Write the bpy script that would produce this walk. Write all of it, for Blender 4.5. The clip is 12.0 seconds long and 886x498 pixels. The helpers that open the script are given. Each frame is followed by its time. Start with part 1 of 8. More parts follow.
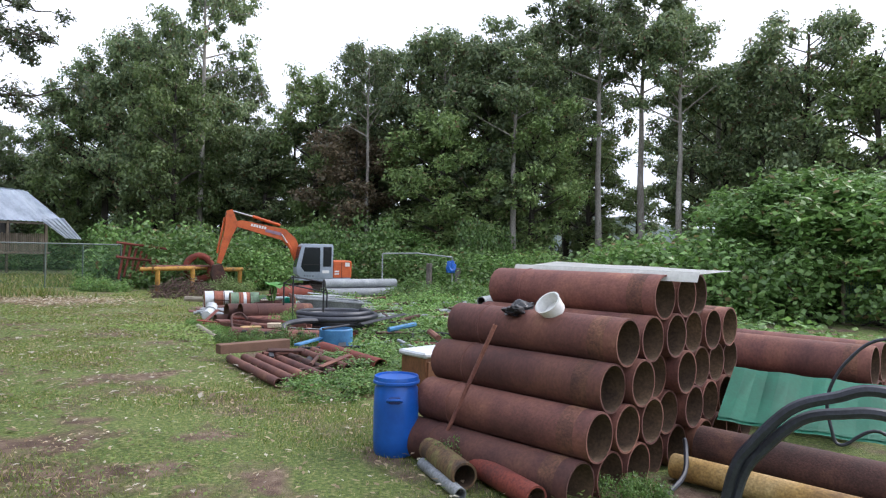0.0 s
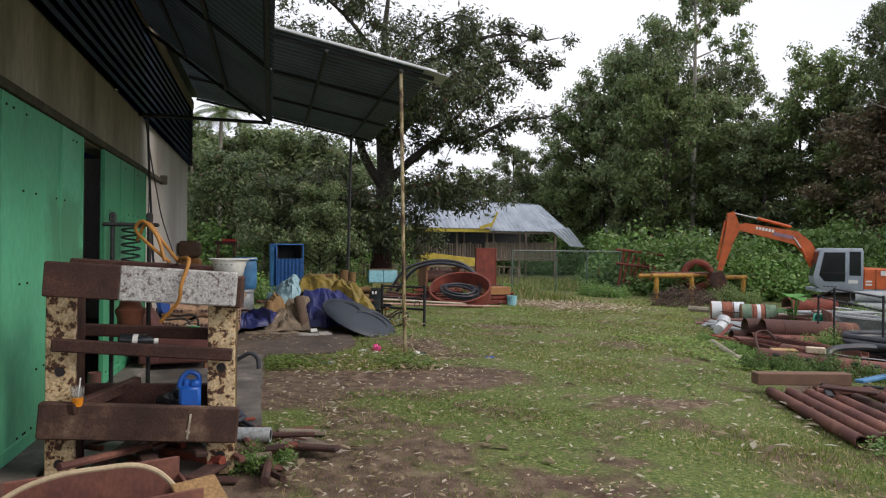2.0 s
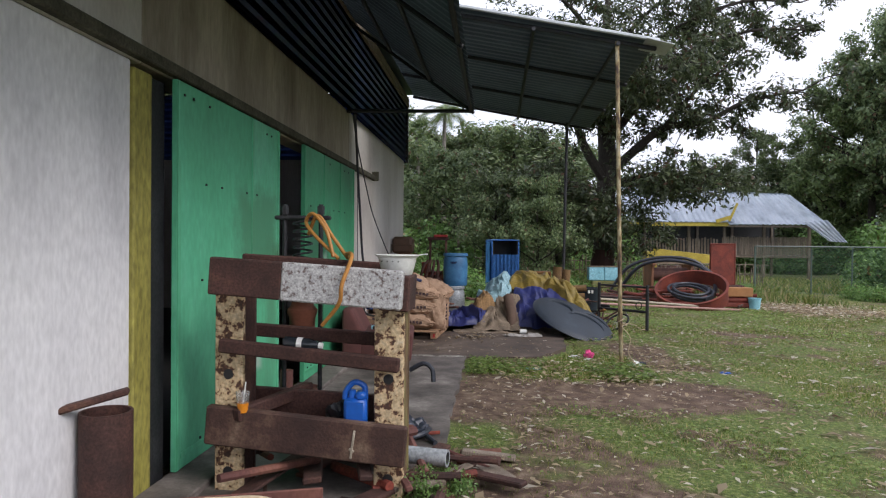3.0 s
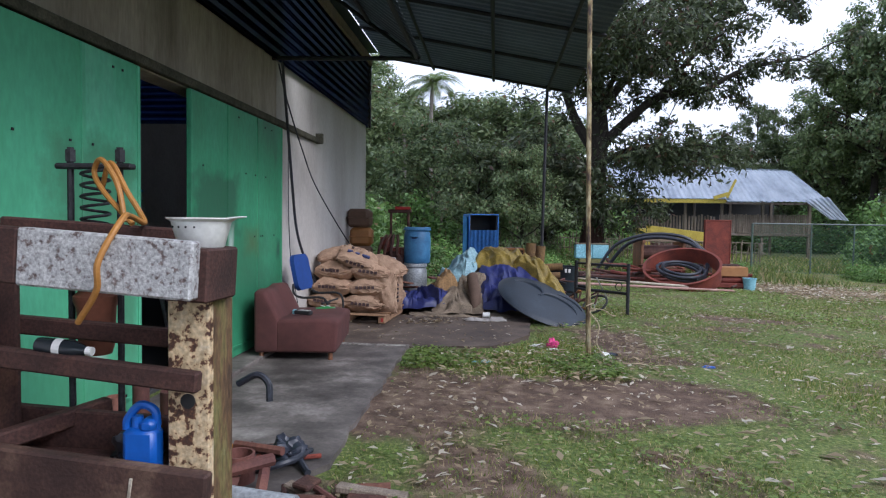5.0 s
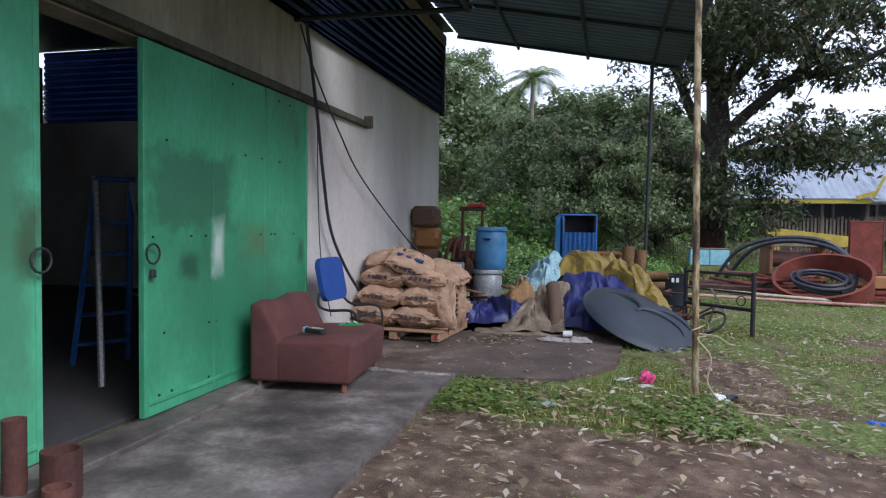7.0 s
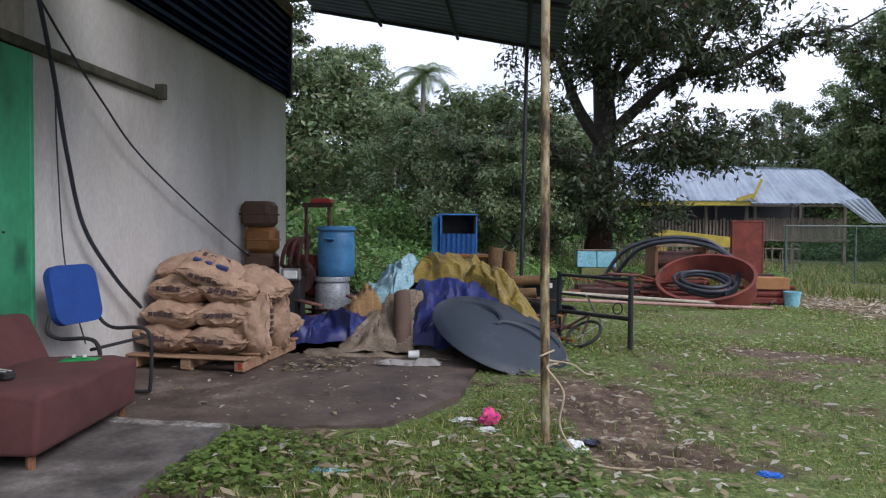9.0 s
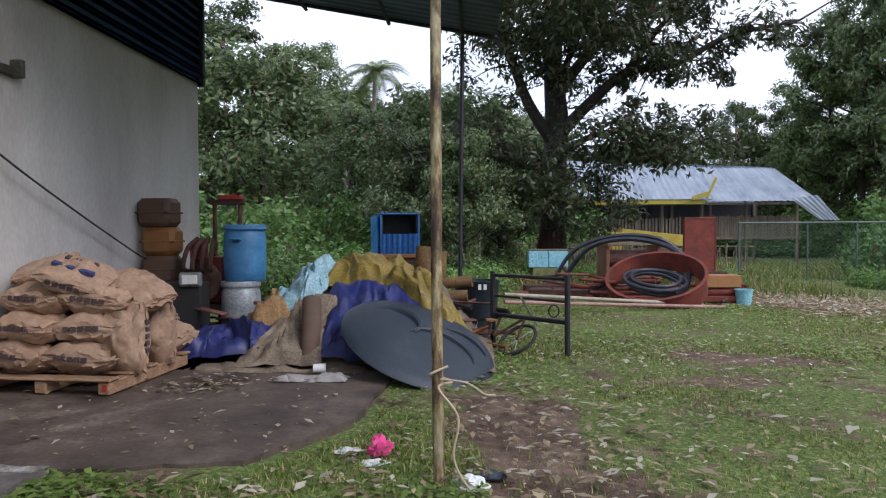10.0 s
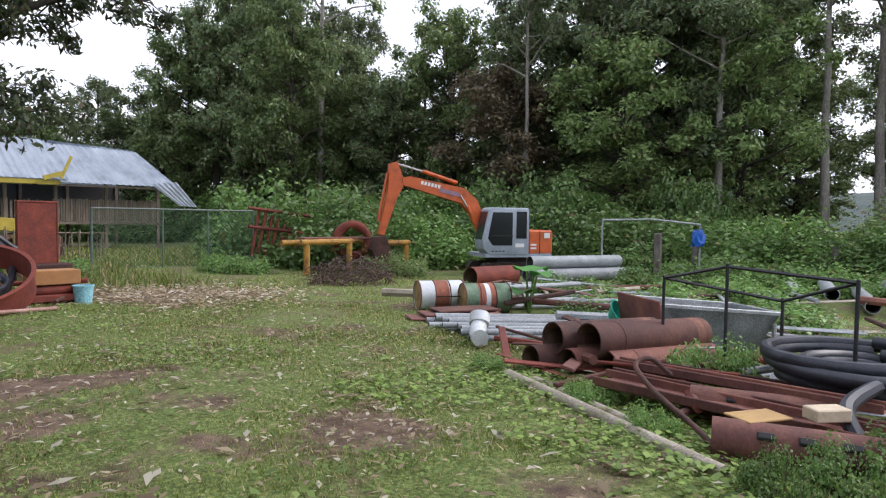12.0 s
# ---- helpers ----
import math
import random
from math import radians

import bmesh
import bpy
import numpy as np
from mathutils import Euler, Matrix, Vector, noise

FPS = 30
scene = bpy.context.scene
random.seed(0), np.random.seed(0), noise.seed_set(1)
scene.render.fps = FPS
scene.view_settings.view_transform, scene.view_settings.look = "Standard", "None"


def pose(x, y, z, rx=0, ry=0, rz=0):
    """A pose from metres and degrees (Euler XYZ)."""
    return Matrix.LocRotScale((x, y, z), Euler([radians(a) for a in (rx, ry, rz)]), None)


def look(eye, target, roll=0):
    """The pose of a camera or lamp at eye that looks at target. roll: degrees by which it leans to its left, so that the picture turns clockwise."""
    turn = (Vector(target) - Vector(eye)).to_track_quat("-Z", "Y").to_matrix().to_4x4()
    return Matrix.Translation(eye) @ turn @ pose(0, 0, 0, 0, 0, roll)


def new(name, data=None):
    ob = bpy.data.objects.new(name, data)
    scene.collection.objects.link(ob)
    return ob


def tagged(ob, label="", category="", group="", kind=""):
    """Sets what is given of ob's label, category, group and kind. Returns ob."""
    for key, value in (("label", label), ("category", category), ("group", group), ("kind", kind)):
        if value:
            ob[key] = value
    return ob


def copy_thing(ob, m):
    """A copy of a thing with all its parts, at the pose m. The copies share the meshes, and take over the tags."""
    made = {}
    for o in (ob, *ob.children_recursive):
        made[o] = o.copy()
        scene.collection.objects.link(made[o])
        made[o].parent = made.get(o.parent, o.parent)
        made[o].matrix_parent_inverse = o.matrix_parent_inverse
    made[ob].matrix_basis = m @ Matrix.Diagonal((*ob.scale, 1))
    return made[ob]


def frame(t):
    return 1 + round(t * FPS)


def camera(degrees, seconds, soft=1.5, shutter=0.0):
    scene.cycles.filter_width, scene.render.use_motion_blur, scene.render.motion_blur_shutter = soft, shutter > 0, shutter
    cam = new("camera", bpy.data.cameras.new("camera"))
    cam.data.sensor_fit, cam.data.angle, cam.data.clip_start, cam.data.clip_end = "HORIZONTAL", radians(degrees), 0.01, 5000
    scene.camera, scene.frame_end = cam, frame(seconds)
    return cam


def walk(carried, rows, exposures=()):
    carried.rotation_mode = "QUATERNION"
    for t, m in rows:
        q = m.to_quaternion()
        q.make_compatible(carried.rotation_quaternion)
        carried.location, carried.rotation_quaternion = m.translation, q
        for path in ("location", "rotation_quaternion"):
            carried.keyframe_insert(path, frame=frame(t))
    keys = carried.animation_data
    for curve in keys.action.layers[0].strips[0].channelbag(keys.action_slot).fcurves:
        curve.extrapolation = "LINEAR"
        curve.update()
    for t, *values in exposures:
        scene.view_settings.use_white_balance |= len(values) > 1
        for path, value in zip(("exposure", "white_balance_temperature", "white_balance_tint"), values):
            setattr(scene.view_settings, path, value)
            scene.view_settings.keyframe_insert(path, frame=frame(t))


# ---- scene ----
cam = camera(67.7, 12.0, soft=1.2)
PATH = [
    (0, (-1.879, -3.485, 1.437), (-0.238, -2.342, 1.442), 1.2),
    (0.5, (-1.794, -3.088, 1.433), (-0.407, -1.647, 1.443), 1.1),
    (1, (-1.667, -2.756, 1.4), (-0.624, -1.049, 1.408), 0.8),
    (1.5, (-1.504, -2.362, 1.412), (-0.838, -0.476, 1.417), 0.9),
    (2, (-1.442, -2.042, 1.421), (-0.933, -0.108, 1.422), 0.6),
    (2.5, (-1.287, -1.693, 1.413), (-1.136, 0.302, 1.409), 0.6),
    (2.7, (-1.239, -1.503, 1.418), (-1.285, 0.497, 1.41), 0.3),
    (4.3, (-0.758, -0.57, 1.366), (-1.048, 1.407, 1.285), 0.6),
    (4.5, (-0.738, -0.388, 1.364), (-0.941, 1.601, 1.283), 0.7),
    (5, (-0.614, -0.068, 1.351), (-0.771, 1.924, 1.265), 0.8),
    (5.5, (-0.569, 0.405, 1.35), (-0.732, 2.396, 1.261), 0.8),
    (6, (-0.56, 0.815, 1.351), (-0.795, 2.799, 1.267), 0.6),
    (6.5, (-0.459, 1.218, 1.337), (-0.923, 3.163, 1.259), 0.7),
    (6.7, (-0.386, 1.334, 1.304), (-0.871, 3.272, 1.229), 0.7),
    (8.3, (-0.05, 2.571, 1.223), (-0.446, 4.53, 1.156), 0.4),
    (8.5, (0.015, 2.695, 1.256), (-0.297, 4.67, 1.186), 0.3),
    (9, (0.166, 3.037, 1.204), (-0.042, 5.025, 1.146), 0.4),
    (9.5, (0.352, 3.465, 1.144), (0.142, 5.454, 1.095), 0.1),
    (10, (0.548, 3.763, 1.145), (0.446, 5.76, 1.096), -0.3),
    (10.5, (0.788, 4.055, 1.168), (0.951, 6.047, 1.107), -0.2),
    (11, (0.917, 4.284, 1.175), (1.479, 6.203, 1.106), 0.4),
    (11.5, (1.152, 4.487, 1.16), (2.2, 6.189, 1.087), 0.6),
    (12, (1.409, 4.691, 1.228), (2.894, 6.028, 1.137), 0.8),
]
walk(cam, [(t, look(e, g, r)) for t, e, g, r in PATH], [(0, 0.84, 6200, 15), (1.0, 0.52, 6400, 16), (1.5, 0.4, 6500, 16), (2.0, 0.3, 6850, 14), (2.5, 0.38, 6650, 15), (4.5, 0.52, 5900, 16), (5.5, 0.53, 5800, 16), (6.5, 0.58, 5800, 17), (8.5, 0.4, 5900, 16), (9.5, 0.4, 6000, 16), (10.5, 0.28, 6100, 16), (11, -0.03, 6350, 16), (11.5, 0.26, 6350, 16), (12, 0.64, 6400, 16)])

# ---------- world and light: bright overcast afternoon ----------
world = bpy.data.worlds.new("overcast_sky")
scene.world = world
world.use_nodes = True
wn, wl = world.node_tree.nodes, world.node_tree.links
bg = wn["Background"]
sky = wn.new("ShaderNodeTexSky")
sky.sky_type, sky.sun_disc = "NISHITA", False
sky.sun_elevation, sky.sun_rotation = radians(42), radians(125)
sky.air_density, sky.dust_density = 1.0, 6.0
cloud = wn.new("ShaderNodeTexNoise")
cloud.inputs["Scale"].default_value, cloud.inputs["Detail"].default_value = 2.2, 5
cramp = wn.new("ShaderNodeValToRGB")
cramp.color_ramp.elements[0].position, cramp.color_ramp.elements[0].color = 0.32, (8.0, 8.7, 10.0, 1)
cramp.color_ramp.elements[1].position, cramp.color_ramp.elements[1].color = 0.68, (10.0, 10.5, 11.5, 1)
mixsky = wn.new("ShaderNodeMix")
mixsky.data_type = "RGBA"
mixsky.inputs[0].default_value = 0.9
wl.new(cloud.outputs["Fac"], cramp.inputs[0])
wl.new(sky.outputs[0], mixsky.inputs[6])
wl.new(cramp.outputs[0], mixsky.inputs[7])
wl.new(mixsky.outputs[2], bg.inputs["Color"])
bg.inputs["Strength"].default_value = 0.1
sun_data = bpy.data.lights.new("sun", "SUN")
sun_data.energy, sun_data.angle, sun_data.color = 1.5, radians(25), (1.0, 0.97, 0.92)
sun = new("sun", sun_data)
sun.matrix_world = look((40, -22, 40), (0, 5, 0))

# ---------- material helpers ----------
def mat(name, stops, scale=6.0, rough=(0.7, 0.9), metal=0.0, bump=0.15, fine=60.0, detail=6, stretch=(1, 1, 1), vary=0.0, mottle=0.35, space="Object"):
    """Two scales of noise: broad stains pick a colour from stops, fine grain shifts it; both feed the relief."""
    m = bpy.data.materials.new(name)
    m.use_nodes = True
    n, l = m.node_tree.nodes, m.node_tree.links
    b = n["Principled BSDF"]
    tc, mp = n.new("ShaderNodeTexCoord"), n.new("ShaderNodeMapping")
    mp.inputs["Scale"].default_value = stretch
    l.new(tc.outputs[space], mp.inputs[0])
    info = n.new("ShaderNodeObjectInfo")
    off = n.new("ShaderNodeVectorMath")
    off.operation = "ADD"
    rs = n.new("ShaderNodeMath")
    rs.operation = "MULTIPLY"
    rs.inputs[1].default_value = 37.0
    l.new(info.outputs["Random"], rs.inputs[0])
    l.new(mp.outputs[0], off.inputs[0])
    l.new(rs.outputs[0], off.inputs[1])
    n1, n2 = n.new("ShaderNodeTexNoise"), n.new("ShaderNodeTexNoise")
    n1.inputs["Scale"].default_value, n1.inputs["Detail"].default_value = scale, detail
    n2.inputs["Scale"].default_value, n2.inputs["Detail"].default_value = fine, 4
    n1.inputs["Roughness"].default_value = 0.65
    l.new(off.outputs[0], n1.inputs["Vector"])
    l.new(off.outputs[0], n2.inputs["Vector"])
    r = n.new("ShaderNodeValToRGB")
    e = r.color_ramp.elements
    while len(e) < len(stops):
        e.new(0.5)
    for el, (p, c) in zip(e, stops):
        el.position, el.color = p, (*c, 1)
    l.new(n1.outputs["Fac"], r.inputs[0])
    hs = n.new("ShaderNodeHueSaturation")
    mr = n.new("ShaderNodeMapRange")
    mr.inputs[1].default_value, mr.inputs[2].default_value = 0.3, 0.7
    mr.inputs[3].default_value, mr.inputs[4].default_value = 1 - mottle, 1 + mottle
    l.new(n2.outputs["Fac"], mr.inputs[0])
    va = n.new("ShaderNodeMapRange")
    va.inputs[3].default_value, va.inputs[4].default_value = 1 - vary, 1 + vary
    l.new(info.outputs["Random"], va.inputs[0])
    mul = n.new("ShaderNodeMath")
    mul.operation = "MULTIPLY"
    l.new(mr.outputs[0], mul.inputs[0])
    l.new(va.outputs[0], mul.inputs[1])
    l.new(mul.outputs[0], hs.inputs["Value"])
    l.new(r.outputs[0], hs.inputs["Color"])
    l.new(hs.outputs[0], b.inputs["Base Color"])
    rr = n.new("ShaderNodeMapRange")
    rr.inputs[3].default_value, rr.inputs[4].default_value = rough
    l.new(n1.outputs["Fac"], rr.inputs[0])
    l.new(rr.outputs[0], b.inputs["Roughness"])
    b.inputs["Metallic"].default_value = metal
    if bump:
        add = n.new("ShaderNodeMath")
        add.operation = "MULTIPLY_ADD"
        add.inputs[1].default_value = 0.4
        l.new(n2.outputs["Fac"], add.inputs[0])
        l.new(n1.outputs["Fac"], add.inputs[2])
        bp = n.new("ShaderNodeBump")
        bp.inputs["Strength"].default_value, bp.inputs["Distance"].default_value = bump, 0.02
        l.new(add.outputs[0], bp.inputs["Height"])
        l.new(bp.outputs[0], b.inputs["Normal"])
    return m


def leaf_mat(name, dark, light, brown=None, share=0.04, gloss=0.45):
    """Leaves: every leaf its own shade, light passing through a little."""
    m = bpy.data.materials.new(name)
    m.use_nodes = True
    n, l = m.node_tree.nodes, m.node_tree.links
    b, out = n["Principled BSDF"], n["Material Output"]
    geo, info = n.new("ShaderNodeNewGeometry"), n.new("ShaderNodeObjectInfo")
    r = n.new("ShaderNodeValToRGB")
    e = r.color_ramp.elements
    e[0].color, e[1].color = (*dark, 1), (*light, 1)
    e[1].position = 0.93
    if brown:
        x = e.new(1 - share)
        x.color = (*light, 1)
        e[2].position, e[2].color = min(1.0, 1 - share + 0.01), (*brown, 1)
    l.new(geo.outputs["Random Per Island"], r.inputs[0])
    hs = n.new("ShaderNodeHueSaturation")
    mr = n.new("ShaderNodeMapRange")
    mr.inputs[3].default_value, mr.inputs[4].default_value = 0.7, 1.4
    l.new(info.outputs["Random"], mr.inputs[0])
    l.new(mr.outputs[0], hs.inputs["Value"])
    l.new(r.outputs[0], hs.inputs["Color"])
    l.new(hs.outputs[0], b.inputs["Base Color"])
    b.inputs["Roughness"].default_value = gloss
    tr = n.new("ShaderNodeBsdfTranslucent")
    l.new(hs.outputs[0], tr.inputs["Color"])
    mx = n.new("ShaderNodeMixShader")
    mx.inputs[0].default_value = 0.38
    l.new(b.outputs[0], mx.inputs[1])
    l.new(tr.outputs[0], mx.inputs[2])
    l.new(mx.outputs[0], out.inputs["Surface"])
    return m


RUST = mat("rusted_steel", [(0.25, (0.058, 0.025, 0.022)), (0.45, (0.125, 0.05, 0.041)), (0.6, (0.19, 0.08, 0.056)), (0.76, (0.29, 0.155, 0.095))], 2.2, (0.7, 0.92), 0.1, 0.15, 55, stretch=(1, 1, 0.6), vary=0.34, mottle=0.2, detail=9)
# Ochre bore rust, darkened to include the shade deep in long pipes.
RUST_IN_SHADE = mat("shaded_rust_inside", [(0.3, (0.055, 0.034, 0.022)), (0.6, (0.12, 0.076, 0.043)), (0.8, (0.19, 0.125, 0.07))], 3, (0.85, 0.95), 0.0, 0.25, 50, vary=0.25)
RUST_DARK = mat("dark_rust", [(0.3, (0.034, 0.017, 0.014)), (0.55, (0.075, 0.034, 0.027)), (0.75, (0.14, 0.07, 0.045))], 4, (0.7, 0.95), 0.15, 0.25, 80, vary=0.2)
RUST_RED = mat("red_oxide", [(0.3, (0.09, 0.02, 0.014)), (0.6, (0.20, 0.04, 0.024)), (0.78, (0.28, 0.08, 0.05))], 3, (0.7, 0.9), 0.0, 0.15, 60, vary=0.15)
CREAM_RUST = mat("chipped_cream_paint", [(0.40, (0.055, 0.025, 0.015)), (0.455, (0.14, 0.06, 0.03)), (0.475, (0.50, 0.37, 0.21)), (0.62, (0.60, 0.48, 0.31)), (0.8, (0.66, 0.57, 0.43))], 20, (0.55, 0.85), 0.0, 0.35, 60, detail=10)
MOSS_RUST = mat("mossy_rusted_steel", [(0.35, (0.045, 0.028, 0.018)), (0.47, (0.13, 0.075, 0.035)), (0.58, (0.17, 0.15, 0.05)), (0.75, (0.33, 0.32, 0.22))], 7, (0.7, 0.95), 0.0, 0.35, 60, stretch=(1, 1, 0.35), detail=9)
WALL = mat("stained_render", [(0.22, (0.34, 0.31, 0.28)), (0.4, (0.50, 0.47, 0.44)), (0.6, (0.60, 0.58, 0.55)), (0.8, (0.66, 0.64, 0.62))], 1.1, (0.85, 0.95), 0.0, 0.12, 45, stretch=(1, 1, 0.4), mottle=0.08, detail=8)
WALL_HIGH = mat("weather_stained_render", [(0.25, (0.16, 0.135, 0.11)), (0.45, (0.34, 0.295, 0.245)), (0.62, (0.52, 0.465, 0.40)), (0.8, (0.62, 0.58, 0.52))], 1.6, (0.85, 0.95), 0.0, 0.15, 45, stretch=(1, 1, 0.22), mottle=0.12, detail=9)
WALL_WHITE = mat("whitewashed_panel", [(0.25, (0.48, 0.48, 0.49)), (0.5, (0.72, 0.72, 0.73)), (0.75, (0.80, 0.80, 0.80))], 1.5, (0.7, 0.9), 0.0, 0.1, 40, stretch=(1, 1, 0.4), mottle=0.1)
OLIVE = mat("olive_paint", [(0.3, (0.16, 0.14, 0.03)), (0.6, (0.30, 0.27, 0.06)), (0.8, (0.38, 0.35, 0.12))], 2.0, (0.6, 0.8), 0.0, 0.1, 40, stretch=(1, 1, 0.4))
CONCRETE = mat("worn_concrete", [(0.3, (0.042, 0.035, 0.031)), (0.43, (0.085, 0.073, 0.066)), (0.55, (0.145, 0.126, 0.114)), (0.7, (0.27, 0.245, 0.222))], 2.6, (0.55, 0.9), 0.0, 0.2, 40, detail=10, mottle=0.15)
PAD = mat("muddy_concrete", [(0.3, (0.03, 0.021, 0.016)), (0.46, (0.075, 0.053, 0.041)), (0.58, (0.115, 0.085, 0.066)), (0.72, (0.22, 0.18, 0.145))], 1.9, (0.6, 0.9), 0.0, 0.25, 35, detail=10, mottle=0.2)
BLUE_CLAD = mat("blue_cladding", [(0.3, (0.045, 0.075, 0.19)), (0.7, (0.09, 0.145, 0.34))], 2, (0.25, 0.4), 0.3, 0.03, 40, mottle=0.1)
# Zinc far darker than ZINC: shade below the roofs is in this colour.
CANOPY = mat("shaded_zinc_sheet", [(0.3, (0.07, 0.085, 0.09)), (0.7, (0.14, 0.165, 0.17))], 1.2, (0.4, 0.6), 0.5, 0.04, 40, mottle=0.12)
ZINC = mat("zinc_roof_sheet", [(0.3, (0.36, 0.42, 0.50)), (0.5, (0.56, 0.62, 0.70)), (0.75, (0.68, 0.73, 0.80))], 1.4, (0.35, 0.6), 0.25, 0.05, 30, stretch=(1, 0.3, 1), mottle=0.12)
DARK_STEEL = mat("dark_steel", [(0.3, (0.018, 0.019, 0.022)), (0.7, (0.045, 0.045, 0.05))], 5, (0.45, 0.7), 0.4, 0.08, 60)
POST_MAT = mat("flaking_yellow_post", [(0.38, (0.05, 0.03, 0.02)), (0.47, (0.16, 0.11, 0.05)), (0.53, (0.30, 0.24, 0.12)), (0.75, (0.40, 0.37, 0.29))], 14, (0.6, 0.85), 0.0, 0.3, 60, stretch=(1, 1, 0.3), detail=9)
GREY_STEEL = mat("galvanised_steel", [(0.3, (0.22, 0.24, 0.25)), (0.7, (0.40, 0.42, 0.43))], 4, (0.4, 0.65), 0.4, 0.06, 50)
GREY_PVC = mat("grey_pvc", [(0.3, (0.19, 0.21, 0.22)), (0.6, (0.30, 0.32, 0.335)), (0.8, (0.40, 0.41, 0.41))], 2.5, (0.45, 0.7), 0.0, 0.06, 50, vary=0.2)
PALE_PIPE = mat("weathered_pale_pipe", [(0.3, (0.20, 0.17, 0.12)), (0.6, (0.36, 0.32, 0.25)), (0.8, (0.46, 0.42, 0.35))], 3, (0.6, 0.8), 0.0, 0.12, 60, vary=0.15)
BLACK_HOSE = mat("black_rubber_hose", [(0.3, (0.014, 0.016, 0.022)), (0.7, (0.035, 0.04, 0.055))], 5, (0.35, 0.55), 0.0, 0.05, 60)
BLUE_PLASTIC = mat("blue_plastic", [(0.3, (0.006, 0.075, 0.36)), (0.7, (0.012, 0.12, 0.50))], 3, (0.3, 0.45), 0.0, 0.02, 30, mottle=0.06)
BLUE_FADED = mat("faded_blue_plastic", [(0.3, (0.03, 0.12, 0.26)), (0.6, (0.06, 0.21, 0.40)), (0.8, (0.16, 0.32, 0.45))], 4, (0.45, 0.6), 0.0, 0.05, 40, mottle=0.12)
BLUE_SHEET = mat("blue_painted_sheet", [(0.3, (0.015, 0.08, 0.26)), (0.7, (0.03, 0.15, 0.44))], 2, (0.4, 0.6), 0.0, 0.05, 40, stretch=(1, 1, 0.4))
CYAN = mat("pale_cyan_paint", [(0.3, (0.16, 0.40, 0.48)), (0.7, (0.30, 0.58, 0.66))], 5, (0.5, 0.7), 0.0, 0.05, 40)
WHITE = mat("white_enamel", [(0.3, (0.64, 0.65, 0.62)), (0.6, (0.76, 0.77, 0.74)), (0.8, (0.82, 0.83, 0.80))], 5, (0.3, 0.5), 0.0, 0.03, 40, mottle=0.06)
WHITE_DIRTY = mat("dirty_white_sheet", [(0.3, (0.42, 0.44, 0.45)), (0.6, (0.60, 0.63, 0.65)), (0.8, (0.68, 0.70, 0.71))], 3, (0.4, 0.6), 0.0, 0.04, 40, mottle=0.1)
GREEN_SHEET = mat("green_roof_sheet", [(0.3, (0.006, 0.13, 0.075)), (0.6, (0.012, 0.21, 0.125)), (0.8, (0.03, 0.27, 0.17))], 2, (0.55, 0.75), 0.0, 0.04, 40, mottle=0.1)
TEAL_PLASTIC = mat("teal_plastic", [(0.3, (0.01, 0.28, 0.19)), (0.7, (0.03, 0.40, 0.28))], 4, (0.35, 0.5), 0, 0.02, 40)
SOFA = mat("maroon_upholstery", [(0.3, (0.065, 0.022, 0.02)), (0.6, (0.105, 0.037, 0.033)), (0.8, (0.13, 0.05, 0.045))], 4, (0.8, 0.95), 0.0, 0.1, 160, mottle=0.15)
SACK = mat("brown_paper_sack", [(0.3, (0.27, 0.165, 0.105)), (0.6, (0.40, 0.265, 0.175)), (0.8, (0.50, 0.36, 0.25))], 5, (0.75, 0.9), 0.0, 0.25, 40, vary=0.12, mottle=0.1)
SACK_PRINT = mat("dark_sack_print", [(0.3, (0.05, 0.03, 0.03)), (0.7, (0.10, 0.06, 0.06))], 20, (0.8, 0.9), 0.0, 0.0, 60)
NAVY_PRINT = mat("navy_print", [(0.3, (0.03, 0.04, 0.12)), (0.7, (0.06, 0.08, 0.2))], 20, (0.8, 0.9), 0.0, 0.0, 60)
PALE_PRINT = mat("pale_print", [(0.3, (0.6, 0.6, 0.58)), (0.7, (0.75, 0.75, 0.73))], 20, (0.6, 0.8), 0.0, 0.0, 60, mottle=0.05)
WOOD = mat("raw_pallet_wood", [(0.3, (0.20, 0.11, 0.06)), (0.6, (0.33, 0.20, 0.115)), (0.8, (0.42, 0.28, 0.17))], 3, (0.75, 0.9), 0.0, 0.2, 50, stretch=(0.4, 3, 3))
WOOD_OLD = mat("weathered_grey_wood", [(0.3, (0.12, 0.09, 0.065)), (0.6, (0.22, 0.18, 0.14)), (0.8, (0.32, 0.28, 0.23))], 3, (0.8, 0.95), 0.0, 0.2, 50, stretch=(3, 3, 0.5), vary=0.2)
WOOD_BROWN = mat("brown_varnished_wood", [(0.3, (0.13, 0.055, 0.025)), (0.7, (0.25, 0.11, 0.055))], 3, (0.45, 0.65), 0.0, 0.1, 50, stretch=(3, 3, 0.5))
GREY_TANK = mat("dark_grey_plastic", [(0.3, (0.012, 0.018, 0.027)), (0.6, (0.022, 0.032, 0.046)), (0.85, (0.055, 0.07, 0.085))], 3, (0.45, 0.65), 0.0, 0.08, 60, mottle=0.2)
TARP_BLUE = mat("blue_tarpaulin", [(0.3, (0.012, 0.016, 0.07)), (0.6, (0.022, 0.03, 0.14)), (0.8, (0.055, 0.06, 0.19))], 4, (0.4, 0.6), 0.0, 0.1, 50)
TARP_LIGHT = mat("pale_blue_tarpaulin", [(0.3, (0.13, 0.24, 0.28)), (0.6, (0.26, 0.42, 0.47)), (0.8, (0.42, 0.55, 0.58))], 4, (0.45, 0.65), 0.0, 0.1, 50)
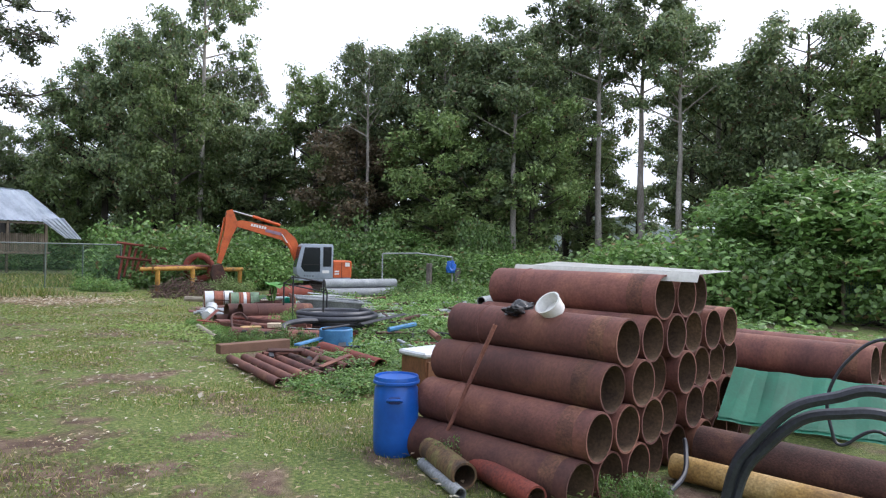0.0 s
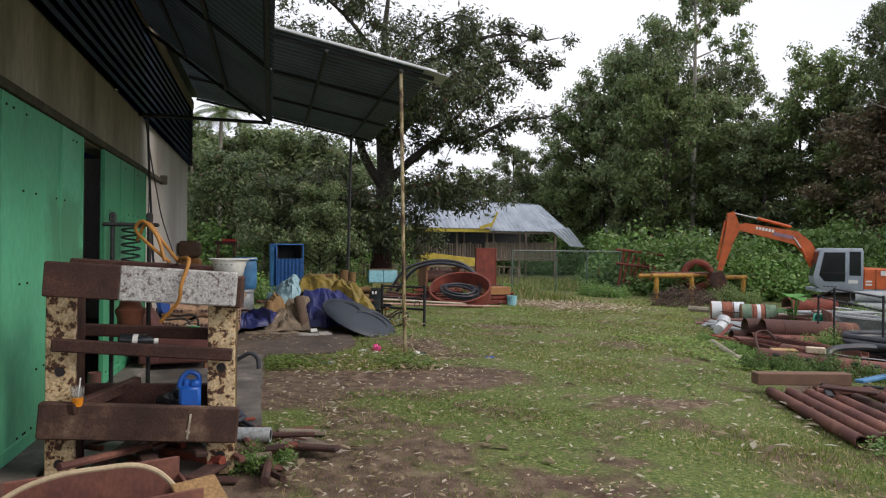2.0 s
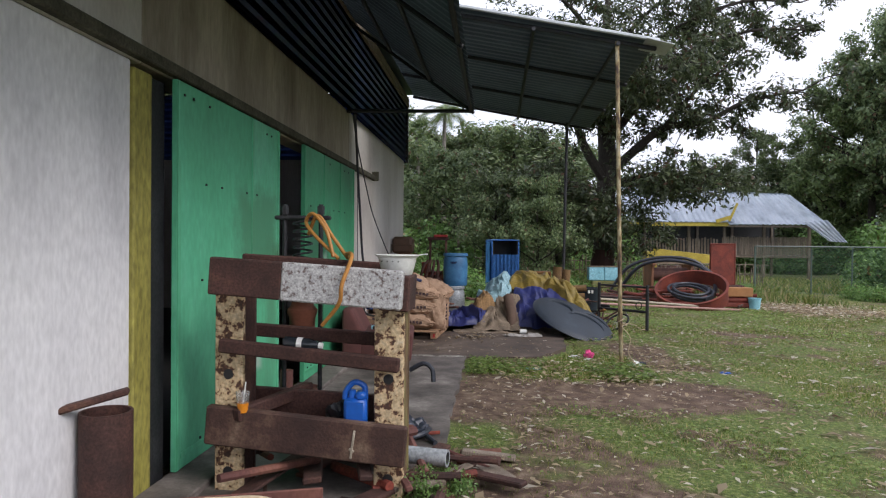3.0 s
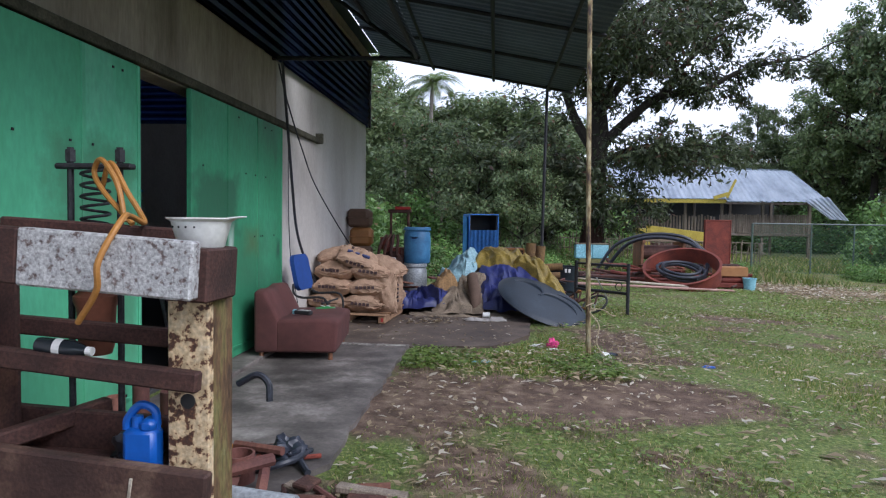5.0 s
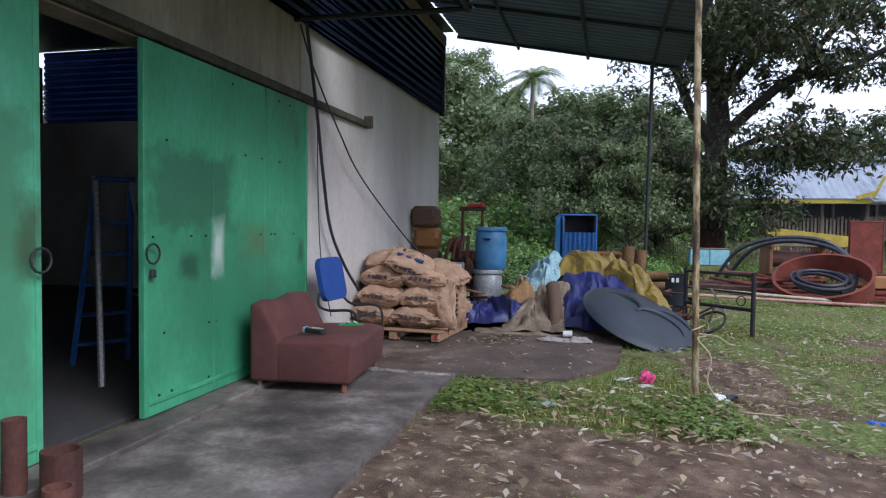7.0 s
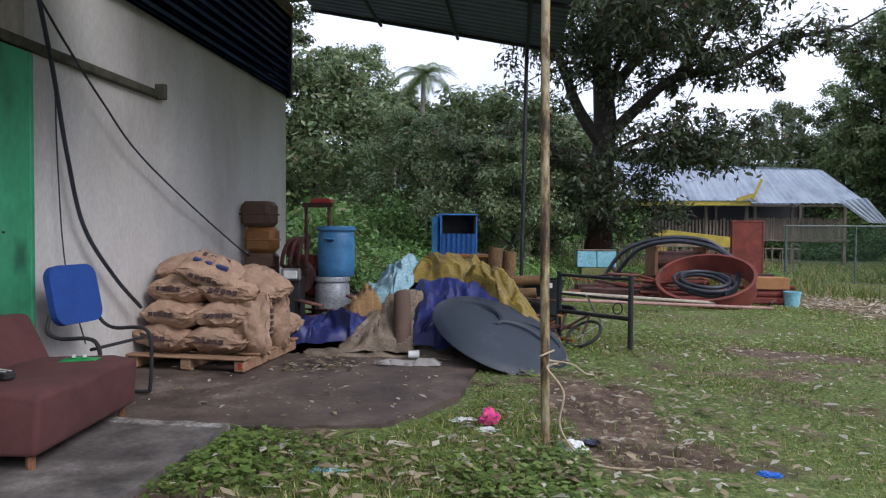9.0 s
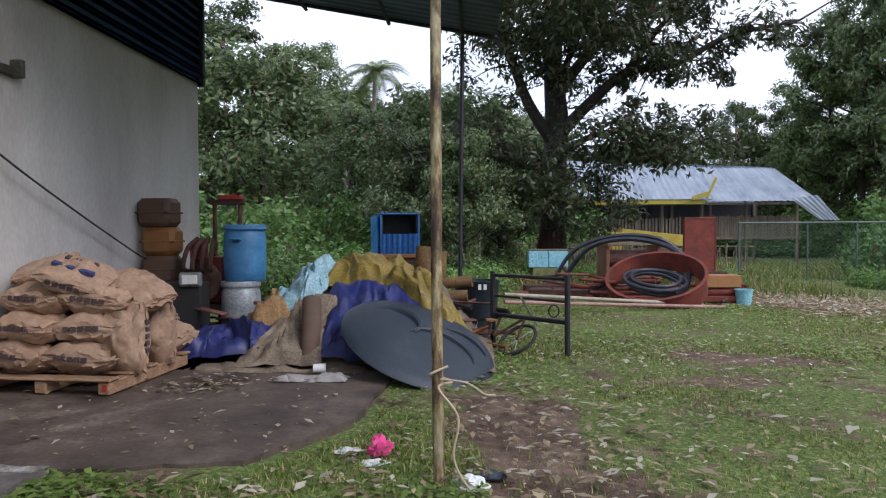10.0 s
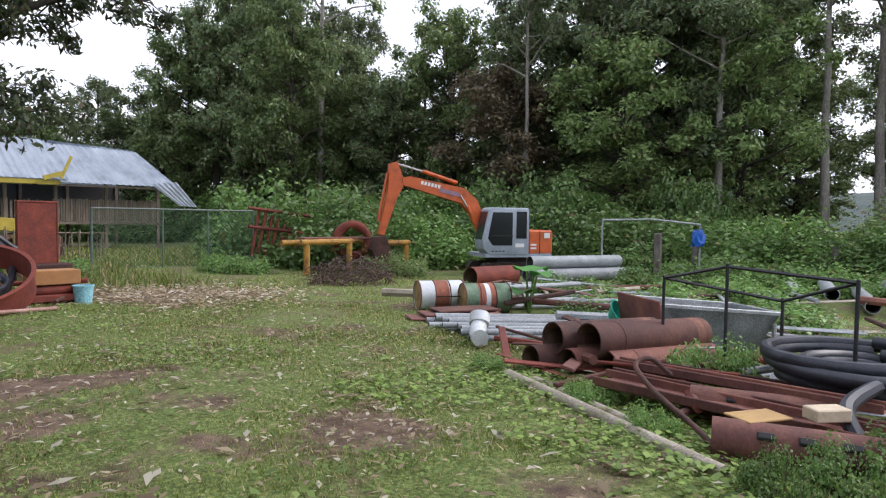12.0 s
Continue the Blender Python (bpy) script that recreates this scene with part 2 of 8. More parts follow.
TARP_YELLOW = mat("mustard_tarpaulin", [(0.3, (0.12, 0.085, 0.012)), (0.6, (0.24, 0.17, 0.03)), (0.8, (0.32, 0.24, 0.07))], 4, (0.5, 0.7), 0.0, 0.1, 50)
TARP_TAN = mat("tan_sacking", [(0.3, (0.11, 0.085, 0.06)), (0.6, (0.22, 0.17, 0.12)), (0.8, (0.34, 0.28, 0.21))], 5, (0.8, 0.95), 0.0, 0.2, 60)
PAPER = mat("brown_paper", [(0.3, (0.20, 0.12, 0.05)), (0.7, (0.34, 0.20, 0.085))], 5, (0.7, 0.9), 0.0, 0.1, 60)
ORANGE = mat("orange_machine_paint", [(0.28, (0.22, 0.05, 0.015)), (0.5, (0.50, 0.095, 0.02)), (0.75, (0.60, 0.13, 0.03))], 2.5, (0.4, 0.6), 0.0, 0.05, 50, mottle=0.12)
CAB_GREY = mat("pale_blue_grey_cab_paint", [(0.3, (0.22, 0.26, 0.31)), (0.7, (0.34, 0.39, 0.45))], 3, (0.4, 0.55), 0.0, 0.03, 50, mottle=0.08)
TRACK = mat("muddy_track_steel", [(0.3, (0.02, 0.016, 0.013)), (0.7, (0.06, 0.045, 0.035))], 6, (0.8, 0.95), 0.2, 0.2, 50)
YELLOW_STEEL = mat("rusty_yellow_paint", [(0.35, (0.11, 0.05, 0.02)), (0.5, (0.34, 0.17, 0.025)), (0.75, (0.46, 0.25, 0.04))], 4, (0.55, 0.75), 0.0, 0.1, 50)
YELLOW = mat("yellow_paint", [(0.3, (0.34, 0.26, 0.03)), (0.7, (0.50, 0.40, 0.06))], 3, (0.5, 0.7), 0.0, 0.05, 50)
BARK = mat("dark_bark", [(0.3, (0.022, 0.018, 0.014)), (0.6, (0.05, 0.042, 0.034)), (0.8, (0.10, 0.09, 0.075))], 2.5, (0.9, 1.0), 0.0, 0.5, 18, stretch=(1, 1, 0.3))
BARK_PALE = mat("pale_bark", [(0.3, (0.16, 0.14, 0.12)), (0.6, (0.28, 0.26, 0.23)), (0.8, (0.38, 0.36, 0.33))], 1.5, (0.85, 1.0), 0.0, 0.3, 18, stretch=(1, 1, 0.4))
LEAF_DARK = leaf_mat("dark_forest_leaf", (0.072, 0.114, 0.054), (0.222, 0.282, 0.126), (0.16, 0.10, 0.06), 0.03)
LEAF_MID = leaf_mat("forest_leaf", (0.090, 0.144, 0.050), (0.240, 0.324, 0.114), (0.17, 0.11, 0.06), 0.02)
LEAF_BRIGHT = leaf_mat("vine_leaf", (0.075, 0.150, 0.037), (0.200, 0.338, 0.094), (0.2, 0.14, 0.06), 0.02)
LEAF_DRY = leaf_mat("reddish_dry_leaf", (0.06, 0.055, 0.03), (0.17, 0.125, 0.075))
LEAF_BIG = leaf_mat("glossy_tree_leaf", (0.05, 0.075, 0.038), (0.165, 0.205, 0.095), (0.13, 0.07, 0.04), 0.05, 0.4)
GRASS = leaf_mat("grass_blade", (0.065, 0.118, 0.018), (0.215, 0.265, 0.045), (0.45, 0.36, 0.19), 0.2, 0.6)
LITTER = leaf_mat("fallen_leaf", (0.17, 0.115, 0.065), (0.48, 0.39, 0.25), (0.58, 0.53, 0.43), 0.22, 0.7)
GLASS = bpy.data.materials.new("dusty_glass")
GLASS.use_nodes = True
gb = GLASS.node_tree.nodes["Principled BSDF"]
gb.inputs["Base Color"].default_value, gb.inputs["Roughness"].default_value = (0.02, 0.025, 0.03, 1), 0.12
CLEAR = bpy.data.materials.new("clear_plastic")
CLEAR.use_nodes = True
cb = CLEAR.node_tree.nodes["Principled BSDF"]
cb.inputs["Base Color"].default_value, cb.inputs["Roughness"].default_value, cb.inputs["Transmission Weight"].default_value = (0.9, 0.92, 0.92, 1), 0.15, 0.9
def plain(name, c, rough=0.6, metal=0.0):
    return mat(name, [(0.3, tuple(v * 0.8 for v in c)), (0.7, tuple(min(1, v * 1.15) for v in c))], 6, (rough - 0.1, min(1, rough + 0.1)), metal, 0.06, 60, mottle=0.1)
PINK, ROPE, JUICE, SEATBLUE, RED, TYRE = plain("pink_plastic", (0.65, 0.06, 0.22)), plain("pale_rope", (0.45, 0.36, 0.24), 0.9), plain("orange_juice", (0.7, 0.25, 0.02), 0.3), plain("blue_seat_fabric", (0.015, 0.06, 0.26), 0.85), plain("red_paint", (0.35, 0.03, 0.025), 0.5), plain("tyre_rubber", (0.02, 0.02, 0.021), 0.8)
# The near-black inside colour holds the shade of rooms, cabinet and plastic pipes.
ORANGE_HOSE, SILVER, GREEN_PAPER, SHADED_INSIDE = plain("orange_hose", (0.42, 0.19, 0.04), 0.55), plain("bright_steel", (0.5, 0.5, 0.5), 0.3, 0.8), plain("green_packet", (0.02, 0.30, 0.07), 0.4), plain("shaded_interior", (0.05, 0.05, 0.05), 0.9)

def worn_paint(name, stops, patches, scale=1.3):
    """Door paint with soft-edged overpainted and scuffed patches: (y, z, half width, half height, softness, colour, strength)."""
    m = mat(name, stops, scale, (0.35, 0.6), 0.0, 0.05, 30, stretch=(1, 1, 0.45), mottle=0.1, detail=8)
    n, l = m.node_tree.nodes, m.node_tree.links
    b = n["Principled BSDF"]
    col = b.inputs["Base Color"].links[0].from_socket
    tc = n.new("ShaderNodeTexCoord")
    sp = n.new("ShaderNodeSeparateXYZ")
    l.new(tc.outputs["Object"], sp.inputs[0])
    nz = n.new("ShaderNodeTexNoise")
    nz.inputs["Scale"].default_value, nz.inputs["Detail"].default_value, nz.inputs["Roughness"].default_value = 5.0, 8, 0.7
    l.new(tc.outputs["Object"], nz.inputs["Vector"])
    def op(kind, a, c):
        q = n.new("ShaderNodeMath")
        q.operation = kind
        for i, v in enumerate((a, c)):
            if isinstance(v, float):
                q.inputs[i].default_value = v
            else:
                l.new(v, q.inputs[i])
        return q.outputs[0]
    wob = op("MULTIPLY", op("SUBTRACT", nz.outputs["Fac"], 0.5), 1.5)
    for y, z, hw, hh, soft, c, power in patches:
        dy = op("DIVIDE", op("ABSOLUTE", op("SUBTRACT", sp.outputs["Y"], float(y)), 0.0), float(hw))
        dz = op("DIVIDE", op("ABSOLUTE", op("SUBTRACT", sp.outputs["Z"], float(z)), 0.0), float(hh))
        d = op("ADD", op("MAXIMUM", dy, dz), wob)
        mr = n.new("ShaderNodeMapRange")
        mr.inputs[1].default_value, mr.inputs[2].default_value = 1.0 - soft, 1.0 + soft
        mr.inputs[3].default_value, mr.inputs[4].default_value = power, 0.0
        l.new(d, mr.inputs[0])
        mx = n.new("ShaderNodeMix")
        mx.data_type = "RGBA"
        l.new(mr.outputs[0], mx.inputs[0])
        l.new(col, mx.inputs[6])
        mx.inputs[7].default_value = (*c, 1)
        col = mx.outputs[2]
    l.new(col, b.inputs["Base Color"])
    return m


DOOR_A = worn_paint("mint_green_door_paint", [(0.28, (0.06, 0.28, 0.15)), (0.42, (0.085, 0.41, 0.22)), (0.6, (0.11, 0.49, 0.28)), (0.76, (0.18, 0.56, 0.37))],
                    [(1.33, 1.35, 0.42, 0.36, 0.25, (0.075, 0.25, 0.14), 0.8), (1.62, 0.8, 0.11, 0.45, 0.4, (0.075, 0.24, 0.13), 0.7), (1.2, 0.3, 0.5, 0.16, 0.5, (0.08, 0.30, 0.16), 0.5), (1.72, 1.1, 0.06, 0.16, 0.6, (0.06, 0.08, 0.04), 0.7), (1.28, 0.42, 0.09, 0.05, 0.7, (0.45, 0.55, 0.5), 0.7)])
DOOR_B = worn_paint("scuffed_green_door_paint", [(0.28, (0.035, 0.17, 0.085)), (0.42, (0.05, 0.29, 0.145)), (0.6, (0.068, 0.36, 0.19)), (0.76, (0.12, 0.43, 0.26))],
                    [(0.5, 1.4, 0.42, 0.24, 0.22, (0.035, 0.12, 0.07), 0.75), (1.0, 0.7, 0.85, 0.42, 0.5, (0.035, 0.16, 0.085), 0.6), (0.78, 1.02, 0.06, 0.15, 0.6, (0.55, 0.65, 0.6), 0.8), (0.45, 0.9, 0.09, 0.07, 0.5, (0.02, 0.07, 0.045), 0.8), (2.08, 0.95, 0.05, 0.09, 0.5, (0.02, 0.08, 0.05), 0.8), (1.75, 0.35, 0.4, 0.3, 0.6, (0.025, 0.10, 0.055), 0.6), (1.3, 1.05, 0.14, 0.1, 0.7, (0.13, 0.15, 0.05), 0.5)])
WORN_PLANK = mat("worn_brown_plank", [(0.35, (0.04, 0.02, 0.016)), (0.5, (0.07, 0.036, 0.027)), (0.58, (0.12, 0.072, 0.05)), (0.7, (0.25, 0.18, 0.12))], 3.2, (0.65, 0.9), 0.1, 0.3, 70, detail=10, mottle=0.25)
TOP_BEAM = mat("half_painted_beam", [(0.3, (0.06, 0.035, 0.03)), (0.4, (0.2, 0.16, 0.15)), (0.45, (0.42, 0.42, 0.42)), (0.68, (0.60, 0.60, 0.59))], 34, (0.4, 0.75), 0.2, 0.3, 90, detail=10)
RUST_BAND = mat("orange_rust_band", [(0.35, (0.075, 0.032, 0.024)), (0.55, (0.15, 0.066, 0.042)), (0.75, (0.27, 0.14, 0.075))], 4, (0.75, 0.95), 0.0, 0.2, 60, vary=0.3, detail=9)

# ---------- mesh helpers ----------
def H(x):
    """Height of the ground: level by the building, falling gently to the east."""
    return -0.032 * min(max(0.0, x + 0.8), 16.8)


def obj(name, bm, material, smooth=False):
    me = bpy.data.meshes.new(name)
    bm.to_mesh(me)
    bm.free()
    me.materials.append(material)
    if smooth:
        me.shade_smooth()
        me.set_sharp_from_angle(angle=radians(40))
    return new(name, me)


def part(name, bm, material, parent, label="", smooth=False):
    ob = obj(name, bm, material, smooth)
    ob.parent = parent
    return tagged(ob, label)


def thing(name, label, category, x, y, z=None, rz=0.0, group="", rx=0.0, ry=0.0):
    ob = new(name)
    ob.empty_display_size = 0.1
    ob.matrix_world = pose(x, y, H(x) if z is None else z, rx, ry, rz)
    return tagged(ob, label, category, group)


def box(bm, c, s, rot=(0, 0, 0), bevel=0.008):
    m = pose(*c, *rot) @ Matrix.Diagonal((*s, 1))
    vs = bmesh.ops.create_cube(bm, size=1, matrix=m)["verts"]
    if bevel:
        es = list({e for v in vs for e in v.link_edges})
        bmesh.ops.bevel(bm, geom=es, offset=min(bevel, min(s) * 0.3), segments=1, affect="EDGES")
    return bm


def boxes(*items, bevel=0.008):
    bm = bmesh.new()
    for it in items:
        box(bm, *it, bevel=bevel)
    return bm


def frame_at(d):
    d = Vector(d).normalized()
    u = d.cross(Vector((0, 0, 1)))
    u = u.normalized() if u.length > 1e-3 else Vector((1, 0, 0))
    return d, u, u.cross(d)


def sweep(bm, pts, r, n=8, cap=True):
    """A round bar along points; r may be a list."""
    pts = [Vector(p) for p in pts]
    rr = r if isinstance(r, (list, tuple)) else [r] * len(pts)
    rings = []
    u = None
    for i, p in enumerate(pts):
        d = (pts[min(i + 1, len(pts) - 1)] - pts[max(i - 1, 0)]).normalized()
        if u is None:
            _, u, _ = frame_at(d)
        u = (u - d * u.dot(d)).normalized()
        w = u.cross(d)
        rings.append([bm.verts.new(p + rr[i] * (u * math.cos(a) + w * math.sin(a))) for a in [k * math.tau / n for k in range(n)]])
    for a, b in zip(rings, rings[1:]):
        for k in range(n):
            bm.faces.new((a[k], a[(k + 1) % n], b[(k + 1) % n], b[k]))
    if cap:
        bm.faces.new(rings[0][::-1])
        bm.faces.new(rings[-1])
    return bm


def rod(*pts, r=0.02, n=8):
    return sweep(bmesh.new(), pts, r, n)


def lathe(bm, profile, n=24, origin=(0, 0, 0)):
    """Turns a profile of (radius, height) round the upright axis."""
    o = Vector(origin)
    rings = []
    for rad, z in profile:
        if rad < 1e-5:
            rings.append([bm.verts.new(o + Vector((0, 0, z)))])
        else:
            rings.append([bm.verts.new(o + Vector((rad * math.cos(k * math.tau / n), rad * math.sin(k * math.tau / n), z))) for k in range(n)])
    for a, b in zip(rings, rings[1:]):
        for k in range(n):
            j = (k + 1) % n
            if len(a) == 1 and len(b) == 1:
                continue
            if len(a) == 1:
                bm.faces.new((a[0], b[j], b[k]))
            elif len(b) == 1:
                bm.faces.new((a[k], a[j], b[0]))
            else:
                bm.faces.new((a[k], a[j], b[j], b[k]))
    return bm


def smooth_path(pts, n=8):
    """Points of a soft curve through pts."""
    pts = [Vector(p) for p in pts]
    ext = [2 * pts[0] - pts[1]] + pts + [2 * pts[-1] - pts[-2]]
    out = []
    for i in range(1, len(ext) - 2):
        a, b, c, d = ext[i - 1:i + 3]
        for k in range(n):
            t = k / n
            out.append(0.5 * ((2 * b) + (c - a) * t + (2 * a - 5 * b + 4 * c - d) * t * t + (3 * b - a - 3 * c + d) * t ** 3))
    return out + [pts[-1]]


def hose(pts, r, n=8, fine=7):
    return sweep(bmesh.new(), smooth_path(pts, fine), r, n)


def pipe_parts(parent, length, r, wall=0.014, outer=RUST, inner=RUST_IN_SHADE, seg=28, collar=True):
    """A hollow pipe along local x, with a bead of weld and a band near one end."""
    bm = bmesh.new()
    prof = [(0, r), (length, r)]
    if collar:
        prof = [(0, r), (length * 0.2, r), (length * 0.2 + 0.006, r + 0.006), (length * 0.2 + 0.02, r + 0.006), (length * 0.2 + 0.026, r), (length, r)]
    loops = []
    for x, q in prof + [(length, r - wall), (0, r - wall)]:
        loops.append([bm.verts.new((x, q * math.cos(k * math.tau / seg), q * math.sin(k * math.tau / seg))) for k in range(seg)])
    order = loops[:-1]
    for a, b in zip(order, order[1:]):
        for k in range(seg):
            bm.faces.new((a[k], b[k], b[(k + 1) % seg], a[(k + 1) % seg]))
    for k in range(seg):
        bm.faces.new((loops[-1][k], loops[0][k], loops[0][(k + 1) % seg], loops[-1][(k + 1) % seg]))
    shell = part("shell", bm, outer, parent, smooth=True)
    if collar:
        part("end_band", sweep(bmesh.new(), [(length - 0.22, 0, 0), (length - 0.1, 0, 0)], r + 0.0015, seg, False), RUST_BAND, parent, "orange rust band near the mouth", True)
    b2 = bmesh.new()
    a = [b2.verts.new((0.001, (r - wall) * math.cos(k * math.tau / seg), (r - wall) * math.sin(k * math.tau / seg))) for k in range(seg)]
    b = [b2.verts.new((length - 0.001, (r - wall) * math.cos(k * math.tau / seg), (r - wall) * math.sin(k * math.tau / seg))) for k in range(seg)]
    for k in range(seg):
        b2.faces.new((a[k], a[(k + 1) % seg], b[(k + 1) % seg], b[k]))
    part("bore", b2, inner, parent, smooth=True)
    return shell


def pipe_between(name, label, p, q, r, outer=RUST, inner=RUST_IN_SHADE, group="", wall=0.014, collar=False, seg=22):
    p, q = Vector(p), Vector(q)
    d = q - p
    ob = new(name)
    ob.matrix_world = Matrix.Translation(p) @ d.to_track_quat("X", "Z").to_matrix().to_4x4()
    tagged(ob, label, "pipe", group)
    pipe_parts(ob, d.length, r, wall, outer, inner, seg, collar)
    return ob


def sheet_mesh(name, nx, ny, f, material, thick=0.003, smooth=True):
    """A thin sheet from f(u, v) -> point, given a little thickness."""
    bm = bmesh.new()
    top = [[bm.verts.new(f(i / nx, j / ny)) for j in range(ny + 1)] for i in range(nx + 1)]
    for i in range(nx):
        for j in range(ny):
            bm.faces.new((top[i][j], top[i + 1][j], top[i + 1][j + 1], top[i][j + 1]))
    bm.normal_update()
    if thick:
        low = [[bm.verts.new(v.co - v.normal * thick) for v in row] for row in top]
        for i in range(nx):
            for j in range(ny):
                bm.faces.new((low[i][j], low[i][j + 1], low[i + 1][j + 1], low[i + 1][j]))
        for i in range(nx):
            bm.faces.new((top[i][0], low[i][0], low[i + 1][0], top[i + 1][0]))
            bm.faces.new((top[i + 1][ny], low[i + 1][ny], low[i][ny], top[i][ny]))
        for j in range(ny):
            bm.faces.new((top[0][j + 1], low[0][j + 1], low[0][j], top[0][j]))
            bm.faces.new((top[nx][j], low[nx][j], low[nx][j + 1], top[nx][j + 1]))
    return bm

# ---------- ground ----------
rng = np.random.default_rng(7)
DIRT = [(0.1, 5.15, 1.35, 0.62, 0.08, 1.0), (-1.15, 4.9, 0.5, 0.9, 0, 0.9), (2.2, 3.75, 0.5, 0.26, 0, 0.7), (0.5, 1.65, 0.25, 0.2, 0, 0.6), (0.9, 6.9, 0.45, 0.35, 0, 0.6),
        (0.8, 7.7, 0.35, 0.9, 0.1, 0.85), (3.25, 10.5, 0.7, 0.3, -0.1, 0.85), (4.3, 7.9, 0.4, 0.4, 0, 0.8), (6.1, 11.6, 0.2, 0.8, -0.3, 0.6), (7.2, 16.4, 1.6, 1.7, 0.2, 0.75),
        (-0.7, 2.2, 0.6, 1.6, 0, 0.45), (-0.2, 0.8, 0.9, 1.3, 0.2, 0.35), (2.5, 9.3, 0.5, 0.25, 0.1, 0.65), (-2.3, 1.5, 0.9, 2.2, 0, 0.8)]


def dirt_at(x, y):
    best = 0.0
    for cx, cy, rx, ry, a, s in DIRT:
        dx, dy = x - cx, y - cy
        u, v = (dx * math.cos(a) + dy * math.sin(a)) / rx, (-dx * math.sin(a) + dy * math.cos(a)) / ry
        best = max(best, s * max(0.0, min(1.0, 1.6 - u * u - v * v)))
    return best


xs = np.concatenate([np.linspace(-400, -8, 24), np.arange(-7.5, 18, 0.25), np.linspace(18.5, 500, 30)])
ys = np.concatenate([np.linspace(-300, -7, 20), np.arange(-6.5, 26, 0.25), np.linspace(26.5, 600, 34)])
gv, gd = [], []
for y in ys:
    for x in xs:
        near = -8 < x < 19 and -7 < y < 27
        d = dirt_at(x, y) if near else 0.0
        gv.append((x, y, H(x) + (0.03 * noise.noise(Vector((x * 0.6, y * 0.6, 0))) - 0.012 * d if near and x > -1.2 else 0.0)))
        gd.append(d)
nx = len(xs)
gf = [(j * nx + i, j * nx + i + 1, (j + 1) * nx + i + 1, (j + 1) * nx + i) for j in range(len(ys) - 1) for i in range(nx - 1)]
gme = bpy.data.meshes.new("ground")
gme.from_pydata(gv, [], gf)
gme.shade_smooth()
att = gme.attributes.new("bare", "FLOAT", "POINT")
att.data.foreach_set("value", gd)
gm = bpy.data.materials.new("grassy_ground")
gm.use_nodes = True
n, l = gm.node_tree.nodes, gm.node_tree.links
gp = n["Principled BSDF"]
gp.inputs["Roughness"].default_value = 0.95
tc = n.new("ShaderNodeTexCoord")
def tex(scale, detail=6):
    t = n.new("ShaderNodeTexNoise")
    t.inputs["Scale"].default_value, t.inputs["Detail"].default_value = scale, detail
    l.new(tc.outputs["Object"], t.inputs["Vector"])
    return t
def ramp(src, stops):
    r = n.new("ShaderNodeValToRGB")
    e = r.color_ramp.elements
    while len(e) < len(stops):
        e.new(0.5)
    for el, (p, c) in zip(e, stops):
        el.position, el.color = p, (*c, 1)
    l.new(src, r.inputs[0])
    return r
t1, t2, t3, t4 = tex(0.4, 8), tex(34, 9), tex(1.5, 10), tex(90, 5)
grass_r = ramp(t2.outputs["Fac"], [(0.3, (0.05, 0.058, 0.017)), (0.45, (0.09, 0.135, 0.027)), (0.58, (0.155, 0.195, 0.045)), (0.72, (0.32, 0.29, 0.14))])
t5 = tex(5.5, 12)
t5.inputs["Roughness"].default_value = 0.68
soil_r = ramp(t5.outputs["Fac"], [(0.3, (0.062, 0.037, 0.025)), (0.47, (0.115, 0.072, 0.049)), (0.58, (0.185, 0.126, 0.087)), (0.72, (0.31, 0.24, 0.17))])
at = n.new("ShaderNodeAttribute")
at.attribute_name = "bare"
ma = n.new("ShaderNodeMath")
ma.operation = "MULTIPLY_ADD"
ma.inputs[1].default_value = 2.3
l.new(t3.outputs["Fac"], ma.inputs[0])
l.new(at.outputs["Fac"], ma.inputs[2])
m2 = n.new("ShaderNodeMath")
m2.operation = "MULTIPLY_ADD"
m2.inputs[1].default_value = 0.55
l.new(t1.outputs["Fac"], m2.inputs[0])
l.new(ma.outputs[0], m2.inputs[2])
mask = n.new("ShaderNodeMapRange")
mask.inputs[1].default_value, mask.inputs[2].default_value = 1.46, 1.76
l.new(m2.outputs[0], mask.inputs[0])
mx = n.new("ShaderNodeMix")
mx.data_type = "RGBA"
l.new(mask.outputs[0], mx.inputs[0])
l.new(grass_r.outputs[0], mx.inputs[6])
l.new(soil_r.outputs[0], mx.inputs[7])
l.new(mx.outputs[2], gp.inputs["Base Color"])
bp = n.new("ShaderNodeBump")
bp.inputs["Strength"].default_value, bp.inputs["Distance"].default_value = 0.7, 0.03
l.new(t4.outputs["Fac"], bp.inputs["Height"])
l.new(bp.outputs[0], gp.inputs["Normal"])
gme.materials.append(gm)
ground = tagged(new("ground", gme), "patchy short grass with bare brown earth", "ground", kind="structure")

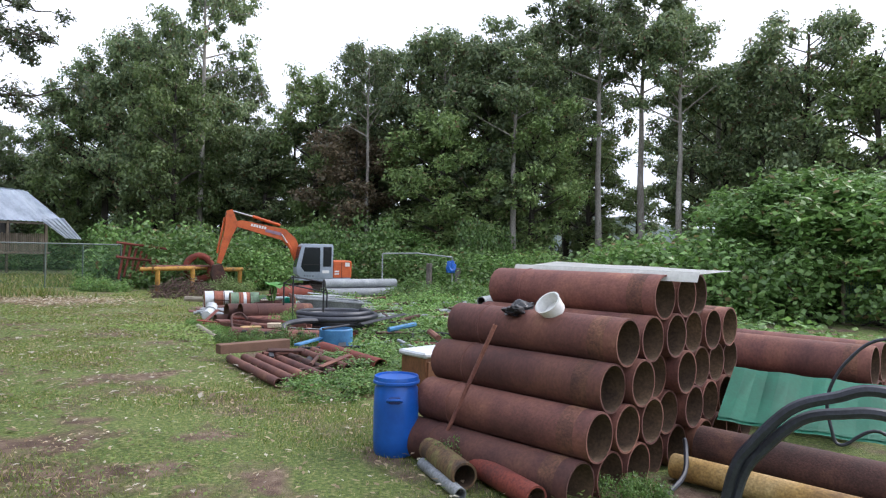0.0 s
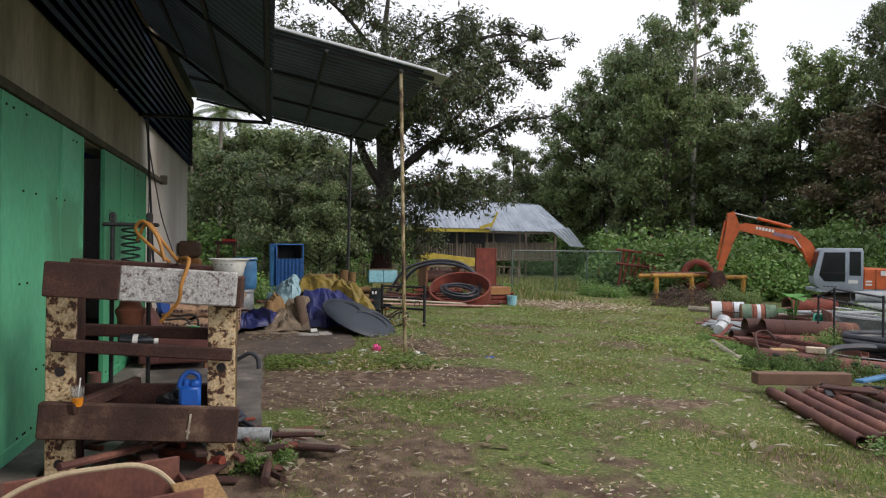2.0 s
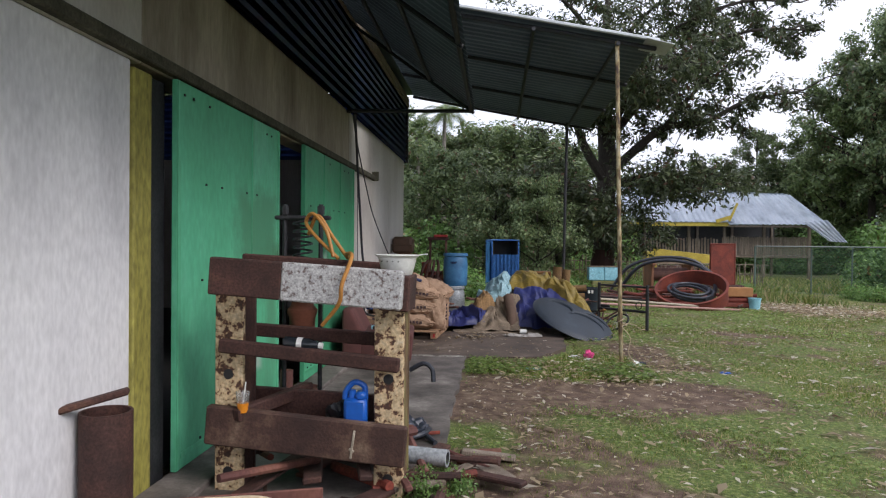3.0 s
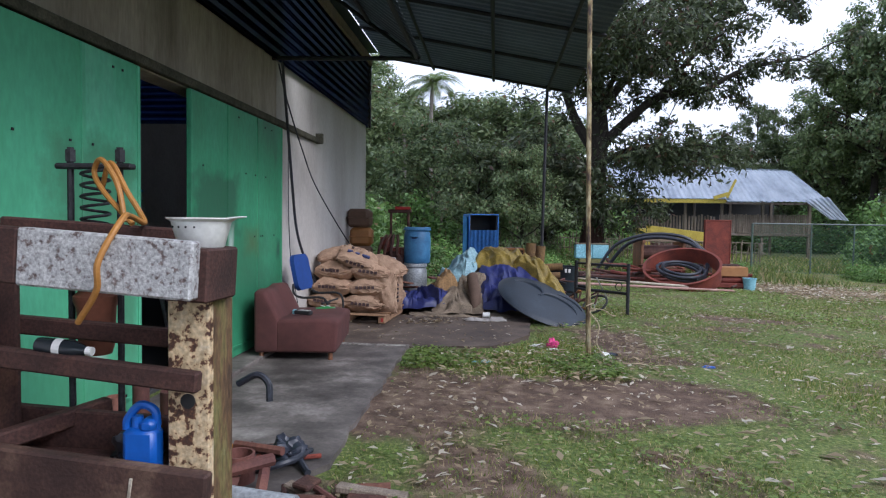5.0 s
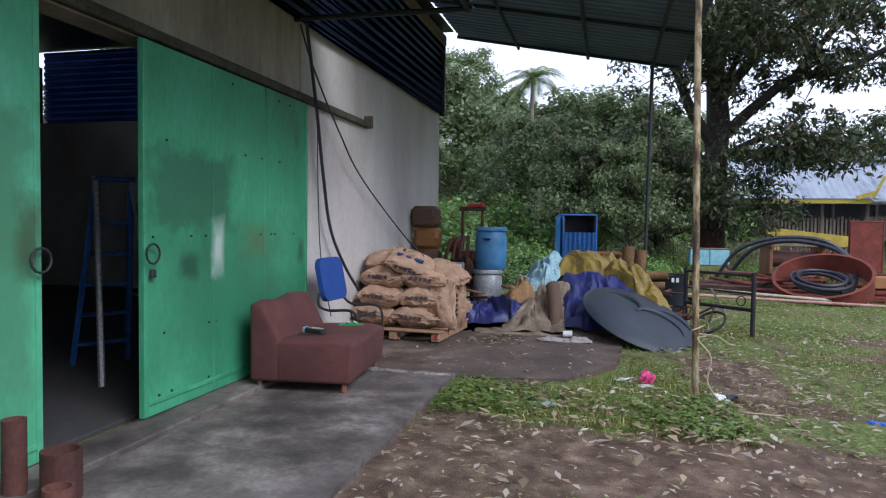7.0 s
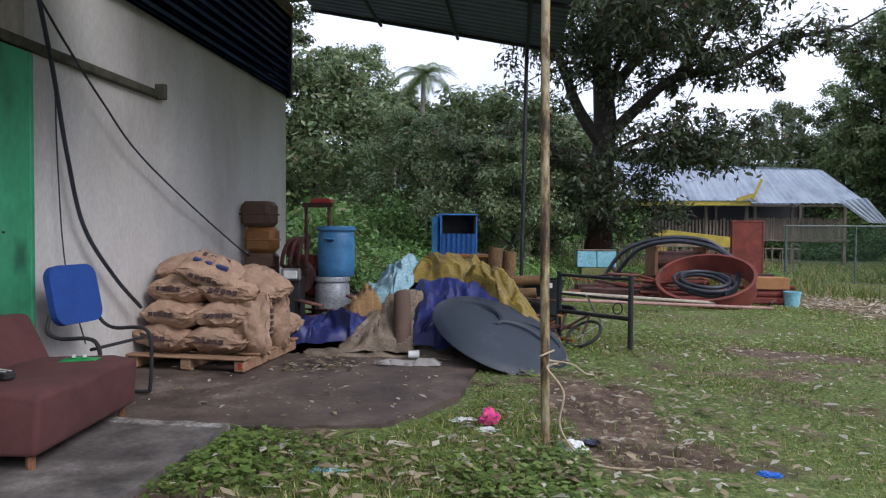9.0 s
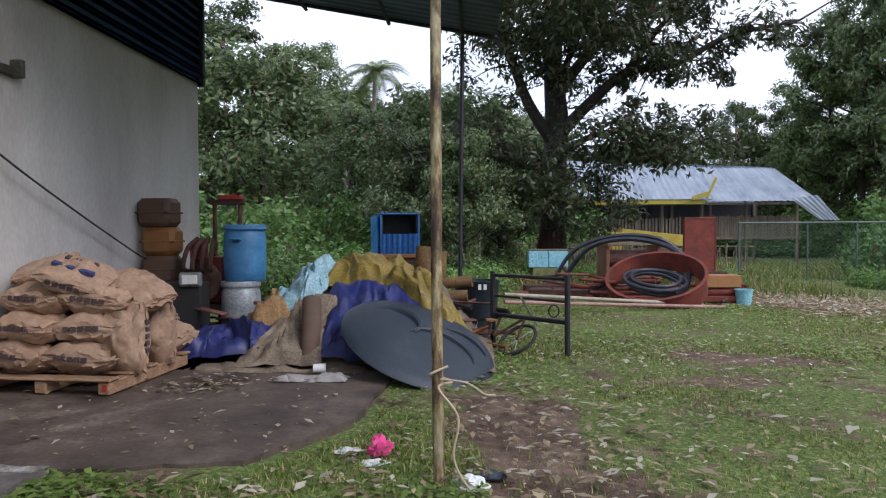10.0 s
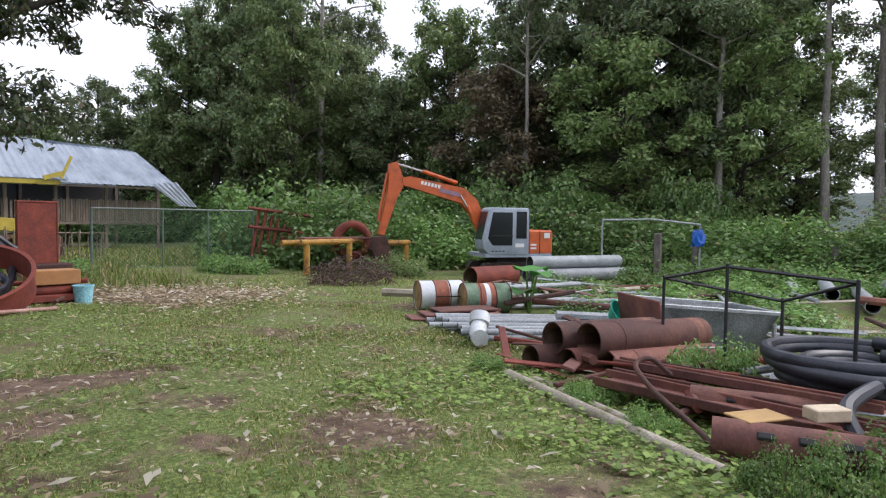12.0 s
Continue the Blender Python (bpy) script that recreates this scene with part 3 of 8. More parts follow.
# ---------- forest ----------
def leaves_mesh(name, centers, radii, per, size, material, seed, flat=0.75, long=1.9, droop=0.25):
    """A crown: small folded leaves in uneven clumps round the centres."""
    g = np.random.default_rng(seed)
    C = np.repeat(np.array(centers, float), per, axis=0)
    R = np.repeat(np.array(radii, float), per)
    N = len(C)
    d = g.normal(size=(N, 3))
    d /= np.linalg.norm(d, axis=1)[:, None]
    rad = R * g.uniform(0.1, 1.12, N) ** 0.75
    p = C + d * rad[:, None] * np.array([1, 1, flat])
    nrm = d * 0.6 + g.normal(size=(N, 3)) * 0.55 + np.array([0, 0, 0.55])
    nrm /= np.linalg.norm(nrm, axis=1)[:, None]
    ax = g.normal(size=(N, 3)) + d * 0.8 - np.array([0, 0, droop])
    ax -= nrm * np.sum(ax * nrm, axis=1)[:, None]
    ax /= np.linalg.norm(ax, axis=1)[:, None]
    sd = np.cross(nrm, ax)
    s = (size * g.uniform(0.6, 1.35, N))[:, None]
    tip, base = p + ax * s * long * 0.5 - nrm * s * 0.12, p - ax * s * long * 0.5
    a, b = p + sd * s * 0.45 + nrm * s * 0.1, p - sd * s * 0.45 + nrm * s * 0.1
    V = np.stack([base, a, tip, b], axis=1).reshape(-1, 3)
    F = np.arange(N * 4).reshape(N, 4)
    me = bpy.data.meshes.new(name)
    me.vertices.add(len(V))
    me.vertices.foreach_set("co", V.ravel())
    me.loops.add(N * 4)
    me.loops.foreach_set("vertex_index", F.ravel())
    me.polygons.add(N)
    me.polygons.foreach_set("loop_start", np.arange(0, N * 4, 4))
    me.update(calc_edges=True)
    me.materials.append(material)
    return me


def child_mesh(name, me, parent, label=""):
    ob = new(name, me)
    ob.parent = parent
    return tagged(ob, label, kind="stuff")


def make_tree(label, h, trunk_r, crown_from, spread, n_limbs, leaf, per, bark, leafmat, seed, clump=(0.9, 1.7), low=0, lean=0.03, category="tree", limb_up=0.5):
    g = random.Random(seed)
    tree = thing("tree", label, category, 0, -200 - seed * 3, 0)
    pts, x, y = [], 0.0, 0.0
    for i in range(9):
        t = i / 8
        pts.append(Vector((x, y, h * 0.92 * t - 0.2)))
        x += g.uniform(-lean, lean) * h / 8 * 2
        y += g.uniform(-lean, lean) * h / 8 * 2
    bm = bmesh.new()
    sweep(bm, pts, [trunk_r * (1.35 if i == 0 else 1) * (1 - 0.8 * i / 8) for i in range(9)], 10)
    part("trunk", bm, bark, tree, smooth=True)
    lb = bmesh.new()
    cs, rs = [], []
    for k in range(n_limbs):
        t = crown_from + (0.97 - crown_from) * (k + g.random() * 0.7) / n_limbs
        i = min(7, int(t * 8))
        p0 = pts[i].lerp(pts[i + 1], t * 8 - i)
        a = k * 2.4 + g.uniform(-0.5, 0.5)
        ln = spread * (1.05 - 0.6 * max(0, (t - crown_from) / (1 - crown_from)) ** 1.5) * g.uniform(0.65, 1.1)
        d = Vector((math.cos(a), math.sin(a), limb_up * g.uniform(0.4, 1.3)))
        p1 = p0 + d * ln * 0.5 + Vector((0, 0, g.uniform(-0.2, 0.3)))
        p2 = p0 + d * ln + Vector((g.uniform(-0.4, 0.4), g.uniform(-0.4, 0.4), g.uniform(-0.2, 0.4)))
        rr = trunk_r * (1 - 0.75 * t) * 0.5
        sweep(lb, [p0, p1, p2], [rr, rr * 0.6, rr * 0.2], 6)
        for q, w in ((p2, 1.0), (p1.lerp(p2, 0.5), 0.85), (p1, 0.6)):
            if w < 0.7 and g.random() < 0.45:
                continue
            cs.append(q + Vector((g.uniform(-0.6, 0.6), g.uniform(-0.6, 0.6), g.uniform(-0.1, 0.6))))
            rs.append(g.uniform(*clump) * w)
            if g.random() < 0.6:
                q2 = q + Vector((g.uniform(-1.4, 1.4), g.uniform(-1.4, 1.4), g.uniform(-0.5, 0.9)))
                sweep(lb, [q, q2], [rr * 0.25, rr * 0.1], 5)
                cs.append(q2)
                rs.append(g.uniform(*clump) * 0.8)
    for k in range(low):
        t = g.uniform(0.04, crown_from + 0.15)
        a, q = g.uniform(0, 6.28), g.uniform(0.3, 1.0)
        i = min(7, int(t * 8))
        cs.append(pts[i] + Vector((math.cos(a) * q * spread * 0.45, math.sin(a) * q * spread * 0.45, t * h - pts[i].z)))
        rs.append(g.uniform(*clump) * 0.8)
    if len(lb.verts):
        tagged(part("branchwork", lb, bark, tree, smooth=True), kind="stuff")
    else:
        lb.free()
    child_mesh("crown", leaves_mesh("crown", cs, rs, per, leaf, leafmat, seed), tree)
    return tree


def make_palm(h, seed):
    g = random.Random(seed)
    palm = thing("palm_tree", "tall coconut palm with drooping feathery fronds", "palm", 0, -260 - seed, 0)
    part("trunk", sweep(bmesh.new(), [Vector((0.3 * math.sin(i / 3), 0, h * i / 8)) for i in range(9)], [0.17 - 0.008 * i for i in range(9)], 8), BARK_PALE, palm, smooth=True)
    top = Vector((0.3 * math.sin(8 / 3), 0, h))
    for k in range(24):
        a, el = k * 2.4, g.uniform(-0.25, 1.0)
        bm = bmesh.new()
        prev = None
        rib = []
        for i in range(27):
            t = i / 26
            rib.append(top + Vector((math.cos(a), math.sin(a), 0)) * (2.1 * t) * math.cos(el * 0.7) + Vector((0, 0, 2.1 * t * math.sin(el) - 1.5 * t * t)))
        side = Vector((-math.sin(a), math.cos(a), 0))
        for i in range(1, 27):
            w = 0.4 * math.sin(math.pi * min(1, i / 26 * 0.85 + 0.15)) + 0.08
            for s in (-1, 1):
                o = rib[i]
                e = o + side * s * w + Vector((0, 0, -0.4 * w)) + (rib[i] - rib[i - 1]) * 0.8
                q = (rib[i] - rib[i - 1]) * 0.8
                bm.faces.new([bm.verts.new(v) for v in (o, o + q, e)])
        part("frond", bm, LEAF_MID, palm)
    return palm


def make_bush(label, w, h, leaf, n_cl, per, leafmat, seed, clump=(0.5, 0.95)):
    g = random.Random(seed)
    bush = thing("bush", label, "bush", 0, -300 - seed * 3, 0)
    cs, rs, sb = [], [], bmesh.new()
    for k in range(n_cl):
        a, q = g.uniform(0, 6.28), math.sqrt(g.random())
        z = h * (1 - 0.65 * q * q) * g.uniform(0.15, 1.0)
        c = Vector((math.cos(a) * q * w, math.sin(a) * q * w, z))
        cs.append(c)
        rs.append(g.uniform(*clump))
        if k % 3 == 0:
            sweep(sb, [Vector((c.x * 0.3, c.y * 0.3, -0.1)), c], [0.04, 0.012], 5)
    tagged(part("stalk", sb, BARK, bush), kind="stuff")
    child_mesh("leaves", leaves_mesh("leaves", cs, rs, per, leaf, leafmat, seed, 0.85, 1.35), bush)
    return bush


protos = {
    "broad1": make_tree("tall dark-green broadleaf forest tree with dense crown", 17, 0.34, 0.32, 5.0, 30, 0.16, 170, BARK, LEAF_DARK, 1, (0.7, 1.3), 12),
    "broad2": make_tree("tall forest tree with uneven dark crown and gaps", 18, 0.30, 0.4, 4.6, 25, 0.155, 170, BARK, LEAF_DARK, 2, (0.65, 1.2), 12),
    "vine1": make_tree("forest tree wrapped in climbing vines down to the ground", 14, 0.3, 0.22, 3.6, 26, 0.15, 160, BARK, LEAF_MID, 3, (0.65, 1.15), 34),
    "vine2": make_tree("vine-clad dark forest tree with leafy trunk", 15, 0.3, 0.25, 3.2, 24, 0.15, 160, BARK, LEAF_DARK, 4, (0.65, 1.15), 36),
    "slim": make_tree("tall slim tree with pale bare trunk and high sparse crown", 19, 0.26, 0.62, 3.8, 17, 0.15, 150, BARK_PALE, LEAF_DARK, 5, (0.6, 1.1), 0, 0.015),
    "low": make_tree("rounded green tree with dense low crown", 9, 0.22, 0.2, 3.3, 18, 0.14, 230, BARK, LEAF_DARK, 6, (0.8, 1.4), 14),
    "thicket": make_tree("rounded bright green thicket smothered in vines", 7.5, 0.2, 0.12, 3.3, 20, 0.15, 220, BARK, LEAF_BRIGHT, 9, (0.8, 1.4), 22),
    "dry": make_tree("forest tree with reddish dry leaves", 13, 0.25, 0.4, 3.0, 14, 0.15, 190, BARK, LEAF_DRY, 8, (0.8, 1.4), 6),
}
BUSH = {
    "vine": make_bush("bright green broad-leaved vine thicket", 2.6, 3.0, 0.13, 46, 130, LEAF_BRIGHT, 11),
    "mid": make_bush("dense green undergrowth of shrubs", 2.4, 2.2, 0.115, 40, 130, LEAF_MID, 12),
    "low": make_bush("low leafy green weeds", 1.5, 0.9, 0.075, 34, 110, LEAF_BRIGHT, 13, (0.3, 0.5)),
}
PALM = make_palm(10.0, 3)
CX, CY = 0.5, 2.0
GT = random.Random(5)


def put(proto, az, dist, s=1.0, sz=None, dz=0.0):
    x, y = CX + dist * math.sin(radians(az)), CY + dist * math.cos(radians(az))
    c = copy_thing(proto, pose(x, y, H(x) + dz, 0, 0, GT.uniform(0, 360)))
    c.scale = (s, s, sz or s)
    return c


# front row of the forest: kind, bearing, distance, scale across, scale up
FRONT = [("low", -38, 24, 1.15, 1.2), ("broad1", -29, 36, 0.8, 0.72), ("broad2", -21, 33, 0.75, 0.66), ("low", -17, 29, 1.0, 0.9), ("broad1", -14.5, 38, 0.7, 0.66), ("vine2", -10.5, 42, 0.9, 0.7),
         ("low", -6.5, 34, 1.1, 0.85), ("vine1", -4, 44, 0.9, 0.72), ("low", -1, 36, 1.2, 0.9), ("low", 3, 40, 1.1, 0.9), ("vine1", 6, 46, 0.9, 0.65),
         ("low", 11, 62, 1.2, 0.95), ("low", 14, 66, 1.2, 1.0), ("vine1", 17, 64, 0.9, 0.75), ("broad2", 20.5, 62, 0.6, 0.72), ("low", 22.5, 60, 1.2, 1.0), ("vine1", 24.5, 58, 0.9, 0.85),
         ("vine1", 26.5, 54, 1.0, 1.05), ("broad1", 28.5, 52, 0.9, 0.98), ("vine2", 30.5, 50, 1.0, 1.1), ("broad2", 32.5, 54, 0.9, 1.0), ("vine1", 34, 46, 0.9, 0.85), ("slim", 36.2, 47, 1.0, 1.02),
         ("vine2", 38, 50, 0.9, 0.75), ("vine1", 40, 48, 0.95, 0.72), ("vine2", 42, 45, 0.9, 0.6), ("broad2", 44.5, 47, 0.9, 0.55), ("vine1", 47, 44, 0.95, 0.95), ("broad1", 49.5, 46, 0.8, 0.85),
         ("broad2", 31.5, 60, 0.95, 1.05), ("vine1", 35.3, 55, 1.0, 1.0), ("broad1", 38.6, 58, 0.8, 0.85), ("broad1", 70, 52, 0.9, 0.95), ("vine1", 73, 44, 0.9, 0.7), ("dry", 51, 38, 0.95, 0.9), ("vine2", 53, 42, 1.0, 1.0), ("broad1", 55.5, 43, 1.0, 1.08), ("broad2", 58, 41, 1.0, 1.1), ("vine1", 60, 36, 1.0, 0.95), ("broad1", 61.5, 43, 0.95, 1.08),
         ("vine2", 64, 38, 1.0, 0.95), ("broad2", 66.5, 44, 0.9, 0.95), ("vine1", 68.5, 37, 0.9, 0.75), ("broad2", 71, 45, 0.85, 0.95), ("slim", 74.5, 40, 1.0, 0.95), ("slim", 78, 42, 1.1, 0.95),
         ("broad2", 81, 52, 0.8, 0.85), ("broad1", 84.5, 44, 0.8, 0.75), ("vine2", 87.5, 42, 1.0, 0.85), ("broad1", 91, 42, 0.9, 0.85), ("vine1", 96, 40, 1.0, 0.9), ("broad2", 103, 42, 1.0, 0.9), ("broad1", 112, 44, 1.0, 0.9)]
for k, az, dist, s, sz in FRONT:
    put(protos[k], az, dist, s, sz * (1.16 if az > 63 else 0.87 if az > 48 else 1.2 if az > 39 else 1.32 if az > 33 else 1.15 if az > 30 else 1.0))
for i in range(36):
    az = -45 + i * 4.3 + GT.uniform(-1, 1)
    d = 58 + GT.uniform(-3, 10) + (14 if 5 < az < 27 else 0)
    k = GT.choice(["broad1", "broad2", "vine1", "vine2", "vine1"])
    s = 0.9 if az > 26 and not 36 < az < 49 and not 70 < az < 80 else 0.66
    put(protos[k], az, d, s * 1.1, s * GT.uniform(0.85, 1.1))
# slender pale trunks at the edge of the wood
for az, d, s, sz in ((52.5, 37, 0.6, 0.85), (59.5, 40, 0.75, 0.95), (67, 36, 0.9, 0.8), (81.5, 40, 0.9, 0.95)):
    put(protos["slim"], az, d, s, sz)
for az, d, s in ((-8.0, 30, 0.8), (-10.8, 31, 0.7), (84, 46, 1.35), (-5.2, 46, 0.8)):
    put(PALM, az, d, s)
# undergrowth along the forest edge
for i in range(64):
    az = -40 + i * 2.15 + GT.uniform(-0.8, 0.8)
    d = 36 + GT.uniform(-4, 4) if az < 26 or az > 95 else 33 + GT.uniform(-3, 5)
    if 8 < az < 33:
        d = 54 + GT.uniform(-3, 3)
    put(BUSH[GT.choice(["vine", "mid", "vine"])], az, d, GT.uniform(0.7, 1.6), GT.uniform(0.3, 1.5))
for az, d, s, sz in ((36, 27, 1.15, 1.0), (39, 28, 1.1, 1.15), (41.5, 27.5, 1.0, 0.75), (44, 29, 1.0, 0.8), (47, 30, 0.9, 0.6), (50, 31, 1.0, 0.6), (54, 30, 1.0, 0.7), (57, 29, 1.1, 0.9),
                     (61, 30, 0.9, 0.6), (64.5, 28, 1.2, 0.8), (68, 30, 1.0, 0.45), (72, 27, 1.0, 0.6), (76, 29, 1.0, 0.4), (80, 26, 1.1, 0.7), (82, 25, 1.2, 0.9), (85, 24, 1.3, 1.0), (89, 23, 1.4, 1.1), (94, 23, 1.4, 1.1), (100, 22, 1.2, 1.0)):
    put(BUSH["vine"], az, d, s, sz)
for az, d, s, sz in ((93.5, 26, 0.9, 0.6), (97.5, 25, 1.0, 0.66), (102, 24, 1.0, 0.6), (56, 34, 0.7, 0.4), (45, 33, 0.7, 0.4)):
    put(protos["thicket"], az, d, s, sz)
# the patterns themselves take their own places far back in the wood
for i, o in enumerate(list(protos.values()) + list(BUSH.values()) + [PALM]):
    az, d = 30 + i * 5.5, 78
    o.matrix_world = pose(CX + d * math.sin(radians(az)), CY + d * math.cos(radians(az)), -0.5)

# far wooded hills
def hill(name, az0, az1, dist, top, seed, depth=90):
    bm = bmesh.new()
    rows = []
    for i in range(61):
        az = radians(az0 + (az1 - az0) * i / 60)
        t = i / 60
        hgt = top * (math.sin(math.pi * min(1, max(0, t))) ** 0.6) * (0.75 + 0.5 * noise.noise(Vector((i * 0.09, seed, 0))))
        col = []
        for j in range(9):
            d = dist + depth * j / 8
            col.append(bm.verts.new((d * math.sin(az), d * math.cos(az), -3 + hgt * math.sin(math.pi * 0.5 * j / 8) + 1.2 * noise.noise(Vector((i * 0.8, j * 0.9, seed))))))
        rows.append(col)
    for a, b in zip(rows, rows[1:]):
        for j in range(8):
            bm.faces.new((a[j], b[j], b[j + 1], a[j + 1]))
    return tagged(obj(name, bm, HILL, True), "distant wooded hill with haze put into its colour", "hill", kind="structure")


# Woodland green shifted towards blue; the haze of distance is in the colour.
HILL = mat("hazed_far_woodland", [(0.3, (0.035, 0.055, 0.05)), (0.6, (0.06, 0.085, 0.075)), (0.8, (0.09, 0.12, 0.105))], 0.12, (0.95, 1.0), 0, 0.8, 0.6)
hill("backdrop_hill_north", -60, 45, 190, 34, 1)
hill("backdrop_hill_east", 35, 130, 170, 26, 2)

# ---------- workshop building ----------
WX = -3.05
def setting(name, bm, material, label, category="wall", smooth=False):
    return tagged(obj(name, bm, material, smooth), label, category, kind="structure")


setting("wall_east_pier", boxes(((WX - 0.1, 9.66, 1.55), (0.2, 5.06, 3.1))), WALL, "pale rendered concrete wall with damp stains")
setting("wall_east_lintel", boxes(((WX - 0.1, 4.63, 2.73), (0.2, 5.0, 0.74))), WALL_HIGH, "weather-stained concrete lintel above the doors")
setting("wall_east_upper", boxes(((WX - 0.1, -1.2, 2.73), (0.2, 6.66, 0.74))), WALL, "pale stained concrete above the door rail")
setting("wall_east_panel", boxes(((WX - 0.1, -1.255, 1.18), (0.2, 6.55, 2.35))), WALL_WHITE, "whitewashed wall panel with grey scuffs")
setting("wall_olive_strip", boxes(((WX - 0.06, 2.11, 1.17), (0.16, 0.18, 2.3))), OLIVE, "olive-yellow painted wall strip beside the doors")
setting("wall_door_jamb", boxes(((WX - 0.08, 2.3, 1.17), (0.14, 0.2, 2.3))), DARK_STEEL, "black-painted door jamb strip")
setting("wall_north", boxes(((-7.15, 12.09, 1.55), (8.0, 0.2, 3.1))), WALL, "rendered gable wall of the workshop")
setting("wall_south", boxes(((-7.15, -4.43, 2.1), (8.0, 0.2, 4.2))), WALL, "rendered end wall of the workshop")
# Rear wall and floor are coloured dark for the shade behind the doors.
setting("wall_west", boxes(((-11.1, 3.88, 2.1), (0.2, 16.6, 4.2))), SHADED_INSIDE, "rear wall of the workshop, indoor shade put into its colour")
setting("floor_inside", boxes(((-7.1, 3.8, 0.0), (7.8, 16.2, 0.06))), SHADED_INSIDE, "workshop floor with indoor shade put into its colour", "floor")
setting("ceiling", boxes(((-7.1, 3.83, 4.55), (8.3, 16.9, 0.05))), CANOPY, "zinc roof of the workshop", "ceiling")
bm = bmesh.new()
box(bm, (WX + 0.02, 8.72 / 2 - 1.5, 2.405), (0.06, 11.72, 0.07))
box(bm, (WX + 0.05, 8.74, 2.43), (0.1, 0.05, 0.14))
setting("door_rail", bm, mat("mossy_rail", [(0.3, (0.03, 0.03, 0.02)), (0.6, (0.09, 0.085, 0.06)), (0.8, (0.15, 0.14, 0.10))], 6, (0.8, 0.95)), "grimy steel rail that carries the sliding doors", "rail")

# blue corrugated cladding over the concrete
def corrugated(u0, u1, pitch, amp, place, n_per=4):
    """A sheet with ribs; place(u, height, v) gives the point, v runs 0 to 1."""
    bm = bmesh.new()
    k = int((u1 - u0) / pitch * n_per)
    a, b = [], []
    for i in range(k + 1):
        u = u0 + (u1 - u0) * i / k
        hgt = amp * (1, 1, 0, 0)[i % 4] if n_per == 4 else amp * math.sin(i * math.tau / n_per)
        a.append(bm.verts.new(place(u, hgt, 0)))
        b.append(bm.verts.new(place(u, hgt, 1)))
    for i in range(k):
        bm.faces.new((a[i], a[i + 1], b[i + 1], b[i]))
    bmesh.ops.solidify(bm, geom=bm.faces[:], thickness=0.003)
    return bm


setting("cladding_east", corrugated(3.06, 4.3, 0.12, 0.025, lambda u, q, v: (WX + 0.03 + q, -4.4 + v * 16.6, u)), BLUE_CLAD, "dark blue corrugated steel cladding above the wall", "cladding")
setting("cladding_north", corrugated(3.06, 4.5, 0.12, 0.025, lambda u, q, v: (-11 + v * 7.98, 12.2 + q, u)), BLUE_CLAD, "dark blue corrugated steel cladding on the gable", "cladding")
setting("corner_trim", boxes(((WX + 0.05, 12.2, 3.68), (0.07, 0.07, 1.24))), DARK_STEEL, "dark corner trim of the cladding", "trim")
setting("fascia_board", boxes(((WX + 0.08, 3.9, 4.28), (0.05, 16.6, 0.16))), WOOD_OLD, "pale weathered timber board under the roof", "trim")

# sliding doors
def door(name, y0, y1, x, material, seams, label):
    d = tagged(new(name), label, "door", "green sliding doors", "structure")
    d.matrix_world = pose(x, y0, 0.07)
    w = y1 - y0
    edges = [0] + [s * w for s in seams] + [w]
    for a, b in zip(edges, edges[1:]):
        part("panel", boxes(((0, (a + b) / 2, 1.14), (0.035, b - a - 0.006, 2.27)), bevel=0.004), material, d)
    for yy in edges:
        part("seam_strip", boxes(((0.02, min(max(yy, 0.02), w - 0.02), 1.14), (0.012, 0.035, 2.26)), bevel=0.003), material, d)
    part("bottom_rail", boxes(((0.022, w / 2, 0.09), (0.01, w - 0.08, 0.03)), bevel=0.003), material, d)
    return d


d1 = door("door_1", 2.39, 4.18, WX + 0.05, DOOR_A, (0.66,), "green-painted sheet steel sliding door, partly faded")
d2 = door("door_2", 4.9, 7.1, WX + 0.055, DOOR_B, (0.33, 0.66), "green sliding door with overpainted patches and rust")
for dd, yy in ((d1, 1.75), (d2, 0.04)):
    part("ring_handle", sweep(bmesh.new(), [Vector((0.06, yy + 0.06 * math.cos(a * 0.5236), 1.0 + 0.06 * math.sin(a * 0.5236))) for a in range(13)], 0.007, 6), DARK_STEEL, dd, "round iron ring handle")
part("padlock", boxes(((0.05, 0.05, 0.88), (0.025, 0.045, 0.05))), DARK_STEEL, d2, "small dark padlock")
gnail = random.Random(4)
for dd, w in ((d1, 1.79), (d2, 2.2)):
    bm = bmesh.new()
    for i in range(26):
        box(bm, (0.021, gnail.uniform(0.05, w - 0.05), gnail.choice([0.12, 0.5, 1.1, 1.7, 2.2])), (0.008, 0.014, 0.014), bevel=0)
    part("rivets", bm, DARK_STEEL, dd)

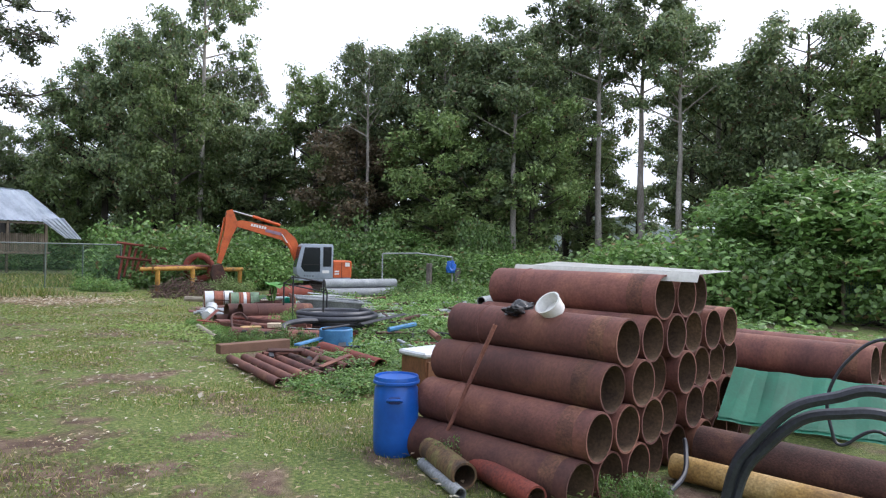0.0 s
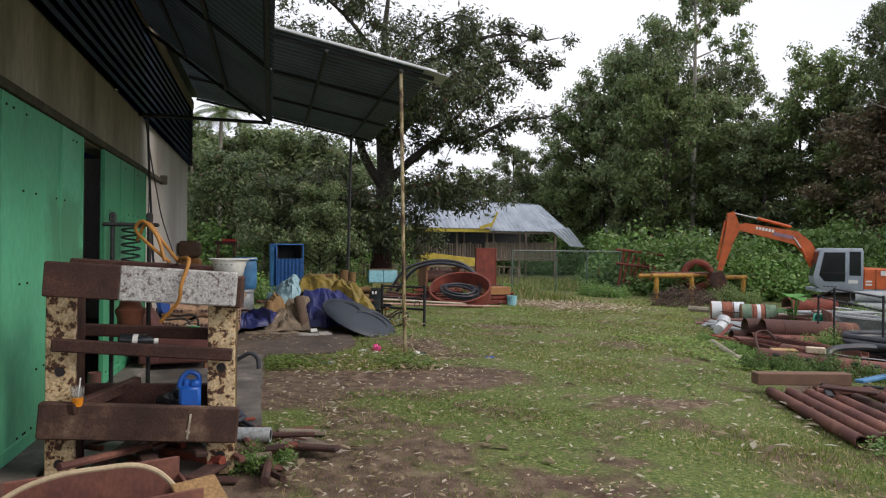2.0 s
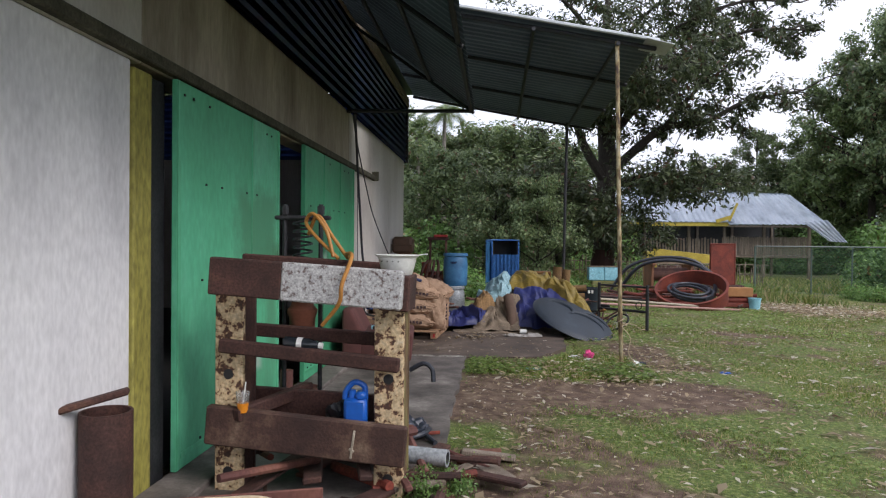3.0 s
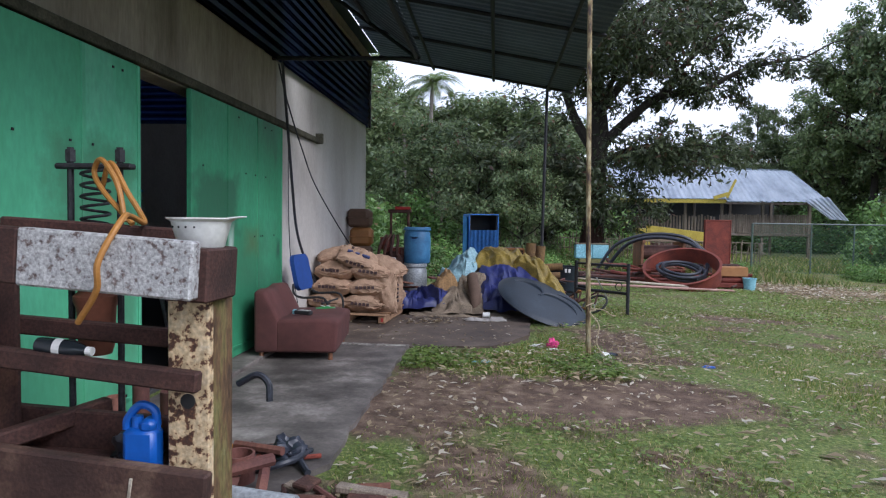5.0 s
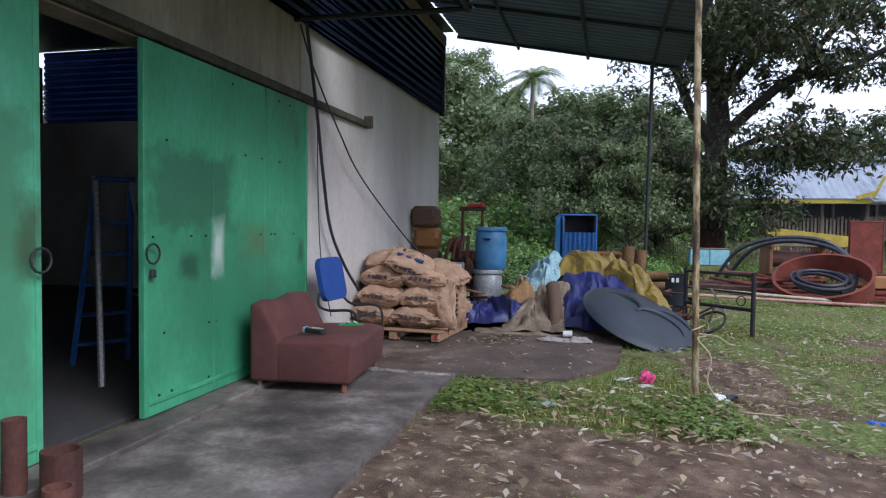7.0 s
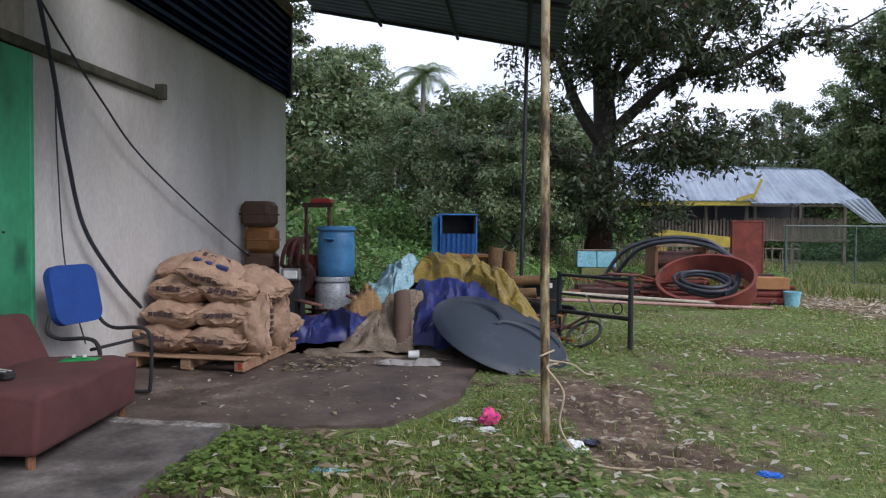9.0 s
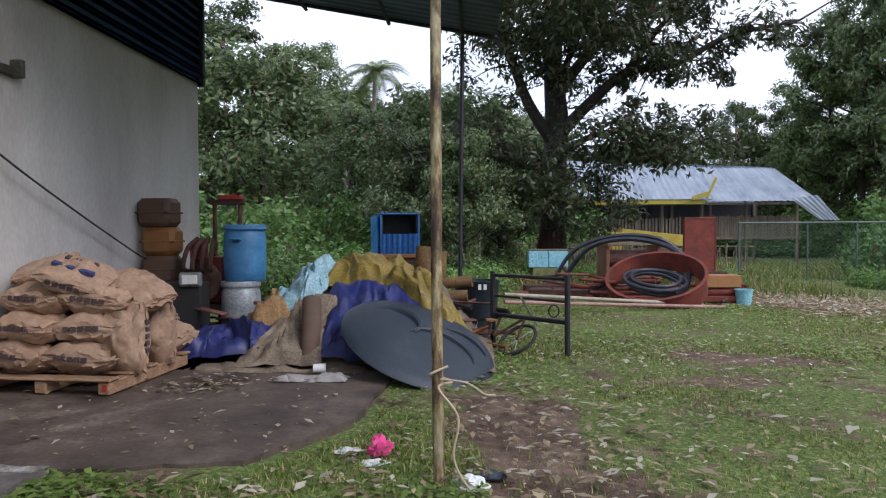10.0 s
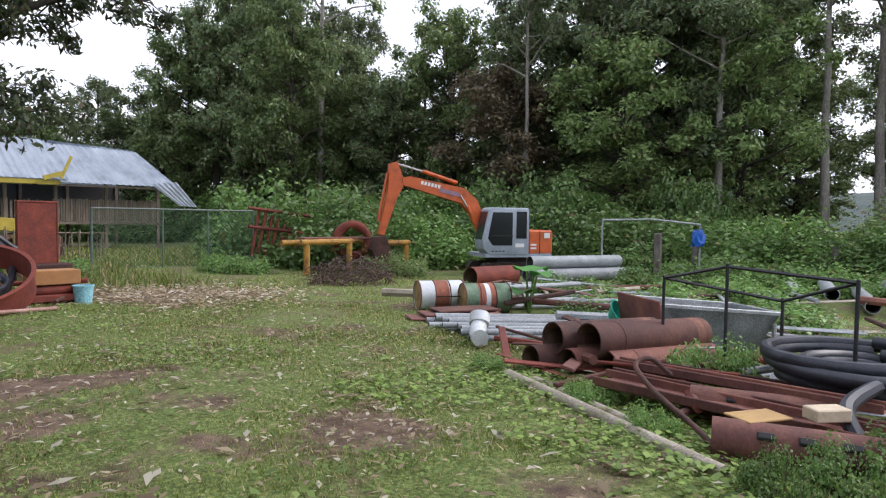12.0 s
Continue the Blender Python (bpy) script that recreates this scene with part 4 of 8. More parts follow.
# concrete apron and pad
def slab(name, poly, top, material, label, thick=0.12, seed=1):
    g = random.Random(seed)
    pts = []
    for (x0, y0), (x1, y1) in zip(poly, poly[1:] + poly[:1]):
        k = max(2, int(math.hypot(x1 - x0, y1 - y0) / 0.12))
        for i in range(k):
            t = i / k
            pts.append((x0 + (x1 - x0) * t + g.uniform(-0.02, 0.02), y0 + (y1 - y0) * t + g.uniform(-0.02, 0.02)))
    bm = bmesh.new()
    f = bm.faces.new([bm.verts.new((x, y, top)) for x, y in pts])
    r = bmesh.ops.extrude_face_region(bm, geom=[f])
    bmesh.ops.translate(bm, verts=[v for v in r["geom"] if isinstance(v, bmesh.types.BMVert)], vec=(0, 0, -thick))
    bm.normal_update()
    bmesh.ops.recalc_face_normals(bm, faces=bm.faces[:])
    return setting(name, bm, material, label, "slab")


slab("floor_apron", [(WX + 0.0, -1.0), (-1.9, -1.0), (-1.75, 2.6), (-1.5, 3.4), (-1.5, 6.78), (WX, 6.82)], 0.035, CONCRETE, "grey worn concrete apron in front of the doors")
slab("floor_pad", [(WX, 6.83), (-1.5, 6.79), (-0.62, 6.95), (-0.2, 7.7), (-0.12, 9.2), (-0.6, 10.4), (WX, 11.9)], 0.02, PAD, "brown muddy concrete pad by the wall", seed=2)
setting("threshold", boxes(((WX + 0.16, 4.0, 0.045), (0.28, 6.2, 0.05))), CONCRETE, "low concrete door threshold", "threshold")
slab("broken_edge", [(-2.3, 6.74), (-1.95, 6.7), (-1.55, 6.73), (-1.5, 6.79), (-1.9, 6.8), (-2.25, 6.85)], 0.042, mat("pale_broken_concrete", [(0.35, (0.07, 0.06, 0.05)), (0.5, (0.22, 0.2, 0.18)), (0.65, (0.45, 0.43, 0.4))], 7, (0.85, 0.95), 0.0, 0.4, 40, detail=10), "broken pale concrete edge", 0.06, 5)

# ---------- lean-to canopies ----------
canopy = thing("lean_to_canopy", "zinc sheet lean-to roof on thin steel posts", "canopy", 0, 0, 0)
CZ = lambda x: 4.11 - 0.19 * x
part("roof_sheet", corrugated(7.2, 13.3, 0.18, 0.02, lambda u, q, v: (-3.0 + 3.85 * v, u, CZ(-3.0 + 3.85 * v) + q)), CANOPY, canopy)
part("verge_flashing", boxes(((0.86, 7.35, 3.94), (0.35, 0.5, 0.012), (0, 14, 0)), ((-1.07, 7.19, CZ(-1.07) + 0.03), (3.95, 0.05, 0.04), (0, 10.8, 0))), WHITE_DIRTY, canopy, "bent pale flashing along the edge")
for yy in (7.3, 9.2, 11.2, 13.2):
    part("rafter", rod((-3.0, yy, CZ(-3.0) - 0.05), (0.85, yy, CZ(0.85) - 0.05), r=0.03, n=6), DARK_STEEL, canopy)
for xx in (-1.9, -0.7, 0.36):
    part("purlin", rod((xx, 7.2, CZ(xx) - 0.09), (xx, 13.28, CZ(xx) - 0.09), r=0.028, n=6), DARK_STEEL, canopy)
part("post", sweep(bmesh.new(), [(0.37, 6.8, -0.15), (0.36, 6.86, 0.5), (0.35, 7.02, 2.2), (0.36, 7.28, CZ(0.36) - 0.05)], 0.027, 10), POST_MAT, canopy, "post with flaking yellow and grey paint", True)
part("post", rod((0.3, 13.2, -0.2), (0.36, 13.2, CZ(0.36)), r=0.03), DARK_STEEL, canopy)

flap = thing("awning_flap", "steep zinc awning over the workshop doors", "awning", 0, 0, 0)
def FZ(x):
    return 4.24 + (x + 3.0) * (3.09 - 4.24) / 1.55
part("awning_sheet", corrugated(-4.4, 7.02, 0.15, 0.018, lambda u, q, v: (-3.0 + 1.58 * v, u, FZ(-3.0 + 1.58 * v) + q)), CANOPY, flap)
for xx in (-2.5, -2.0, -1.48):
    part("batten", rod((xx, -4.4, FZ(xx) - 0.035), (xx, 7.0, FZ(xx) - 0.035), r=0.024, n=6), DARK_STEEL, flap)
for yy in (-3.5, -1.0, 1.5, 4.2, 6.98):
    part("rafter", rod((-3.0, yy, 4.18), (-1.44, yy, 3.04), r=0.022, n=6), DARK_STEEL, flap)
part("tie_bar", rod((WX, 6.99, 3.08), (-1.44, 7.0, 3.07), r=0.024, n=6), DARK_STEEL, flap)
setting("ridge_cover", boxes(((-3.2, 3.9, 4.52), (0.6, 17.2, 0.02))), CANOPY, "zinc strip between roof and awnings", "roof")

# cables on the wall
def cable(label, pts, r):
    return tagged(obj("cable", hose(pts, r, 7), BLACK_HOSE, True), label, "cable")
cable("thick black cable hanging from the awning down the wall", [(WX + 0.1, 7.02, 3.05), (WX + 0.09, 7.26, 2.32), (WX + 0.1, 7.39, 1.73), (WX + 0.1, 7.57, 1.21), (WX + 0.11, 7.92, 0.82), (WX + 0.14, 8.24, 0.54)], 0.016)
cable("thin black cable running down to the scrap heap", [(WX + 0.1, 6.9, 3.0), (WX + 0.1, 7.17, 2.68), (WX + 0.1, 7.79, 2.17), (WX + 0.1, 8.48, 1.73), (WX + 0.12, 10.3, 0.97), (WX + 0.2, 10.6, 0.86)], 0.009)
cable("thin wire hanging straight down the wall", [(WX + 0.08, 7.3, 2.3), (WX + 0.07, 7.34, 1.6), (WX + 0.08, 7.4, 0.9), (WX + 0.12, 7.55, 0.35)], 0.005)

# step ladder just inside the doors
lad = thing("step_ladder", "blue and grey step ladder standing inside the dark workshop", "ladder", -4.2, 6.1, 0.03, 55)
for sx in (-0.22, 0.22):
    part("front_rail", rod((sx, 0.45, 0), (sx * 0.6, 0, 1.55), r=0.025, n=6), BLUE_SHEET, lad)
    part("rear_rail", rod((sx, -0.5, 0), (sx * 0.6, 0, 1.55), r=0.025, n=6), GREY_STEEL, lad, "grey rear rail")
for i in range(5):
    t = (i + 0.7) / 6
    part("tread", boxes(((0, 0.45 * (1 - t), 1.55 * t), (0.42 - 0.16 * t, 0.08, 0.025))), BLUE_SHEET, lad)
part("spreader", rod((0.18, 0.27, 0.62), (0.18, -0.3, 0.62), r=0.012, n=5), GREY_STEEL, lad)
part("top_cap", boxes(((0, 0, 1.57), (0.3, 0.12, 0.03))), BLUE_SHEET, lad)

# ---------- stack of large rusted pipes ----------
AX = Vector((-0.165, -0.986, 0)).normalized()   # along the pipes, towards the near ends
UX = Vector((0.986, -0.165, 0)).normalized()    # across the stack
D = 0.325
P0 = Vector((1.9, -1.93, 0))
pproto = None
gp_ = random.Random(3)
for row, (start, count) in enumerate(((0, 9), (0, 8), (0, 7), (0, 6), (1, 3))):
    for k in range(start, start + count):
        c = P0 + UX * (D * (k + 0.5 * row)) + AX * gp_.uniform(-0.05, 0.05)
        c.z = H(2.3) - 0.05 + D / 2 + row * D * 0.866
        far = c - AX * 1.5
        m = Matrix.Translation(far) @ AX.to_track_quat("X", "Z").to_matrix().to_4x4() @ pose(0, 0, 0, gp_.uniform(0, 360))
        if pproto is None:
            pproto = new("steel_pipe")
            pproto.matrix_world = m
            tagged(pproto, "large rust-brown steel pipe stacked with others", "pipe", "stack of large rusted pipes")
            pipe_parts(pproto, 1.5, D / 2 - 0.002, 0.013)
        else:
            copy_thing(pproto, m)

# ---------- heavy press frame with things on it ----------
pf = thing("press_frame", "heavy steel press frame with chipped cream paint and rusty planks", "press frame", -2.135, 2.1, 0.02, -2)
for sx in (-0.49, 0.41):
    part("post", boxes(((sx, 0.17, 0.56), (0.16, 0.04, 1.12)), bevel=0.006), CREAM_RUST, pf, "front flange with chipped cream paint and rust")
    part("post_web", boxes(((sx + 0.035, 0.255, 0.56), (0.085, 0.13, 1.12)), ((sx, 0.335, 0.56), (0.16, 0.03, 1.12)), bevel=0.006), MOSS_RUST if sx > 0 else RUST_DARK, pf, "mossy rusted side of the post" if sx > 0 else "dark rusted side of the post")
    for zz in (0.12, 0.66):
        bm = bmesh.new()
        lathe(bm, [(0.028, -0.003), (0.028, 0.003), (0.0, 0.003)], 16)
        bmesh.ops.rotate(bm, verts=bm.verts, matrix=Euler((radians(90), 0, 0)).to_matrix())
        bmesh.ops.translate(bm, verts=bm.verts, vec=(sx, 0.147, zz))
        part("bolt_hole", bm, TYRE, pf)
part("top_plank", boxes(((-0.335, 0.02, 1.2), (0.40, 0.06, 0.2), (0, 3.6, 0))), RUST_DARK, pf, "dark brown end of the beam")
part("top_plank", boxes(((0.185, 0.02, 1.167), (0.645, 0.062, 0.203), (0, 3.6, 0))), TOP_BEAM, pf, "beam with worn silver paint over rust")
part("top_block", boxes(((0.455, 0.17, 1.13), (0.16, 0.24, 0.19), (0, 3, 0))), RUST_DARK, pf, "rusted block end")
part("rear_plank", boxes(((-0.05, 0.38, 1.2), (0.92, 0.06, 0.2), (0, 3, 0))), RUST_DARK, pf)
part("middle_bar", boxes(((-0.02, 0.1, 0.785), (1.0, 0.05, 0.075), (0, 4.8, 0))), RUST_DARK, pf)
part("middle_bar", boxes(((-0.06, 0.38, 0.86), (0.9, 0.05, 0.075), (0, 3, 0))), RUST_DARK, pf)
part("lower_plank", boxes(((-0.03, 0.08, 0.36), (1.1, 0.06, 0.21), (0, 4.2, 0))), WORN_PLANK, pf, "rust-brown lower plank with worn tan patches")
part("lower_plank", boxes(((-0.06, 0.39, 0.43), (0.92, 0.05, 0.2), (0, 2, 0))), RUST_DARK, pf)
part("cross_shelf", boxes(((0.0, 0.3, 0.36), (0.86, 0.36, 0.04))), RUST_DARK, pf)
part("channel", boxes(((-0.27, 0.28, 0.49), (0.06, 0.55, 0.07), (6, 0, -28))), RUST_DARK, pf)
part("paint_run", boxes(((0.24, 0.046, 0.33), (0.012, 0.006, 0.15), (0, 8, 0)), ((0.235, 0.046, 0.3), (0.03, 0.006, 0.012), (0, 30, 0))), PALE_PIPE, pf, "pale dried drip down the plank")

sj = thing("screw_jack", "rusty screw jack with coil spring between two threaded rods", "jack", -2.31, 2.62, 0.46)
for sx in (-0.11, 0.11):
    part("threaded_rod", rod((sx, 0, 0), (sx, 0, 1.18), r=0.014), DARK_STEEL, sj)
    part("nut", rod((sx, 0, 1.12), (sx, 0, 1.17), r=0.022, n=6), DARK_STEEL, sj)
part("crossbar", boxes(((0, 0, 1.1), (0.34, 0.05, 0.025))), DARK_STEEL, sj)
part("spring", sweep(bmesh.new(), [Vector((0.055 * math.cos(a * 0.5), 0.055 * math.sin(a * 0.5), 0.8 + a * 0.0038)) for a in range(76)], 0.007, 6), DARK_STEEL, sj)
part("cylinder", lathe(bmesh.new(), [(0, 0.3), (0.06, 0.3), (0.07, 0.33), (0.078, 0.5), (0.09, 0.53), (0.09, 0.55), (0.07, 0.57), (0.055, 0.62), (0.05, 0.7), (0, 0.7)], 22), plain("oxide_pot", (0.19, 0.065, 0.035), 0.8), sj, "red-brown cylinder body", True)
def coil(name, label, pts, r, m):
    return tagged(obj(name, hose(pts, r, 8, 9), m, True), label, "hose")
coil("air_hose", "yellowish-orange rubber hose looped over the press", [(-2.27, 2.6, 1.46), (-2.2, 2.55, 1.57), (-2.1, 2.5, 1.45), (-2.0, 2.45, 1.33), (-1.97, 2.3, 1.35), (-1.9, 2.12, 1.34), (-1.93, 2.03, 1.2), (-1.95, 2.05, 1.1), (-2.05, 2.1, 0.98)], 0.011, ORANGE_HOSE)
coil("air_hose", "yellowish-orange rubber hose looped over the press", [(-2.05, 2.45, 1.32), (-2.2, 2.5, 1.45), (-2.27, 2.55, 1.53), (-2.22, 2.52, 1.58), (-2.13, 2.48, 1.48), (-2.08, 2.45, 1.33)], 0.011, ORANGE_HOSE)

bowl = thing("enamel_bowl", "white enamel basin with side handles standing on the press", "bowl", -1.68, 2.26, 1.235)
bowl.scale = (0.86, 0.86, 0.95)
part("basin", lathe(bmesh.new(), [(0, 0), (0.08, 0), (0.095, 0.012), (0.122, 0.105), (0.142, 0.116), (0.142, 0.121), (0.119, 0.114), (0.09, 0.018), (0, 0.012)], 32), WHITE, bowl, smooth=True)
part("lug", boxes(((0.155, -0.01, 0.122), (0.07, 0.06, 0.006), (0, -6, 0)), bevel=0.002), WHITE, bowl)
for a in (2.9, 3.3, 3.6, 3.9):
    part("vent_hole", boxes(((0.118 * math.cos(a + 1), 0.118 * math.sin(a + 1), 0.085), (0.008, 0.008, 0.008))), TYRE, bowl)

jug = thing("oil_jug", "blue plastic oil jug standing on the lower plank", "jug", -1.9, 2.25, 0.385, 4)
jb = bmesh.new()
box(jb, (0, 0, 0.095), (0.125, 0.09, 0.19), bevel=0.018)
box(jb, (0.028, 0, 0.2), (0.06, 0.08, 0.05), bevel=0.015)
part("body", jb, BLUE_PLASTIC, jug, smooth=True)
part("grip", sweep(bmesh.new(), smooth_path([(0.05, 0, 0.18), (0.045, 0, 0.25), (-0.01, 0, 0.27), (-0.055, 0, 0.22), (-0.06, 0, 0.18)], 5), 0.016, 8), BLUE_PLASTIC, jug, smooth=True)
part("spout", lathe(bmesh.new(), [(0.022, 0.18), (0.02, 0.23), (0, 0.23)], 12, (-0.02, 0, 0)), BLUE_PLASTIC, jug)
cup = thing("drink_cup", "clear plastic cup half full of orange juice with a straw", "cup", -2.5, 2.17, 0.497)
part("cup_wall", lathe(bmesh.new(), [(0.025, 0), (0.038, 0.11), (0.036, 0.11), (0.024, 0.003), (0, 0.003)], 18), CLEAR, cup, smooth=True)
part("juice", lathe(bmesh.new(), [(0, -0.001), (0.0255, -0.001), (0.0316, 0.05), (0.0, 0.05)], 18), JUICE, cup)
part("straw", rod((0.0, 0, 0.01), (0.012, 0.01, 0.16), r=0.004, n=6), WHITE, cup)
bt = thing("plastic_bottle", "dark soft-drink bottle lying on the middle bar", "bottle", -2.19, 2.23, 0.862, 0, ry=95)
part("bottle_body", lathe(bmesh.new(), [(0, -0.1), (0.03, -0.1), (0.033, -0.08), (0.033, 0.04), (0.015, 0.09), (0, 0.09)], 16), GLASS, bt, smooth=True)
part("label_band", lathe(bmesh.new(), [(0.0335, -0.03), (0.0335, 0.0)], 16), PALE_PRINT, bt)
part("cap", lathe(bmesh.new(), [(0.017, 0.088), (0.017, 0.11), (0, 0.11)], 12), WHITE, bt)
def lump(name, label, category, x, y, z, s, material, seed, rough=0.25, rz=0):
    bm = bmesh.new()
    bmesh.ops.create_icosphere(bm, subdivisions=4, radius=1)
    for v in bm.verts:
        f = 1 + rough * noise.noise(v.co * 1.6 + Vector((seed, 0, 0))) + rough * 0.55 * noise.noise(v.co * 4.5 + Vector((0, seed, 0)))
        v.co = Vector((v.co.x * s[0], v.co.y * s[1], max(-0.45 * s[2], v.co.z * s[2]) + 0.45 * s[2])) * f
    ob = obj(name, bm, material, True)
    ob.matrix_world = pose(x, y, z, 0, 0, rz)
    return tagged(ob, label, category)
lump("plastic_bag", "crumpled black plastic bag on the press shelf", "bag", -2.02, 2.42, 0.38, (0.11, 0.09, 0.09), plain("black_bag", (0.02, 0.022, 0.026), 0.35), 3, 0.4)

# clutter round the foot of the press
pot = thing("steel_tube_stub", "rust-brown upright steel tube stub by the wall", "tube", -2.93, 1.62, 0.03)
part("tube_wall", lathe(bmesh.new(), [(0.115, 0), (0.115, 0.6), (0.103, 0.6), (0.103, 0.0)], 26), RUST_DARK, pot, smooth=True)
part("tube_plate", lathe(bmesh.new(), [(0, 0.01), (0.103, 0.01)], 26), RUST_DARK, pot)
part("ledge_bar", boxes(((-0.1, -0.12, 0.66), (0.5, 0.06, 0.03), (0, -14, 25))), RUST_DARK, thing("angle_bar", "dark rusty angle bar resting on the tube", "bar", -2.93, 1.62, 0.01))
tray = thing("steel_tray", "rusty open steel box lying in the grass", "box", -2.12, 1.05, 0.03, 18)
for c, s in (((0, 0, 0.02), (0.72, 0.5, 0.02)), ((0, -0.25, 0.19), (0.72, 0.015, 0.36)), ((0, 0.25, 0.19), (0.72, 0.015, 0.36)), ((-0.36, 0, 0.19), (0.015, 0.5, 0.36)), ((0.36, 0, 0.15), (0.015, 0.5, 0.28))):
    part("side_plate", boxes((c, s), bevel=0.004), RUST, tray)
coil("cable", "pale cable lying over the rusty box", [(-2.6, 0.9, 0.3), (-2.4, 1.0, 0.43), (-2.15, 1.05, 0.47), (-1.9, 1.1, 0.42), (-1.6, 1.0, 0.1), (-1.3, 1.3, 0.02)], 0.012, ROPE)
cb_ = thing("cardboard_piece", "torn orange-brown cardboard box flap", "cardboard", -1.72, 1.0, 0.28, 30, rx=28)
part("flap_sheet", boxes(((0, 0, 0.06), (0.2, 0.24, 0.015)), ((0, -0.1, 0.0), (0.2, 0.02, 0.14))), PAPER, cb_)
def scatter_bars(n, x0, x1, y0, y1, mats, seed, zmax=0.25, lmin=0.25, lmax=0.8, rad=(0.012, 0.03), what=None):
    g = random.Random(seed)
    for i in range(n):
        x, y, a, ln = g.uniform(x0, x1), g.uniform(y0, y1), g.uniform(0, math.tau), g.uniform(lmin, lmax)
        z = H(x) + g.uniform(0.02, zmax)
        dz = g.uniform(-0.4, 0.4) * (z - H(x)) / ln
        m = g.choice(mats)
        d = Vector((math.cos(a), math.sin(a), dz)) * ln / 2
        c = Vector((x, y, z))
        kind = g.random()
        if kind < 0.5:
            bm = rod(c - d, c + d, r=g.uniform(*rad), n=7)
            nm, lb, ct = "scrap_rod", "rusty scrap rod lying in the heap", "scrap rod"
        else:
            bm = boxes(((c.x, c.y, c.z), (ln, g.uniform(0.04, 0.12), g.uniform(0.01, 0.04)), (g.uniform(-20, 20), g.uniform(-8, 8), math.degrees(a))))
            nm, lb, ct = "scrap_plate", "rusty scrap strip lying in the heap", "scrap plate"
        tagged(obj(nm, bm, m), lb, ct, "loose rusty scrap")
scatter_bars(26, -2.55, -1.35, 2.1, 3.0, [RUST, RUST_DARK, RUST_DARK, RUST_RED], 5, 0.2)
scatter_bars(16, -1.6, -1.1, 2.3, 3.1, [RUST, RUST_DARK, WOOD_OLD], 6, 0.1, 0.12, 0.4)
pipe_between("pvc_pipe", "pale grey-blue plastic pipe under the press", (-2.3, 2.75, 0.16), (-1.42, 2.55, 0.16), 0.05, GREY_PVC, SHADED_INSIDE)
for x, y, r, h in ((-2.62, 3.92, 0.085, 0.22), (-2.8, 3.85, 0.05, 0.36), (-2.5, 3.78, 0.062, 0.12), (-2.9, 3.74, 0.055, 0.22), (-1.88, 3.1, 0.085, 0.14)):
    o = thing("pipe_offcut", "short rust-brown pipe offcut standing on the concrete", "pipe offcut", x, y, 0.035)
    part("wall_ring", lathe(bmesh.new(), [(r, 0), (r, h), (r - 0.012, h), (r - 0.012, 0.01), (0, 0.01)], 20), RUST, o, smooth=True)
scatter_bars(16, -2.25, -1.6, 3.15, 3.5, [RUST, RUST_DARK, DARK_STEEL, RUST_RED], 7, 0.12, 0.1, 0.34)
coil("hose", "tan rubber hose curled up on the concrete", [(-2.3, 3.3, 0.06), (-2.15, 3.45, 0.09), (-1.98, 3.4, 0.07), (-2.05, 3.22, 0.06), (-2.2, 3.28, 0.1), (-2.1, 3.5, 0.06)], 0.016, ORANGE_HOSE)
coil("hose", "black hose curled up on the concrete", [(-1.55, 3.2, 0.05), (-1.7, 3.4, 0.08), (-1.9, 3.42, 0.09), (-1.82, 3.2, 0.06), (-1.65, 3.22, 0.1), (-1.62, 3.5, 0.06)], 0.018, BLACK_HOSE)
lump("plastic_bag", "dark crumpled plastic bag among the scrap", "bag", -1.72, 3.4, 0.04, (0.1, 0.08, 0.08), plain("slate_bag", (0.03, 0.035, 0.05), 0.4), 5, 0.4)
coil("hose_end", "black hose with a pale nozzle hanging from the press", [(-1.64, 2.5, 0.68), (-1.56, 2.5, 0.72), (-1.51, 2.49, 0.69), (-1.5, 2.48, 0.62)], 0.014, BLACK_HOSE)

# ---------- sofa, chair, sacks ----------
sofa = thing("sofa", "worn maroon fabric sofa with a low sloping back", "sofa", -2.07, 5.92, 0.035, 6)
L = 1.02
def profile_block(pts, y0, y1, bevel=0.03):
    bm = bmesh.new()
    k = 6
    rings = [[bm.verts.new((x, y0 + (y1 - y0) * j / k, z + (0.012 * math.sin(j * 1.9) if z > 0.3 else 0))) for x, z in pts] for j in range(k + 1)]
    for a, b in zip(rings, rings[1:]):
        for i in range(len(pts)):
            bm.faces.new((a[i], b[i], b[(i + 1) % len(pts)], a[(i + 1) % len(pts)]))
    bm.faces.new(rings[0])
    bm.faces.new(rings[-1][::-1])
    bmesh.ops.recalc_face_normals(bm, faces=bm.faces[:])
    es = [e for e in bm.edges if len(e.link_faces) == 2 and e.calc_face_angle(0) > 0.5]
    bmesh.ops.bevel(bm, geom=es, offset=bevel, segments=3, profile=0.5, affect="EDGES")
    return bm
part("seat", profile_block([(0.0, 0.07), (0.02, 0.36), (-0.12, 0.385), (-0.56, 0.37), (-0.56, 0.07)], 0, L), SOFA, sofa, smooth=True)
part("backrest", profile_block([(-0.53, 0.07), (-0.53, 0.38), (-0.66, 0.64), (-0.76, 0.64), (-0.76, 0.07)], 0, L), SOFA, sofa, smooth=True)
for x, y in ((-0.06, 0.06), (-0.06, L - 0.06), (-0.7, 0.06), (-0.7, L - 0.06)):
    part("foot", rod((x, y, 0), (x, y, 0.08), r=0.022), WOOD_BROWN, sofa)
tor = thing("flashlight", "black and white torch box lying on the sofa seat", "torch", -2.45, 6.16, 0.425, -18)
